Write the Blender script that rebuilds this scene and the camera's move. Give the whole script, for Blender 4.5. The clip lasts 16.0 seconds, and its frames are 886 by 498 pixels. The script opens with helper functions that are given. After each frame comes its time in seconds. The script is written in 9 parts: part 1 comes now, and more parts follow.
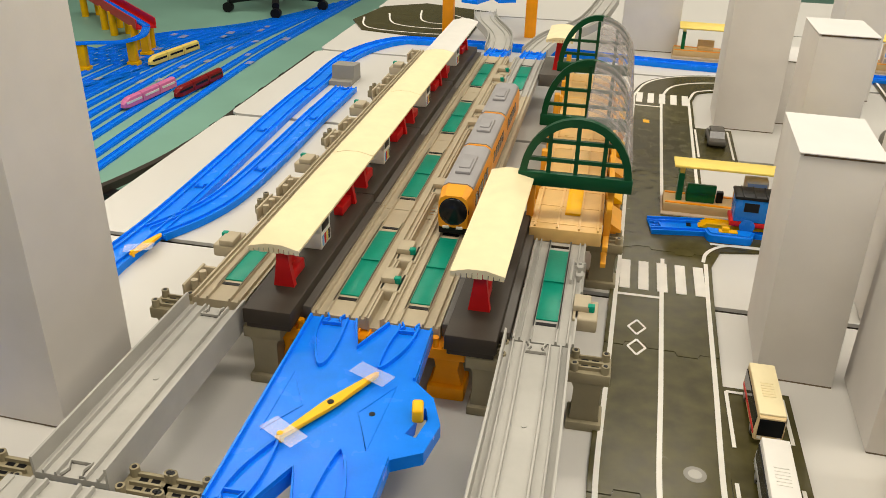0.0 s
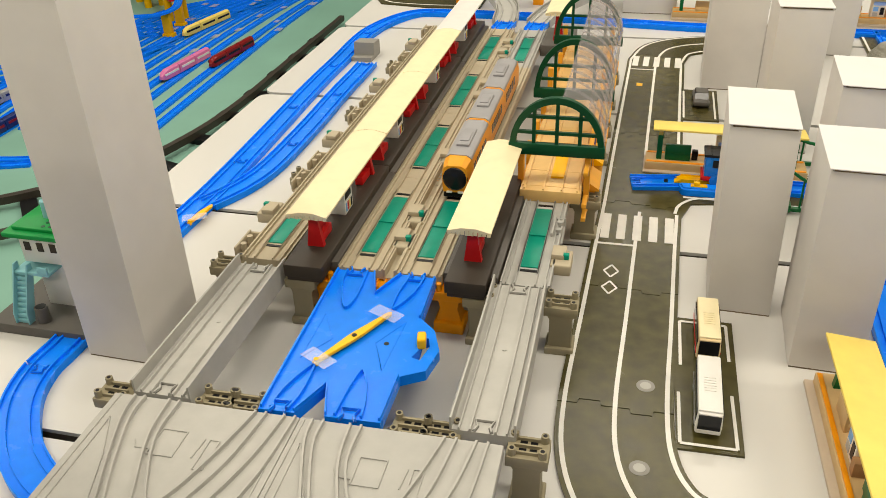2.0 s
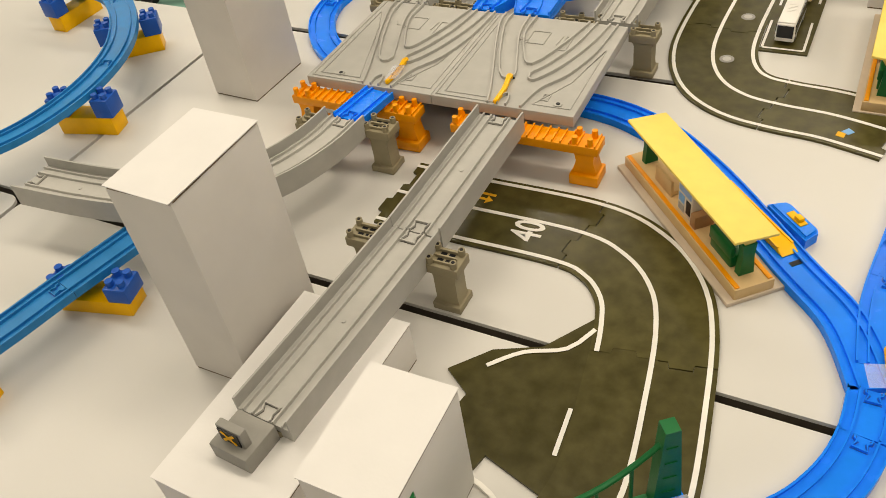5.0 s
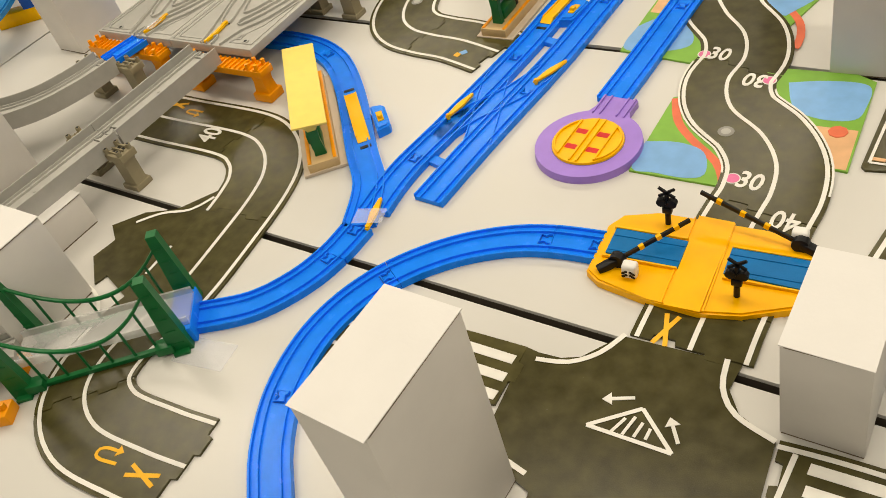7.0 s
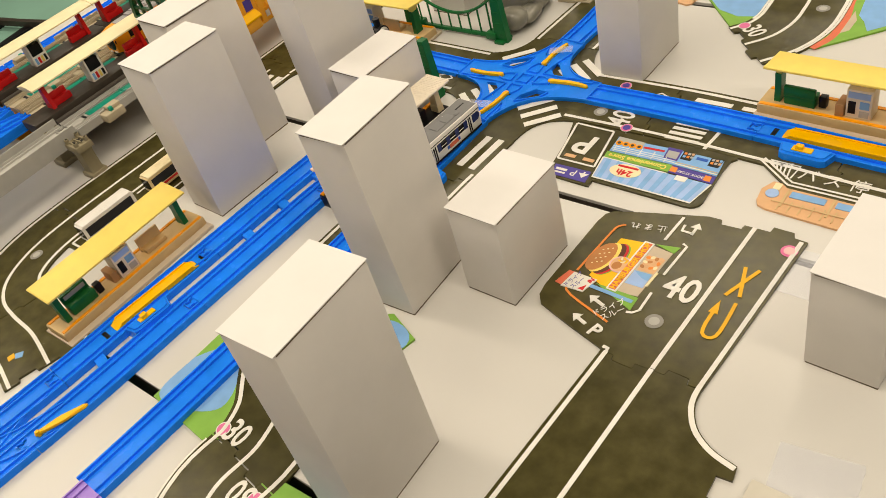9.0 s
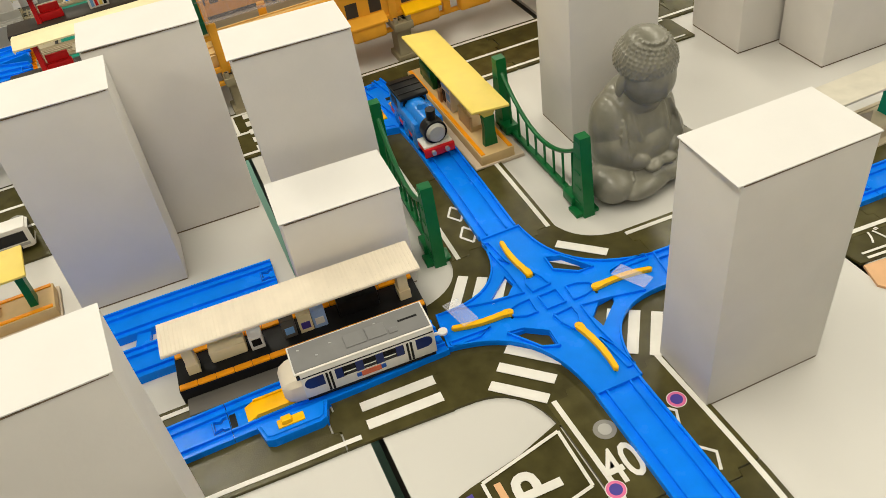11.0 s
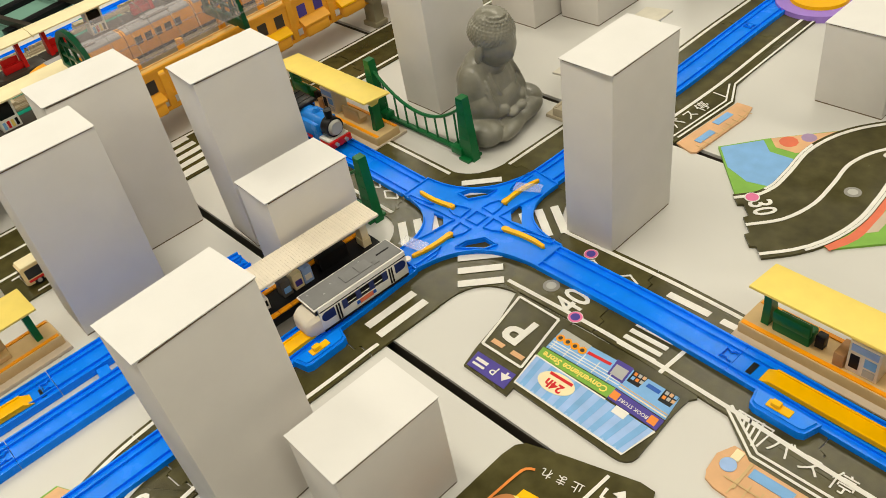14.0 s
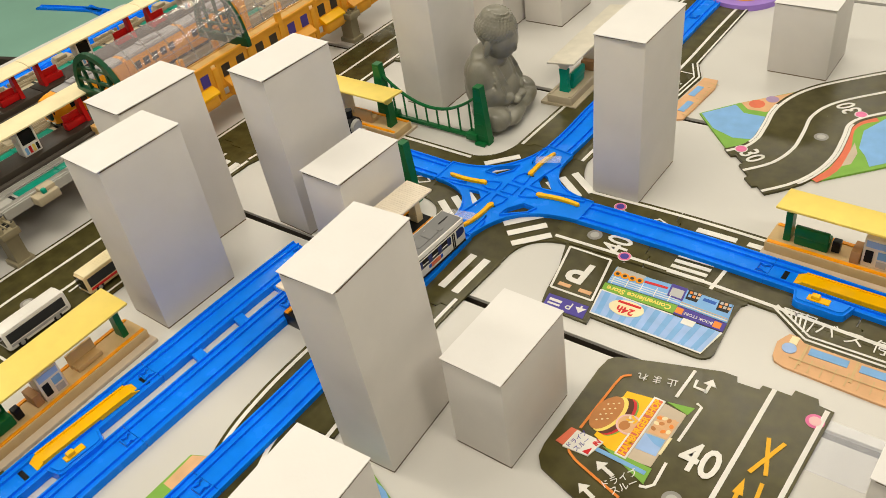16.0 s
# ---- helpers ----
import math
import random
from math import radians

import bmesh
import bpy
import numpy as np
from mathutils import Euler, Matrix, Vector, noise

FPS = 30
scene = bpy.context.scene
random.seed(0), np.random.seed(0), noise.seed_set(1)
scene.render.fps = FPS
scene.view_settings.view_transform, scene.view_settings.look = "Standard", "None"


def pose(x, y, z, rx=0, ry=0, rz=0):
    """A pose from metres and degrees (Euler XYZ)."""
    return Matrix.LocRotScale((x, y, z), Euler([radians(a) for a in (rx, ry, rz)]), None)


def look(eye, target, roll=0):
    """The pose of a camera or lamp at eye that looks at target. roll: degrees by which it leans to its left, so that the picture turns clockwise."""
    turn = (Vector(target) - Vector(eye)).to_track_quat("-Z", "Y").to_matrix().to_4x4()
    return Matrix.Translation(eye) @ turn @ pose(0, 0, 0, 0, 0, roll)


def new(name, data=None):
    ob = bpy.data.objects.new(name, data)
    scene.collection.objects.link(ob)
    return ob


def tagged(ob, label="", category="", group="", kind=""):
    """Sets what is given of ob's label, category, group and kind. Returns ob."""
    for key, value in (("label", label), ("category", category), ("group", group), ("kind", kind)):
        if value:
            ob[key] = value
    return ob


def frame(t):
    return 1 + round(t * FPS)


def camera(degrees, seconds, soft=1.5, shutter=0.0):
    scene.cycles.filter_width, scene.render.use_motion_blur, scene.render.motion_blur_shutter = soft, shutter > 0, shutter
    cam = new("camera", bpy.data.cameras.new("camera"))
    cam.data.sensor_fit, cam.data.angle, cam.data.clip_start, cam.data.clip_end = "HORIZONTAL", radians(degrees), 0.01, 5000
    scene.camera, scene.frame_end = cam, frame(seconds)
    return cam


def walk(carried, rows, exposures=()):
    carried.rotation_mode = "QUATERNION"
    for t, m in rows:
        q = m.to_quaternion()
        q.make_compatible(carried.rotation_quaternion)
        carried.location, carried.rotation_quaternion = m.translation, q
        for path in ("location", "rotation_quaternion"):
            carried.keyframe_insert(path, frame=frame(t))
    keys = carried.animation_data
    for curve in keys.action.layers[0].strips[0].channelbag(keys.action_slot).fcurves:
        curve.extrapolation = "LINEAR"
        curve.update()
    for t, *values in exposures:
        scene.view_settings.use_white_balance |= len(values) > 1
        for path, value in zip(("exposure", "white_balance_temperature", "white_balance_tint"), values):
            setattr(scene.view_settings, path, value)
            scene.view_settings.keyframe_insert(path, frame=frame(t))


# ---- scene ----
cam = camera(56.0, 16.0, soft=0.45)
PATH = [
    (0, (0.3, 0.217, 0.431), (0.0803, 1.9744, -0.4986), 1.4),
    (0.5, (0.309, 0.196, 0.459), (0.0718, 1.9528, -0.4681), 0.6),
    (1, (0.327, 0.152, 0.479), (0.0745, 1.896, -0.4648), -1.0),
    (1.5, (0.348, 0.113, 0.499), (0.0774, 1.832, -0.4866), -1.4),
    (2, (0.353, 0.089, 0.513), (0.054, 1.7785, -0.5148), -1.9),
    (2.5, (0.367, 0.058, 0.514), (0.0417, 1.7352, -0.5252), -1.9),
    (3, (0.433, -0.031, 0.52), (-0.004, 1.6067, -0.5404), -2.9),
    (3.5, (0.486, -0.142, 0.525), (-0.1327, 1.4105, -0.5726), -4.6),
    (4, (0.482, -0.207, 0.531), (-0.181, 1.2517, -0.6652), -6.9),
    (4.2, (0.474, -0.227, 0.532), (-0.1985, 1.1879, -0.7125), -7.9),
    (6.3, (0.841, -0.41, 0.578), (-0.036, 0.783, -0.767), -14.1),
    (6.5, (0.933, -0.397, 0.567), (0.0272, 0.7957, -0.7587), -15.7),
    (7, (1.103, -0.347, 0.57), (0.1599, 0.7943, -0.7747), -17.9),
    (7.5, (1.201, -0.253, 0.586), (0.2436, 0.9084, -0.7313), -22.4),
    (8, (1.38, -0.124, 0.591), (0.3309, 0.9686, -0.7137), -21.2),
    (8.5, (1.454, 0.057, 0.606), (0.3974, 1.1356, -0.706), -21.3),
    (9, (1.414, 0.306, 0.587), (0.3478, 1.3833, -0.718), -17.5),
    (9.5, (1.434, 0.548, 0.596), (0.1707, 1.4147, -0.6893), -16.6),
    (9.9, (1.422, 0.672, 0.587), (0.0254, 1.3582, -0.6703), -14.7),
    (10, (1.413, 0.68, 0.572), (-0.0047, 1.3795, -0.6524), -13.6),
    (10.2, (1.386, 0.711, 0.554), (-0.045, 1.4098, -0.6551), -11.7),
    (12.3, (1.23, 0.948, 0.461), (-0.0954, 1.2616, -1.0034), -14.1),
    (12.5, (1.23, 0.922, 0.472), (-0.0899, 1.2484, -0.9933), -15.6),
    (13, (1.232, 0.787, 0.516), (-0.0246, 1.4673, -0.8835), -14.7),
    (13.5, (1.278, 0.686, 0.552), (0.0831, 1.5844, -0.776), -11.4),
    (14, (1.372, 0.598, 0.574), (0.2247, 1.6113, -0.7127), -11.3),
    (14.5, (1.394, 0.503, 0.589), (0.2717, 1.5503, -0.6939), -13.7),
    (15, (1.295, 0.37, 0.594), (0.2715, 1.5286, -0.6748), -12.6),
    (15.5, (1.251, 0.311, 0.593), (0.3058, 1.5185, -0.69), -9.4),
    (16, (1.293, 0.382, 0.601), (0.352, 1.6264, -0.6504), -9.8),
]
walk(cam, [(t, look(eye, target, roll)) for t, eye, target, roll in PATH],
     [(0, -0.06, 6850, 9), (1.5, 0.0, 6850, 8), (3.5, -0.08, 7100, 9), (6.5, -0.16, 7300, 10), (7, -0.13, 7250, 9), (8, -0.1, 7350, 11), (9, -0.18, 7400, 11), (10, -0.18, 6950, 6), (12.5, -0.07, 6800, 5), (14, -0.2, 6900, 5), (16, -0.18, 6900, 8)])

# ---- light: an indoor room lit by ceiling panels ----
FLOOR_Z, CEIL_Z = -0.68, 1.95
world = bpy.data.worlds.new("room_air")
world.use_nodes = True
world.node_tree.nodes["Background"].inputs[0].default_value = (0.9, 0.92, 1.0, 1)
world.node_tree.nodes["Background"].inputs[1].default_value = 0.02
scene.world = world


def ceiling_lamp(x, y, sx, sy, watts):
    d = bpy.data.lights.new("ceiling_panel_light", "AREA")
    d.shape, d.size, d.size_y, d.energy = "RECTANGLE", sx, sy, watts
    d.color = (1.0, 0.925, 0.81)
    o = new("ceiling_panel_light", d)
    o.matrix_world = pose(x, y, CEIL_Z - 0.03)


for lx in (-2.6, -0.9, 0.8, 2.5):
    for ly, watts in ((-1.4, 14.0), (0.6, 18.0), (2.6, 19.0), (4.6, 15.5)):
        ceiling_lamp(lx, ly, 1.2, 0.3, watts)


# ---- materials ----
def nodes_of(name):
    m = bpy.data.materials.new(name)
    m.use_nodes = True
    return m, m.node_tree.nodes, m.node_tree.links, m.node_tree.nodes["Principled BSDF"]


def paint(name, rgb, rough=0.4, vary=0.08, scale=60.0, bump=0.02, bump_scale=400.0, spec=0.3, metal=0.0, clear=0.0):
    """Moulded plastic, card or paint: slight cloudy variation of tone and a fine surface grain."""
    m, n, l, b = nodes_of(name)
    tex = n.new("ShaderNodeTexCoord")
    no = n.new("ShaderNodeTexNoise")
    no.inputs["Scale"].default_value, no.inputs["Detail"].default_value = scale, 5
    l.new(tex.outputs["Object"], no.inputs["Vector"])
    fine = n.new("ShaderNodeTexNoise")
    fine.inputs["Scale"].default_value, fine.inputs["Detail"].default_value = bump_scale, 3
    l.new(tex.outputs["Object"], fine.inputs["Vector"])
    ramp = n.new("ShaderNodeMapRange")
    ramp.inputs[1].default_value, ramp.inputs[2].default_value = 0.3, 0.7
    ramp.inputs[3].default_value, ramp.inputs[4].default_value = 1 - vary, 1 + vary
    l.new(no.outputs[0], ramp.inputs[0])
    info = n.new("ShaderNodeObjectInfo")
    per = n.new("ShaderNodeMapRange")
    per.inputs[3].default_value, per.inputs[4].default_value = 1 - vary * 0.6, 1 + vary * 0.6
    l.new(info.outputs["Random"], per.inputs[0])
    mul0 = n.new("ShaderNodeMath")
    mul0.operation = "MULTIPLY"
    l.new(ramp.outputs[0], mul0.inputs[0])
    l.new(per.outputs[0], mul0.inputs[1])
    mul = n.new("ShaderNodeVectorMath")
    mul.operation = "SCALE"
    mul.inputs[0].default_value = rgb
    l.new(mul0.outputs[0], mul.inputs["Scale"])
    l.new(mul.outputs[0], b.inputs["Base Color"])
    rr = n.new("ShaderNodeMapRange")
    rr.inputs[3].default_value, rr.inputs[4].default_value = max(0.03, rough - 0.08), min(1, rough + 0.1)
    l.new(no.outputs[0], rr.inputs[0])
    l.new(rr.outputs[0], b.inputs["Roughness"])
    b.inputs["Metallic"].default_value = metal
    b.inputs["Specular IOR Level"].default_value = spec
    b.inputs["Coat Weight"].default_value = clear
    if bump:
        bu = n.new("ShaderNodeBump")
        bu.inputs["Strength"].default_value, bu.inputs["Distance"].default_value = bump * 10, 0.0004
        l.new(fine.outputs[0], bu.inputs["Height"])
        l.new(bu.outputs[0], b.inputs["Normal"])
    return m


def clear_plastic(name, rgb, rough, alpha):
    m, n, l, b = nodes_of(name)
    b.inputs["Base Color"].default_value = (*rgb, 1)
    b.inputs["Roughness"].default_value = rough
    b.inputs["Alpha"].default_value = alpha
    b.inputs["Specular IOR Level"].default_value = 0.7
    return m


BLUE = paint("blue_plastic", (0.0, 0.218, 0.96), 0.24, 0.06, spec=0.14)
BLUE_DARK = paint("darker_blue_plastic", (0.008, 0.09, 0.45), 0.3, 0.06)
ROOFGREY = paint("matt_grey_roof", (0.2, 0.2, 0.2), 0.55, 0.06)
IVORY = paint("ivory_plastic", (0.78, 0.7, 0.58), 0.55, 0.04)
GREY = paint("grey_plastic", (0.44, 0.43, 0.4), 0.45, 0.05)
GREY_MID = paint("mid_grey_plastic", (0.27, 0.26, 0.235), 0.5, 0.05)
TAUPE = paint("taupe_plastic", (0.48, 0.41, 0.29), 0.5, 0.05)
OLIVE = paint("olive_grey_plastic", (0.29, 0.25, 0.16), 0.5, 0.06)
BROWNGREY = paint("brown_grey_plastic", (0.045, 0.035, 0.027), 0.45, 0.08)
UMBER = paint("umber_grey_plastic", (0.085, 0.074, 0.064), 0.35, 0.06)
SLATE = paint("slate_plastic", (0.115, 0.107, 0.095), 0.5, 0.06)
ORANGE = paint("orange_plastic", (0.9, 0.33, 0.004), 0.4, 0.06)
YELLOW = paint("yellow_plastic", (0.95, 0.5, 0.0), 0.35, 0.05)
TEAL = paint("teal_green_plastic", (0.0, 0.27, 0.185), 0.3, 0.06, spec=0.15)
GREEN = paint("dark_green_plastic", (0.002, 0.13, 0.032), 0.35, 0.08)
# dark green deepened further, with shade mixed into the colour
SHADED_DEEPGREEN = paint("shaded_deep_green_plastic", (0.0, 0.06, 0.022), 0.35, 0.08)
CREAM = paint("cream_plastic", (0.85, 0.74, 0.47), 0.5, 0.04)
LEMON = paint("pale_yellow_plastic", (0.88, 0.68, 0.16), 0.45, 0.04)
RED = paint("red_plastic", (0.62, 0.012, 0.015), 0.35, 0.08)
AMBER_DECK = paint("amber_tan_plastic", (0.78, 0.5, 0.19), 0.3, 0.06)
TAN = paint("tan_plastic", (0.62, 0.43, 0.21), 0.5, 0.06)
AMBER = paint("amber_plastic", (0.82, 0.38, 0.035), 0.35, 0.06)
PURPLE = paint("lilac_plastic", (0.34, 0.2, 0.66), 0.35, 0.05)
CYAN = paint("pale_blue_plastic", (0.16, 0.52, 0.75), 0.4, 0.05)
BLACK = paint("black_plastic", (0.008, 0.008, 0.009), 0.35, 0.2, spec=0.2)
WHITE = paint("white_plastic", (0.8, 0.78, 0.74), 0.35, 0.03)
SILVER = paint("silver_paint", (0.42, 0.42, 0.42), 0.32, 0.05, metal=0.3)
GLASSY = paint("dark_window", (0.01, 0.011, 0.014), 0.08, 0.1, bump=0)
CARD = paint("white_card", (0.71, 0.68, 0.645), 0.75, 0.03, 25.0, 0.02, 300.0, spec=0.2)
# same white card, made paler on top to carry the overhead light
CARD_LIT_TOP = paint("white_card_lit_top", (0.755, 0.738, 0.72), 0.7, 0.02, 25.0, 0.02, 300.0, spec=0.2)
# raw lid edges, and the painted contact shade below the cartons
CARD_EDGE_SHADE = paint("brown_card_edge_and_contact_shade", (0.16, 0.115, 0.075), 0.9, 0.2, 200.0)
TABLE = paint("white_laminate", (0.62, 0.605, 0.575), 0.3, 0.018, 5.0, 0.006, 500.0)
TABLE_RIM = paint("dark_table_rim", (0.075, 0.06, 0.045), 0.5, 0.2)
ASPHALT = paint("printed_road_board", (0.066, 0.057, 0.018), 0.22, 0.25, 60.0, 0.022, 1300.0, spec=0.28)
ROADWHITE = paint("road_white_print", (0.78, 0.76, 0.71), 0.5, 0.05)
ROADYELLOW = paint("road_yellow_print", (0.85, 0.45, 0.02), 0.5, 0.05)
ORANGEPRINT = paint("orange_print", (0.8, 0.25, 0.04), 0.5, 0.08)
ROSEPRINT = paint("pale_rose_print", (0.8, 0.5, 0.5), 0.5, 0.05)
PINK = paint("pink_print", (0.75, 0.17, 0.36), 0.5, 0.05)
SKYPRINT = paint("pond_blue_print", (0.2, 0.42, 0.75), 0.45, 0.08)
GRASSPRINT = paint("grass_green_print", (0.2, 0.42, 0.06), 0.5, 0.08)
PATHPRINT = paint("coral_path_print", (0.72, 0.16, 0.08), 0.5, 0.08)
SANDPRINT = paint("sand_print", (0.72, 0.42, 0.22), 0.5, 0.08)
INDIGO = paint("indigo_print", (0.07, 0.05, 0.3), 0.5, 0.08)
PALEPRINT = paint("pale_blue_print", (0.32, 0.48, 0.8), 0.4, 0.08)
STONE = paint("grey_resin", (0.25, 0.238, 0.188), 0.3, 0.22, 45.0, 0.04, 250.0, spec=0.6)
TAPE = clear_plastic("clear_tape", (0.85, 0.87, 0.95), 0.22, 0.19)
CLEAR = clear_plastic("clear_canopy", (0.55, 0.5, 0.52), 0.04, 0.2)
CLEAR_DECK = clear_plastic("clear_bridge_deck", (0.88, 0.88, 0.88), 0.15, 0.3)
SLAB = paint("pinkish_tan_plastic", (0.56, 0.46, 0.35), 0.5, 0.05)
FROST = clear_plastic("milky_clear_plastic", (0.7, 0.68, 0.68), 0.1, 0.32)
FLOOR = paint("sea_green_vinyl", (0.22, 0.42, 0.34), 0.45, 0.06, 4.0, 0.01, 200.0)
# for the unseen walls; kept dark so they bounce less light
WALLPAINT = paint("darkened_wall_paint", (0.3, 0.295, 0.28), 0.8, 0.03, 5.0)


# ---- mesh helpers ----
def box(bm, x0, x1, y0, y1, z0, z1, m=None):
    """An axis-aligned block, optionally carried by the matrix m."""
    v = [bm.verts.new((x, y, z)) for z in (z0, z1) for y in (y0, y1) for x in (x0, x1)]
    for f in ((0, 2, 3, 1), (4, 5, 7, 6), (0, 1, 5, 4), (2, 6, 7, 3), (0, 4, 6, 2), (1, 3, 7, 5)):
        bm.faces.new([v[i] for i in f])
    if m is not None:
        bmesh.ops.transform(bm, matrix=m, verts=v)
    return v


def rbox(bm, x0, x1, y0, y1, z0, z1, r=0.001, m=None, seg=2):
    """A block with rounded edges."""
    t = bmesh.new()
    box(t, x0, x1, y0, y1, z0, z1)
    bmesh.ops.bevel(t, geom=t.edges[:], offset=r, segments=seg, affect="EDGES", profile=0.5)
    merge(bm, t, m)


def merge(bm, t, m=None):
    at = {}
    for v in t.verts:
        at[v] = bm.verts.new(m @ v.co if m is not None else v.co)
    for f in t.faces:
        bm.faces.new([at[v] for v in f.verts])
    t.free()


def prism(bm, pts, z0, z1, m=None):
    """A flat plate of any outline."""
    area = sum(a[0] * b[1] - b[0] * a[1] for a, b in zip(pts, pts[1:] + pts[:1]))
    if area < 0:
        pts = pts[::-1]
    lo = [bm.verts.new((x, y, z0)) for x, y in pts]
    hi = [bm.verts.new((x, y, z1)) for x, y in pts]
    bm.faces.new(hi)
    bm.faces.new(lo[::-1])
    for i in range(len(pts)):
        j = (i + 1) % len(pts)
        bm.faces.new((lo[i], lo[j], hi[j], hi[i]))
    if m is not None:
        bmesh.ops.transform(bm, matrix=m, verts=lo + hi)


def side_prism(bm, pts, y0, y1, m=None):
    """An outline in x and z, drawn out along y."""
    prism(bm, pts, -y1, -y0, (m or Matrix()) @ Matrix.Rotation(radians(90), 4, "X"))


def tube(bm, a, b, r0, r1=None, seg=12):
    """A round bar from a to b."""
    a, b = Vector(a), Vector(b)
    d = b - a
    m = Matrix.Translation((a + b) / 2) @ d.to_track_quat("Z", "Y").to_matrix().to_4x4()
    bmesh.ops.create_cone(bm, cap_ends=True, segments=seg, radius1=r0, radius2=r0 if r1 is None else r1, depth=d.length, matrix=m)


def disc(bm, x, y, z0, z1, r, seg=32):
    tube(bm, (x, y, z0), (x, y, z1), r, seg=seg)


def sweep(bm, prof, path, caps=True):
    """Draws the outline prof (across, up) along a path of points."""
    path = [Vector(p) for p in path]
    rings = []
    for i, p in enumerate(path):
        t = path[min(i + 1, len(path) - 1)] - path[max(i - 1, 0)]
        t.z = 0
        t.normalize()
        side = Vector((t.y, -t.x, 0))
        rings.append([bm.verts.new(p + side * a + Vector((0, 0, h))) for a, h in prof])
    k = len(prof)
    for r, s in zip(rings, rings[1:]):
        for i in range(k):
            j = (i + 1) % k
            bm.faces.new((r[i], r[j], s[j], s[i]))
    if caps:
        bm.faces.new(rings[0][::-1])
        bm.faces.new(rings[-1])
    return rings


def smooth_path(pts, step=0.008):
    """A rounded line through the points."""
    pts = [Vector((*p, 0)) if len(p) == 2 else Vector(p) for p in pts]
    out = []
    for i in range(len(pts) - 1):
        a, b, c, d = pts[max(i - 1, 0)], pts[i], pts[i + 1], pts[min(i + 2, len(pts) - 1)]
        n = max(2, int((c - b).length / step))
        for k in range(n):
            u = k / n
            out.append(0.5 * ((2 * b) + (c - a) * u + (2 * a - 5 * b + 4 * c - d) * u * u + (3 * b - a - 3 * c + d) * u**3))
    return out + [pts[-1]]


def lengths(path):
    s = [0.0]
    for a, b in zip(path, path[1:]):
        s.append(s[-1] + (b - a).length)
    return s


def cut(path, s0, s1):
    """The stretch of a path between two lengths along it."""
    s = lengths(path)

    def at(v):
        for i in range(len(s) - 1):
            if s[i + 1] >= v:
                return path[i].lerp(path[i + 1], (v - s[i]) / max(1e-9, s[i + 1] - s[i]))
        return path[-1].copy()

    return [at(s0)] + [p for p, v in zip(path, s) if s0 + 1e-4 < v < s1 - 1e-4] + [at(s1)]


def offset(path, d):
    out = []
    for i, p in enumerate(path):
        t = path[min(i + 1, len(path) - 1)] - path[max(i - 1, 0)]
        t.z = 0
        t.normalize()
        out.append(p + Vector((t.y, -t.x, 0)) * d)
    return out


def mesh_of(name, bm, mat):
    bmesh.ops.recalc_face_normals(bm, faces=bm.faces[:])
    me = bpy.data.meshes.new(name)
    bm.to_mesh(me)
    bm.free()
    me.materials.append(mat)
    me.polygons.foreach_set("use_smooth", [True] * len(me.polygons))
    me.set_sharp_from_angle(angle=radians(32))
    return me


ATTACHED = {"lid_edge": "lid_flap", "valance": "canopy", "kiosk_opening": "kiosk", "poster": "kiosk", "screw_hole": "screw_boss", "pivot": "lever", "stud_hole": "stud",
            "deck_rib": "deck", "deck_rail": "deck", "glazing_rib": "glazing", "ramp_rib": "ramp", "tower_rib": "tower", "canopy_rib": "canopy", "hub": "wheel", "roof_vent": "roof",
            "barrier_band": "barrier_arm", "chevron": "barrier_house", "bracket": "post", "notice_board": "bench", "doorway": "kiosk", "sign_panel": "kiosk", "kiosk_poster": "kiosk",
            "roof_slot": "roof", "roof_unit": "roof", "socket": "head", "rib": "head", "joint_tab": "track_bed", "joint_gap": "track_bed", "cab_window": "cab", "headlight": "body"}
newest = {}


def part(name, bm, mat, parent, label=""):
    """One mesh under a thing; small fittings hang on the part of that thing which carries them."""
    o = new(name, mesh_of(name, bm, mat))
    o.parent = newest.get((parent.name, ATTACHED.get(name, "")), parent)
    newest[(parent.name, name)] = o
    return tagged(o, label)


def thing(name, at=None, label="", category="", group="", kind=""):
    o = new(name)
    o.empty_display_size = 0.01
    if at is not None:
        o.matrix_basis = at
    return tagged(o, label, category, group, kind)


def solid(name, bm, mat, at=None, label="", category="", group="", kind=""):
    o = new(name, mesh_of(name, bm, mat))
    if at is not None:
        o.matrix_basis = at
    return tagged(o, label, category, group, kind)


def words(text, size, x, y, turn, z=0.0, thick=0.0003, wide=1.0, bold=0.0):
    """Lettering as a thin raised mesh, centred at x, y."""
    c = bpy.data.curves.new("lettering", "FONT")
    c.body, c.size, c.extrude, c.align_x, c.align_y = text, size, thick, "CENTER", "CENTER"
    c.offset = bold
    c.resolution_u = 3
    o = bpy.data.objects.new("lettering", c)
    scene.collection.objects.link(o)
    me = bpy.data.meshes.new_from_object(o.evaluated_get(bpy.context.evaluated_depsgraph_get()))
    bpy.data.objects.remove(o)
    bm = bmesh.new()
    bm.from_mesh(me)
    bmesh.ops.transform(bm, matrix=pose(x, y, z, 0, 0, turn) @ Matrix.Diagonal((wide, 1, 1, 1)), verts=bm.verts[:])
    bpy.data.meshes.remove(me)
    return bm


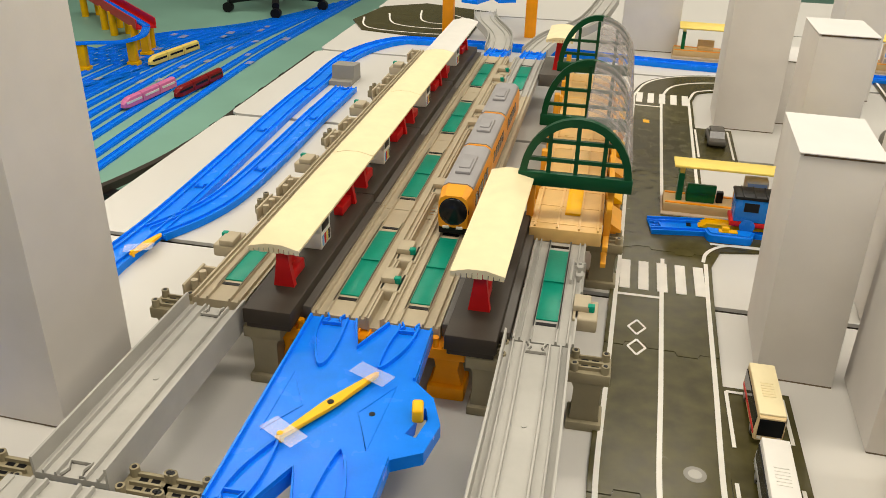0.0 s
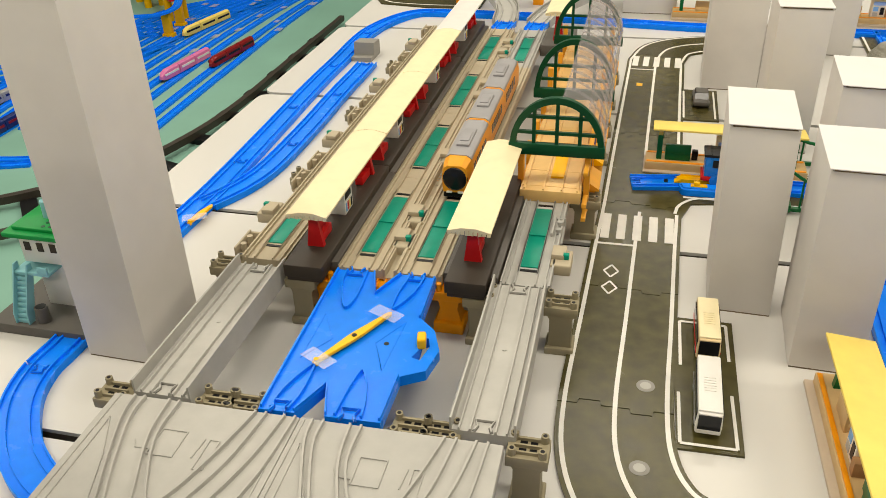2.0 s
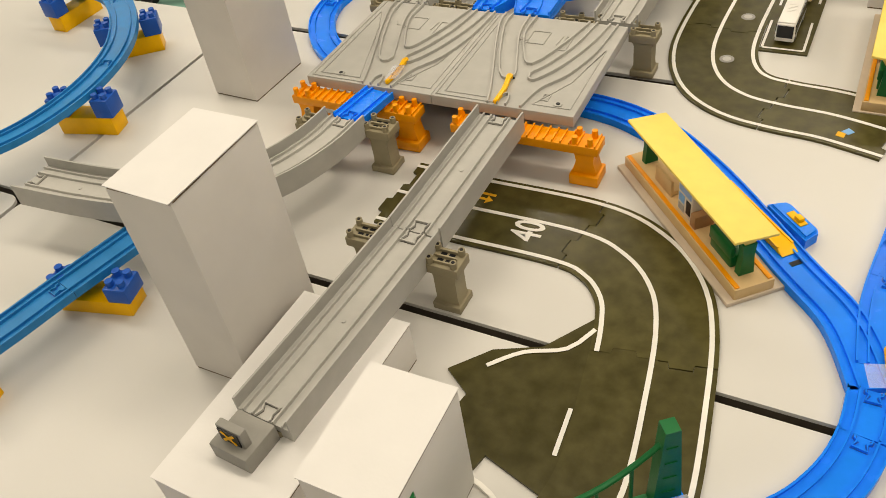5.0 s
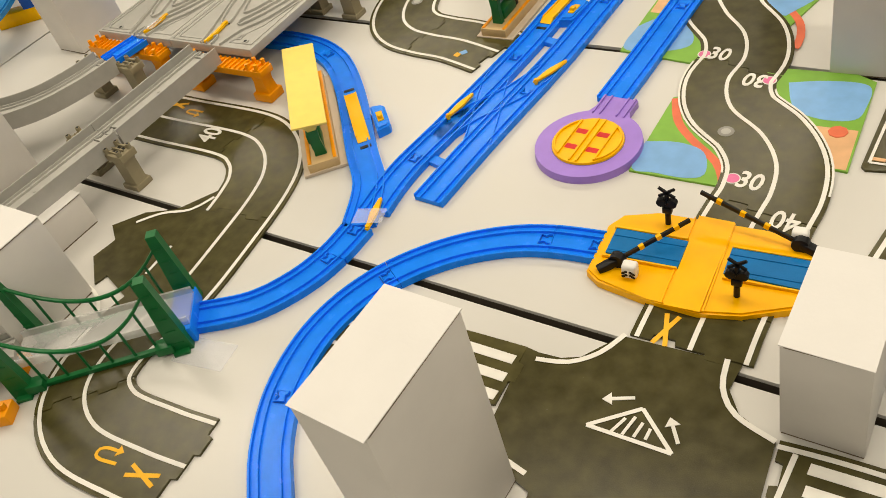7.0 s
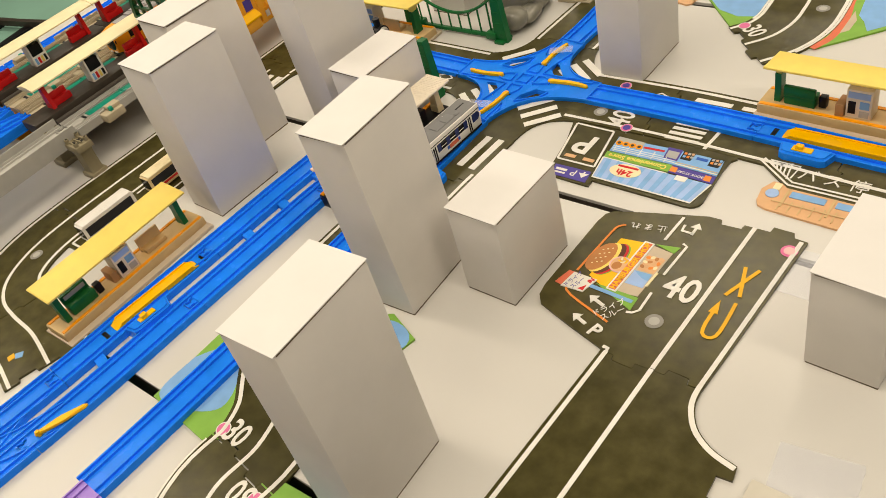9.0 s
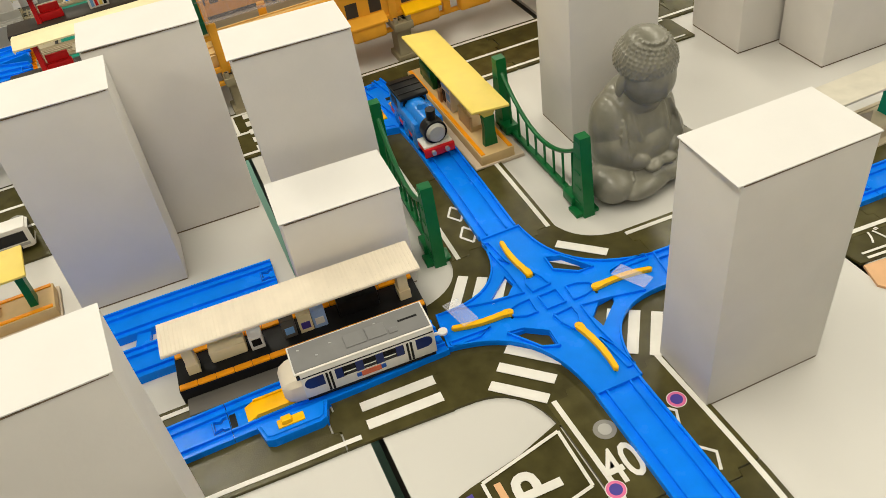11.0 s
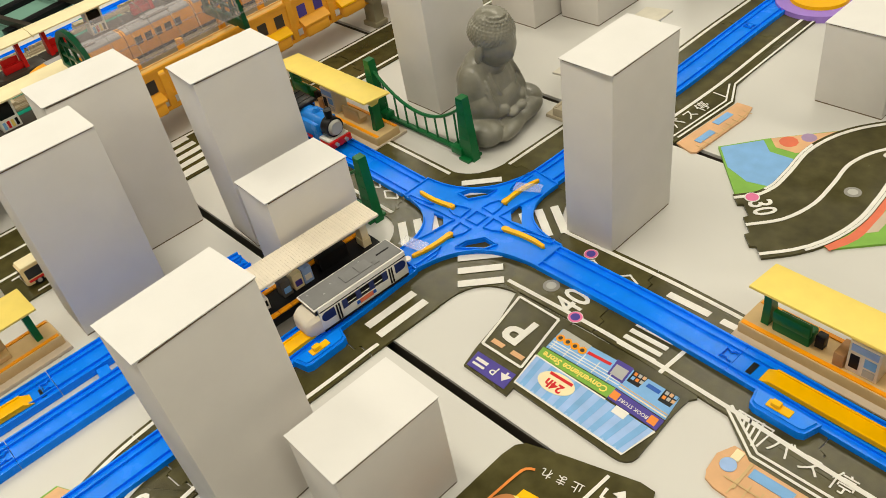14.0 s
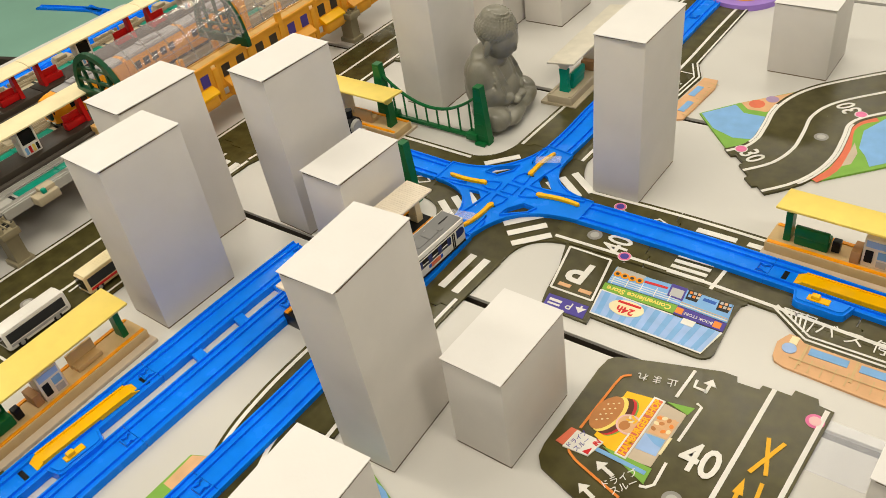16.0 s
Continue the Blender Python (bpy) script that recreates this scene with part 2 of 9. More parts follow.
# ---- room ----
bm = bmesh.new()
box(bm, -5.2, 5.2, -4.2, 7.2, FLOOR_Z - 0.1, FLOOR_Z)
solid("floor", bm, FLOOR, label="sea green vinyl floor of the room", category="floor", kind="structure")
# ceiling and walls are added out of view, dark enough to limit bounce
bm = bmesh.new()
box(bm, -5.2, 5.2, -4.2, 7.2, CEIL_Z, CEIL_Z + 0.1)
solid("ceiling", bm, paint("darkened_ceiling_paint", (0.24, 0.235, 0.225), 0.8, 0.03, 5.0), label="unseen grey ceiling, darkened to cut bounced light", category="ceiling", kind="structure")
for wname, dims in (("wall_west", (-5.3, -5.2, -4.2, 7.2)), ("wall_east", (5.2, 5.3, -4.2, 7.2)),
                    ("wall_south", (-5.2, 5.2, -4.3, -4.2)), ("wall_north", (-5.2, 5.2, 7.2, 7.3))):
    bm = bmesh.new()
    box(bm, *dims, FLOOR_Z, CEIL_Z)
    solid(wname, bm, WALLPAINT, label="unseen plain wall, darkened to cut bounced light", category="wall", kind="structure")

# ---- folding tables, pushed together in rows ----
GRID = -4.5
TB = pose(0, 0, 0, 0, 0, GRID)


def folding_table(u0, u1, v0, v1):
    t = thing("folding_table", TB @ pose(u0, v0, 0), "white laminate folding table in a row of tables", "table", "tables under the layout")
    w, d = u1 - u0, v1 - v0
    bm = bmesh.new()
    pts, r = [], 0.018
    for cx, cy, a0 in ((w - r, r, -90), (w - r, d - r, 0), (r, d - r, 90), (r, r, 180)):
        for k in range(7):
            a = radians(a0 + 15 * k)
            pts.append((cx + r * math.cos(a), cy + r * math.sin(a)))
    prism(bm, pts, -0.004, 0.0)
    part("tabletop", bm, TABLE, t)
    bm = bmesh.new()
    prism(bm, pts, -0.045, -0.0045)
    part("edge_band", bm, TABLE_RIM, t, "dark edge band")
    for lx in (0.12, w - 0.12):
        bm = bmesh.new()
        tube(bm, (lx, 0.06, FLOOR_Z), (lx, 0.06, -0.03), 0.013)
        tube(bm, (lx, d - 0.06, FLOOR_Z), (lx, d - 0.06, -0.03), 0.013)
        tube(bm, (lx, 0.06, FLOOR_Z + 0.08), (lx, d - 0.06, FLOOR_Z + 0.08), 0.01)
        part("leg_frame", bm, SLATE, t, "tubular steel leg frame")
    return t


VS = (-0.70, -0.278, 0.144, 0.568, 0.987, 1.41, 1.83, 2.25, 2.68)
for v0, v1 in zip(VS, VS[1:]):
    folding_table(-0.312, 1.488, v0 + 0.005, v1 - 0.005)
    folding_table(1.492, 3.29, v0 + 0.005, v1 - 0.005)
for v0, v1 in zip(VS[:3], VS[1:3]):
    folding_table(-2.12, -0.318, v0 + 0.005, v1 - 0.005)
folding_table(-2.12, -0.318, VS[2] + 0.005, 0.585)


# ---- white cartons standing for buildings ----
def carton(x, y, turn, w, d, h, label, gap=0.002, skew=0.0, rack=(0, 0)):
    t = thing("carton", pose(x, y, 0, 0, 0, turn), label, "box", "white cartons")
    lean = Matrix(((1, 0, rack[0] / h, 0), (0, 1, rack[1] / h, 0), (0, 0, 1, 0), (0, 0, 0, 1)))
    bm = bmesh.new()
    r = 0.0012
    rbox(bm, -w / 2, w / 2, -d / 2, d / 2, 0.0012, h, r, lean)
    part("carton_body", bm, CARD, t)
    bm = bmesh.new()
    a = [(-w / 2 - 0.0006, -d / 2 - 0.001), (w / 2 + 0.0006, -d / 2 - 0.001 - skew), (w / 2 + 0.0006, d / 2 + 0.0005), (-w / 2 - 0.0006, d / 2 + 0.0005)]
    prism(bm, a, h + 0.0006, h + 0.0014, lean)
    top = [v for v in bm.verts]
    for v in top:
        if v.co.y < 0:
            v.co.z += gap
    part("lid_flap", bm, CARD_LIT_TOP, t, "slightly lifted white lid flap")
    bm = bmesh.new()
    box(bm, -w / 2 + 0.003, w / 2 - 0.003, -d / 2 - 0.0004, -d / 2 + 0.0002, h - 0.0001, h + 0.0006 + gap * 0.6, lean)
    part("lid_edge", bm, CARD_EDGE_SHADE, t, "brown raw cardboard edge")
    bm = bmesh.new()
    box(bm, w / 2 - 0.0002, w / 2 + 0.0005, -d / 2 + 0.002, d / 2 - 0.002, h - 0.0001, h + 0.0006, lean)
    part("lid_edge", bm, CARD_EDGE_SHADE, t, "brown raw cardboard edge")
    # recessed dark strip: contact shade under the carton, put in as colour
    bm = bmesh.new()
    box(bm, -w / 2 + 0.0012, w / 2 - 0.0004, -d / 2 + 0.0004, d / 2 - 0.0012, 0, 0.0022)
    part("bottom_edge", bm, CARD_EDGE_SHADE, t, "dark brown strip painting the contact shade under the carton")


TALL, LOW = "tall white cardboard carton standing on the table", "low white cardboard carton standing on the table"
for bx, by, bt, bw, bd, bh, lab, *rack in (
    (0.9345, 0.7461, -2, 0.056, 0.096, 0.2104, TALL, -0.009, -0.001), (1.0264, 0.7955, -5.7, 0.0594, 0.0957, 0.1059, LOW),
    (0.601, 0.7984, -6.6, 0.063, 0.098, 0.2045, TALL, -0.001, 0.003), (0.5359, 0.8895, -6.7, 0.063, 0.104, 0.2053, TALL, -0.005, 0.002),
    (0.6533, 0.995, -7.9, 0.0575, 0.1, 0.2096, TALL, -0.001, -0.003), (0.736, 0.9763, -6.5, 0.0593, 0.0997, 0.1064, LOW),
    (0.9904, 1.1881, -4.8, 0.059, 0.0997, 0.2051, TALL, 0.006, 0), (1.0366, 0.5354, -2, 0.0561, 0.0977, 0.2104, TALL, -0.008, 0.005),
    (1.3457, 0.8221, -7.2, 0.059, 0.1, 0.104, LOW), (1.284, 0.391, -6, 0.06, 0.1, 0.105, LOW),
    (0.846, -0.1262, -5.2, 0.0587, 0.1007, 0.2006, TALL), (1.0829, 0.0706, -4.1, 0.0582, 0.0967, 0.1031, LOW, -0.004, -0.002),
    (-0.0782, 0.7312, -6, 0.07, 0.094, 0.36, TALL), (-0.1552, 0.4555, -5.8, 0.0689, 0.0983, 0.36, TALL),
    (0.092, 0.058, -4, 0.064, 0.104, 0.206, TALL), (0.184, -0.022, -5, 0.106, 0.2, 0.0452, "white cardboard carton lying flat under the grey track"), (0.3, -0.069, -3, 0.066, 0.096, 0.113, LOW),
    (0.61, 1.557, -6, 0.09, 0.1, 0.26, TALL), (0.50, 2.03, -4, 0.115, 0.1, 0.2, TALL), (0.82, 1.76, -5, 0.07, 0.1, 0.21, TALL),
    (1.113, 1.53, -5, 0.08, 0.085, 0.1, LOW), (0.65, 1.305, -5, 0.068, 0.1, 0.206, TALL), (0.7, 1.6, -5, 0.07, 0.1, 0.1, LOW),
):
    carton(bx, by, bt, bw, bd, bh, lab, gap=random.uniform(0.0003, 0.0014), skew=random.uniform(0, 0.002), rack=rack or (0, 0))

# ---- printed road boards ----
RZ = 0.0028


import itertools

layer = itertools.count()


def stripe(path, wid, parent, name="lane_line", mat=None, z=RZ):
    bm = bmesh.new()
    z += 0.00002 * (next(layer) % 14)
    sweep(bm, [(-wid / 2, 0), (wid / 2, 0), (wid / 2, 0.0003), (-wid / 2, 0.0003)], [Vector((p[0], p[1], z + 0.0001)) for p in path])
    return part(name, bm, mat or ROADWHITE, parent)


def bars(quads, parent, name="crossing_bar", mat=None):
    for q in quads:
        bm = bmesh.new()
        prism(bm, list(q), RZ + 0.0001, RZ + 0.00042 + 0.00002 * (next(layer) % 14))
        part(name, bm, mat or ROADWHITE, parent)


def jig(path, s, half, side):
    """The toothed joint across a road at length s."""
    a, b = cut(path, max(0, s - 0.004), s)[-2:] if s > 0.004 else cut(path, 0, 0.004)[:2]
    c = cut(path, 0, s)[-1] if s > 0 else path[0]
    t = (b - a)
    t.z = 0
    t.normalize()
    n = Vector((t.y, -t.x, 0))
    out = []
    for f, d in ((-1, 0), (-0.66, 0), (-0.63, 0.006), (-0.27, 0.006), (-0.24, 0), (0.24, 0), (0.27, -0.006), (0.63, -0.006), (0.66, 0), (1, 0)):
        out.append(c + n * (f * half) + t * (d + side * 0.0007))
    return [(p.x, p.y) for p in out]


ROADLABEL = "dark grey printed toy road board with white lane lines"


def road(pts, cuts=(), half=0.0515, lines=(-0.0455, 0, 0.0455), label=ROADLABEL, gaps=()):
    """A strip of road, in boards joined by teeth; gaps: stretches with no line of that number."""
    path = smooth_path(pts)
    total = lengths(path)[-1]
    ends = [0.0, *cuts, total]
    made = []
    for i, (s0, s1) in enumerate(zip(ends, ends[1:])):
        t = thing("road_board", None, label, "road board", "road boards")
        p = cut(path, s0, s1)
        left, right = offset(p, -half), offset(p, half)
        first = jig(path, s0, half, 1)
        last = jig(path, s1, half, -1)
        outline = first + [(q.x, q.y) for q in right[1:-1]] + last[::-1] + [(q.x, q.y) for q in left[1:-1]][::-1]
        bm = bmesh.new()
        prism(bm, outline, 0.0, RZ)
        part("board", bm, ASPHALT, t)
        for k, d in enumerate(lines):
            spans = [(s0, s1)]
            for g, g0, g1 in gaps:
                if g == k:
                    spans = [q for a, b in spans for q in ((a, min(b, g0)), (max(a, g1), b)) if q[1] - q[0] > 0.006]
            for a, b in spans:
                stripe(offset(cut(path, a, b), d), 0.0042, t)
        made.append(t)
    return path, made


def plate(outline, label=ROADLABEL, mat=None, name="road_board"):
    t = thing(name, None, label, "road board", "road boards")
    bm = bmesh.new()
    prism(bm, list(outline), 0.0, RZ - 0.0004 + 0.00003 * (next(layer) % 6))
    part("board", bm, mat or ASPHALT, t)
    return t


def arc(cx, cy, r, a0, a1, n=12):
    return [Vector((cx + r * math.cos(radians(a0 + (a1 - a0) * k / n)), cy + r * math.sin(radians(a0 + (a1 - a0) * k / n)), 0)) for k in range(n + 1)]


def letters(text, size, x, y, turn, parent, mat=None, wide=1.0, bold=0.0, name="road_marking", up=0.0005):
    return part(name, words(text, size, x, y, turn, RZ + up, 0.0002, wide, bold), mat or ROADWHITE, parent)


def manhole(x, y, parent):
    bm = bmesh.new()
    disc(bm, x, y, RZ, RZ + 0.0003, 0.0085)
    part("manhole_print", bm, GREY_MID, parent)
    bm = bmesh.new()
    disc(bm, x, y, RZ, RZ + 0.0005, 0.005)
    part("manhole_print", bm, GREY, parent)


def no_parking(x, y, parent):
    for r, z, mat in ((0.0074, 0.0003, ROADWHITE), (0.0068, 0.0005, PINK), (0.0046, 0.0007, INDIGO)):
        bm = bmesh.new()
        disc(bm, x, y, RZ, RZ + z, r)
        part("round_sign_print", bm, mat, parent)


# bus road beside the station
_, b_bus = road([(0.608, 0.485), (0.545, 0.506), (0.492, 0.515), (0.452, 0.527), (0.421, 0.555), (0.403, 0.605), (0.402, 0.678), (0.416, 0.82), (0.43, 0.964), (0.44, 1.06), (0.457, 1.252), (0.488, 1.591), (0.497, 1.66), (0.53, 1.73), (0.62, 1.76), (0.8, 1.745)],
                    cuts=(0.13, 0.325, 0.52, 0.72, 0.95, 1.18, 1.33), gaps=((1, 0.7, 0.84), (2, 0.7, 0.84)))
# bus bay
t = plate([(0.462, 0.82), (0.521, 0.815), (0.507, 0.625), (0.452, 0.628)])
stripe([(0.469, 0.812), (0.514, 0.808)], 0.003, t)
stripe([(0.469, 0.812), (0.464, 0.74)], 0.003, t)
stripe([(0.459, 0.70), (0.455, 0.634)], 0.003, t)
stripe([(0.455, 0.634), (0.502, 0.631)], 0.003, t)
stripe([(0.502, 0.631), (0.506, 0.70)], 0.003, t)
stripe([(0.51, 0.75), (0.514, 0.808)], 0.003, t)
# road with the 40 mark, going under the bridge
_, b_40 = road([(0.132, 0.2777), (0.213, 0.271), (0.335, 0.262), (0.385, 0.241), (0.416, 0.205), (0.43, 0.16), (0.437, 0.09), (0.44, 0.0), (0.425, -0.075), (0.436, -0.13), (0.48, -0.161), (0.55, -0.166), (0.602, -0.165)],
                  cuts=(0.208, 0.388, 0.658), gaps=((2, 0.388, 0.598),))
letters("40", 0.044, 0.288, 0.2505, 87, b_40[0], wide=0.66, bold=0.0006)
# tram road, crossing and road east
_, b_s = road([(0.969, 0.0785), (0.972, 0.13), (0.984, 0.238), (0.99, 0.284), (0.985, 0.328), (0.962, 0.37), (0.922, 0.41), (0.907, 0.457), (0.914, 0.507), (0.902, 0.556), (0.868, 0.604), (0.842, 0.66), (0.837, 0.72), (0.8425, 0.80), (0.8494, 0.861), (0.8547, 0.912), (0.8652, 0.989)],
                cuts=(0.051, 0.176, 0.436, 0.671, 0.871), gaps=((0, 0.9, 2), (1, 0.9, 2), (2, 0.885, 2)))
_, b_n = road([(0.875, 1.20), (0.89, 1.32), (0.912, 1.47), (0.925, 1.62), (0.95, 1.85)], cuts=(0.2, 0.42))
_, b_e = road([(0.955, 1.092), (1.08, 1.083), (1.2, 1.068), (1.31, 1.052), (1.5, 1.03)], cuts=(0.11, 0.33))
_, b_w = road([(0.775, 1.11), (0.66, 1.122), (0.5, 1.137)], cuts=(0.12,))
# long road with the parking bay
_, b_l = road([(1.132, 0.205), (1.156, 0.31), (1.168, 0.4165), (1.1798, 0.5225)], cuts=(0.12,))


# ---- blue track ----
def groove(w=0.019, h=0.0085):
    f, q = 0.0056, w / 0.019
    return [(-w, 0), (w, 0), (w, h), (w - 0.0018, h), (w - 0.0018, f), (0.0108 * q, f), (0.0108 * q, h), (0.0092 * q, h), (0.0092 * q, f),
            (-0.0092 * q, f), (-0.0092 * q, h), (-0.0108 * q, h), (-0.0108 * q, f), (-w + 0.0018, f), (-w + 0.0018, h), (-w, h)]


def lay(pts, mat=None, z=0.0, piece=0.2145, label="blue plastic toy track piece lying on the table", group="blue track pieces", prof=None, first=0.0, boss=None):
    path = [p + Vector((0, 0, z)) for p in smooth_path(pts, 0.01)]
    total = lengths(path)[-1]
    s, k = 0.0, 0
    while s < total - 0.012:
        e = min(total, s + (first if first and k == 0 else piece))
        if total - e < 0.03:
            e = total
        p = cut(path, s + 0.0003, e - 0.0003)
        t = thing("track_piece", None, label, "toy track", group)
        bm = bmesh.new()
        sweep(bm, prof or groove(), p)
        part("track_bed", bm, mat or BLUE, t)
        if prof is None:
            d = (p[-2] - p[-1]).normalized()
            n = Vector((d.y, -d.x, 0))
            o = p[-1]
            bm = bmesh.new()
            ring = [o + n * 0.006 + d * 0.001, o + n * 0.006 + d * 0.004, o + n * 0.0035 + d * 0.006, o + n * 0.0055 + d * 0.012,
                    o - n * 0.0055 + d * 0.012, o - n * 0.0035 + d * 0.006, o - n * 0.006 + d * 0.004, o - n * 0.006 + d * 0.001]
            sweep(bm, [(-0.0006, 0.0052), (0.0006, 0.0052), (0.0006, 0.0082), (-0.0006, 0.0082)], ring)
            part("joint_tab", bm, mat or BLUE, t)
            # solid darker ring painting the shade in the gap round the tab
            bm = bmesh.new()
            sweep(bm, [(-0.0015, 0.005), (0.0015, 0.005), (0.0015, 0.0059), (-0.0015, 0.0059)], ring)
            part("joint_gap", bm, BLUE_DARK, t)
        if boss:
            for o, q in ((p[0], p[1]), (p[-1], p[-2])):
                d = (q - o).normalized()
                n = Vector((d.y, -d.x, 0))
                ring = [o + n * 0.007 + d * 0.0006, o + n * 0.005 + d * 0.006, o + n * 0.0075 + d * 0.013, o - n * 0.0075 + d * 0.013, o - n * 0.005 + d * 0.006, o - n * 0.007 + d * 0.0006]
                bm = bmesh.new()
                sweep(bm, [(-0.0007, boss - 0.001), (0.0007, boss - 0.001), (0.0007, boss + 0.0024), (-0.0007, boss + 0.0024)], ring)
                part("joint_tab", bm, mat or BLUE, t)
                # slate ring standing in for shade in the gap round this tab
                bm = bmesh.new()
                sweep(bm, [(-0.0014, boss - 0.001), (0.0014, boss - 0.001), (0.0014, boss + 0.0003), (-0.0014, boss + 0.0003)], ring)
                part("joint_gap", bm, SLATE, t)
            o = p[len(p) // 2]
            bm = bmesh.new()
            tube(bm, (o.x, o.y, boss - 0.001), (o.x, o.y, boss + 0.0008), 0.0022, 0.002, 14)
            part("boss", bm, mat or BLUE, t)
        s, k = e, k + 1
    return path


lay([(0.602, 0.165), (0.602, 0.235), (0.618, 0.33), (0.641, 0.479), (0.653, 0.60), (0.665, 0.713), (0.675, 0.811), (0.688, 0.915)], first=0.1, z=0.0003)
lay([(0.655, 0.196), (0.671, 0.315), (0.695, 0.472), (0.708, 0.6), (0.72, 0.713), (0.73, 0.811), (0.742, 0.9)])
lay([(0.792, 0.40), (0.803, 0.50), (0.815, 0.62), (0.825, 0.72), (0.83, 0.79), (0.835, 0.86), (0.8415, 0.93), (0.8468, 1.006)])
lay([(0.886, 1.203), (0.8915, 1.25), (0.897, 1.33), (0.912, 1.47), (0.924, 1.62), (0.945, 1.85)])
lay([(0.968, 1.093), (1.08, 1.083), (1.2, 1.068), (1.31, 1.052), (1.5, 1.03)])
lay([(0.762, 1.111), (0.657, 1.123), (0.55, 1.132), (0.43, 1.125)])
lay([(0.73, -0.21), (0.699, -0.165), (0.67, -0.125), (0.646, -0.072), (0.638, -0.013), (0.648, 0.041), (0.675, 0.09), (0.717, 0.131), (0.765, 0.158), (0.81, 0.17), (0.862, 0.173)], piece=0.165)
lay([(1.062, 0.17), (1.163, 0.162), (1.24, 0.172), (1.305, 0.218), (1.345, 0.30), (1.372, 0.388), (1.392, 0.54)], piece=0.165)
lay([(0.49, -0.024), (0.545, 0.008), (0.577, 0.05), (0.593, 0.095), (0.598, 0.14)], piece=0.165)
lay([(0.597, 0.142), (0.572, 0.206), (0.527, 0.262), (0.437, 0.376), (0.362, 0.444), (0.27, 0.474), (0.1, 0.48), (-0.03, 0.50), (-0.095, 0.54), (-0.136, 0.598), (-0.15, 0.65), (-0.146, 0.704), (-0.146, 0.80), (-0.142, 0.93)], piece=0.2)
lay([(-0.142, 0.93), (-0.13, 1.049), (-0.122, 1.216), (-0.114, 1.445), (-0.104, 1.6), (-0.088, 1.8), (-0.026, 1.93), (0.06, 1.945), (0.3, 1.92), (0.47, 1.885), (0.618, 1.862), (0.86, 1.845), (1.2, 1.82)])
lay([(-0.125, 1.005), (-0.095, 1.06), (-0.077, 1.131), (-0.065, 1.273), (-0.057, 1.429), (-0.05, 1.52), (-0.046, 1.585)], z=0.0005)

# ---- station on its viaduct ----
ST = pose(0.1427, 0.785, 0, 0, 0, -4)
DECK = 0.0625


def deck_profile(w, h0=0.05, h1=DECK, wall=0.0):
    f = h1 - 0.0028
    pr = [(-w, h0), (w, h0), (w, h1 + wall), (w - 0.0018, h1 + wall), (w - 0.0018, f), (0.0198, f), (0.0195, h1), (0.0182, h1), (0.0179, f), (0.0112, f), (0.0108, h1), (0.0094, h1), (0.009, f),
          (-0.009, f), (-0.0094, h1), (-0.0108, h1), (-0.0112, f), (-0.0179, f), (-0.0182, h1), (-0.0195, h1), (-0.0198, f), (-w + 0.0018, f), (-w + 0.0018, h1 + wall), (-w, h1 + wall)]
    return pr


def station_track(lx, ly, mat):
    t = thing("station_track", ST @ pose(lx, ly, 0), "taupe plastic elevated station track with teal panel", "toy track", "station track pieces")
    bm = bmesh.new()
    sweep(bm, deck_profile(0.0245), [(0, 0.0004, 0), (0, 0.214, 0)])
    part("track_bed", bm, mat, t)
    bm = bmesh.new()
    rbox(bm, -0.0095, 0.0095, 0.034, 0.16, DECK - 0.003, DECK - 0.0016, 0.0004)
    box(bm, -0.0095, 0.0095, 0.0965, 0.0985, DECK - 0.001, DECK - 0.0001)
    part("teal_panel", bm, TEAL, t, "teal green stop panel")
    for y0 in (0.026, 0.167):
        bm = bmesh.new()
        box(bm, -0.0085, 0.0085, y0, y0 + 0.004, DECK - 0.003, DECK - 0.0022)
        part("slot", bm, BLACK, t)
    bm = bmesh.new()
    for sx in (-0.0098, 0.0098):
        box(bm, sx - 0.0007, sx + 0.0007, 0.02, 0.178, DECK - 0.002, DECK)
    part("guide_rib", bm, mat, t)
    return t


for k in range(4):
    station_track(-0.106, 0.2145 * k, TAUPE)
    station_track(0.0, 0.2145 * k, TAUPE)
    station_track(0.062, 0.2145 * k, TAUPE if k < 3 else GREY)
station_track(0.1695, 0.0, GREY)


def platform(lx, y0, y1, label):
    t = thing("station_platform", ST @ pose(lx, 0, 0), label, "platform", "station platforms")
    n = round((y1 - y0) / 0.2145)
    L = (y1 - y0) / n
    for k in range(n):
        a, b = y0 + k * L, y0 + (k + 1) * L - 0.0006
        bm = bmesh.new()
        rbox(bm, -0.0205, 0.0205, a - (0.028 if k == 0 else 0), b, 0.0605, 0.0745, 0.0012)
        rbox(bm, -0.0185, 0.0185, a - (0.026 if k == 0 else 0), b, 0.0555, 0.061, 0.0008)
        part("platform_block", bm, BROWNGREY, t, "dark brown platform block")
        bm = bmesh.new()
        rbox(bm, -0.0275, 0.0275, a, b, 0.0535, 0.0655, 0.0008)
        part("platform_base", bm, UMBER, t, "umber grey platform slab")
    return t


P1 = platform(-0.0505, 0.0, 0.858, "dark brown station platform with cream canopy and red supports")
P2 = platform(0.1155, 0.0, 0.2145, "short dark brown station platform with cream canopy")


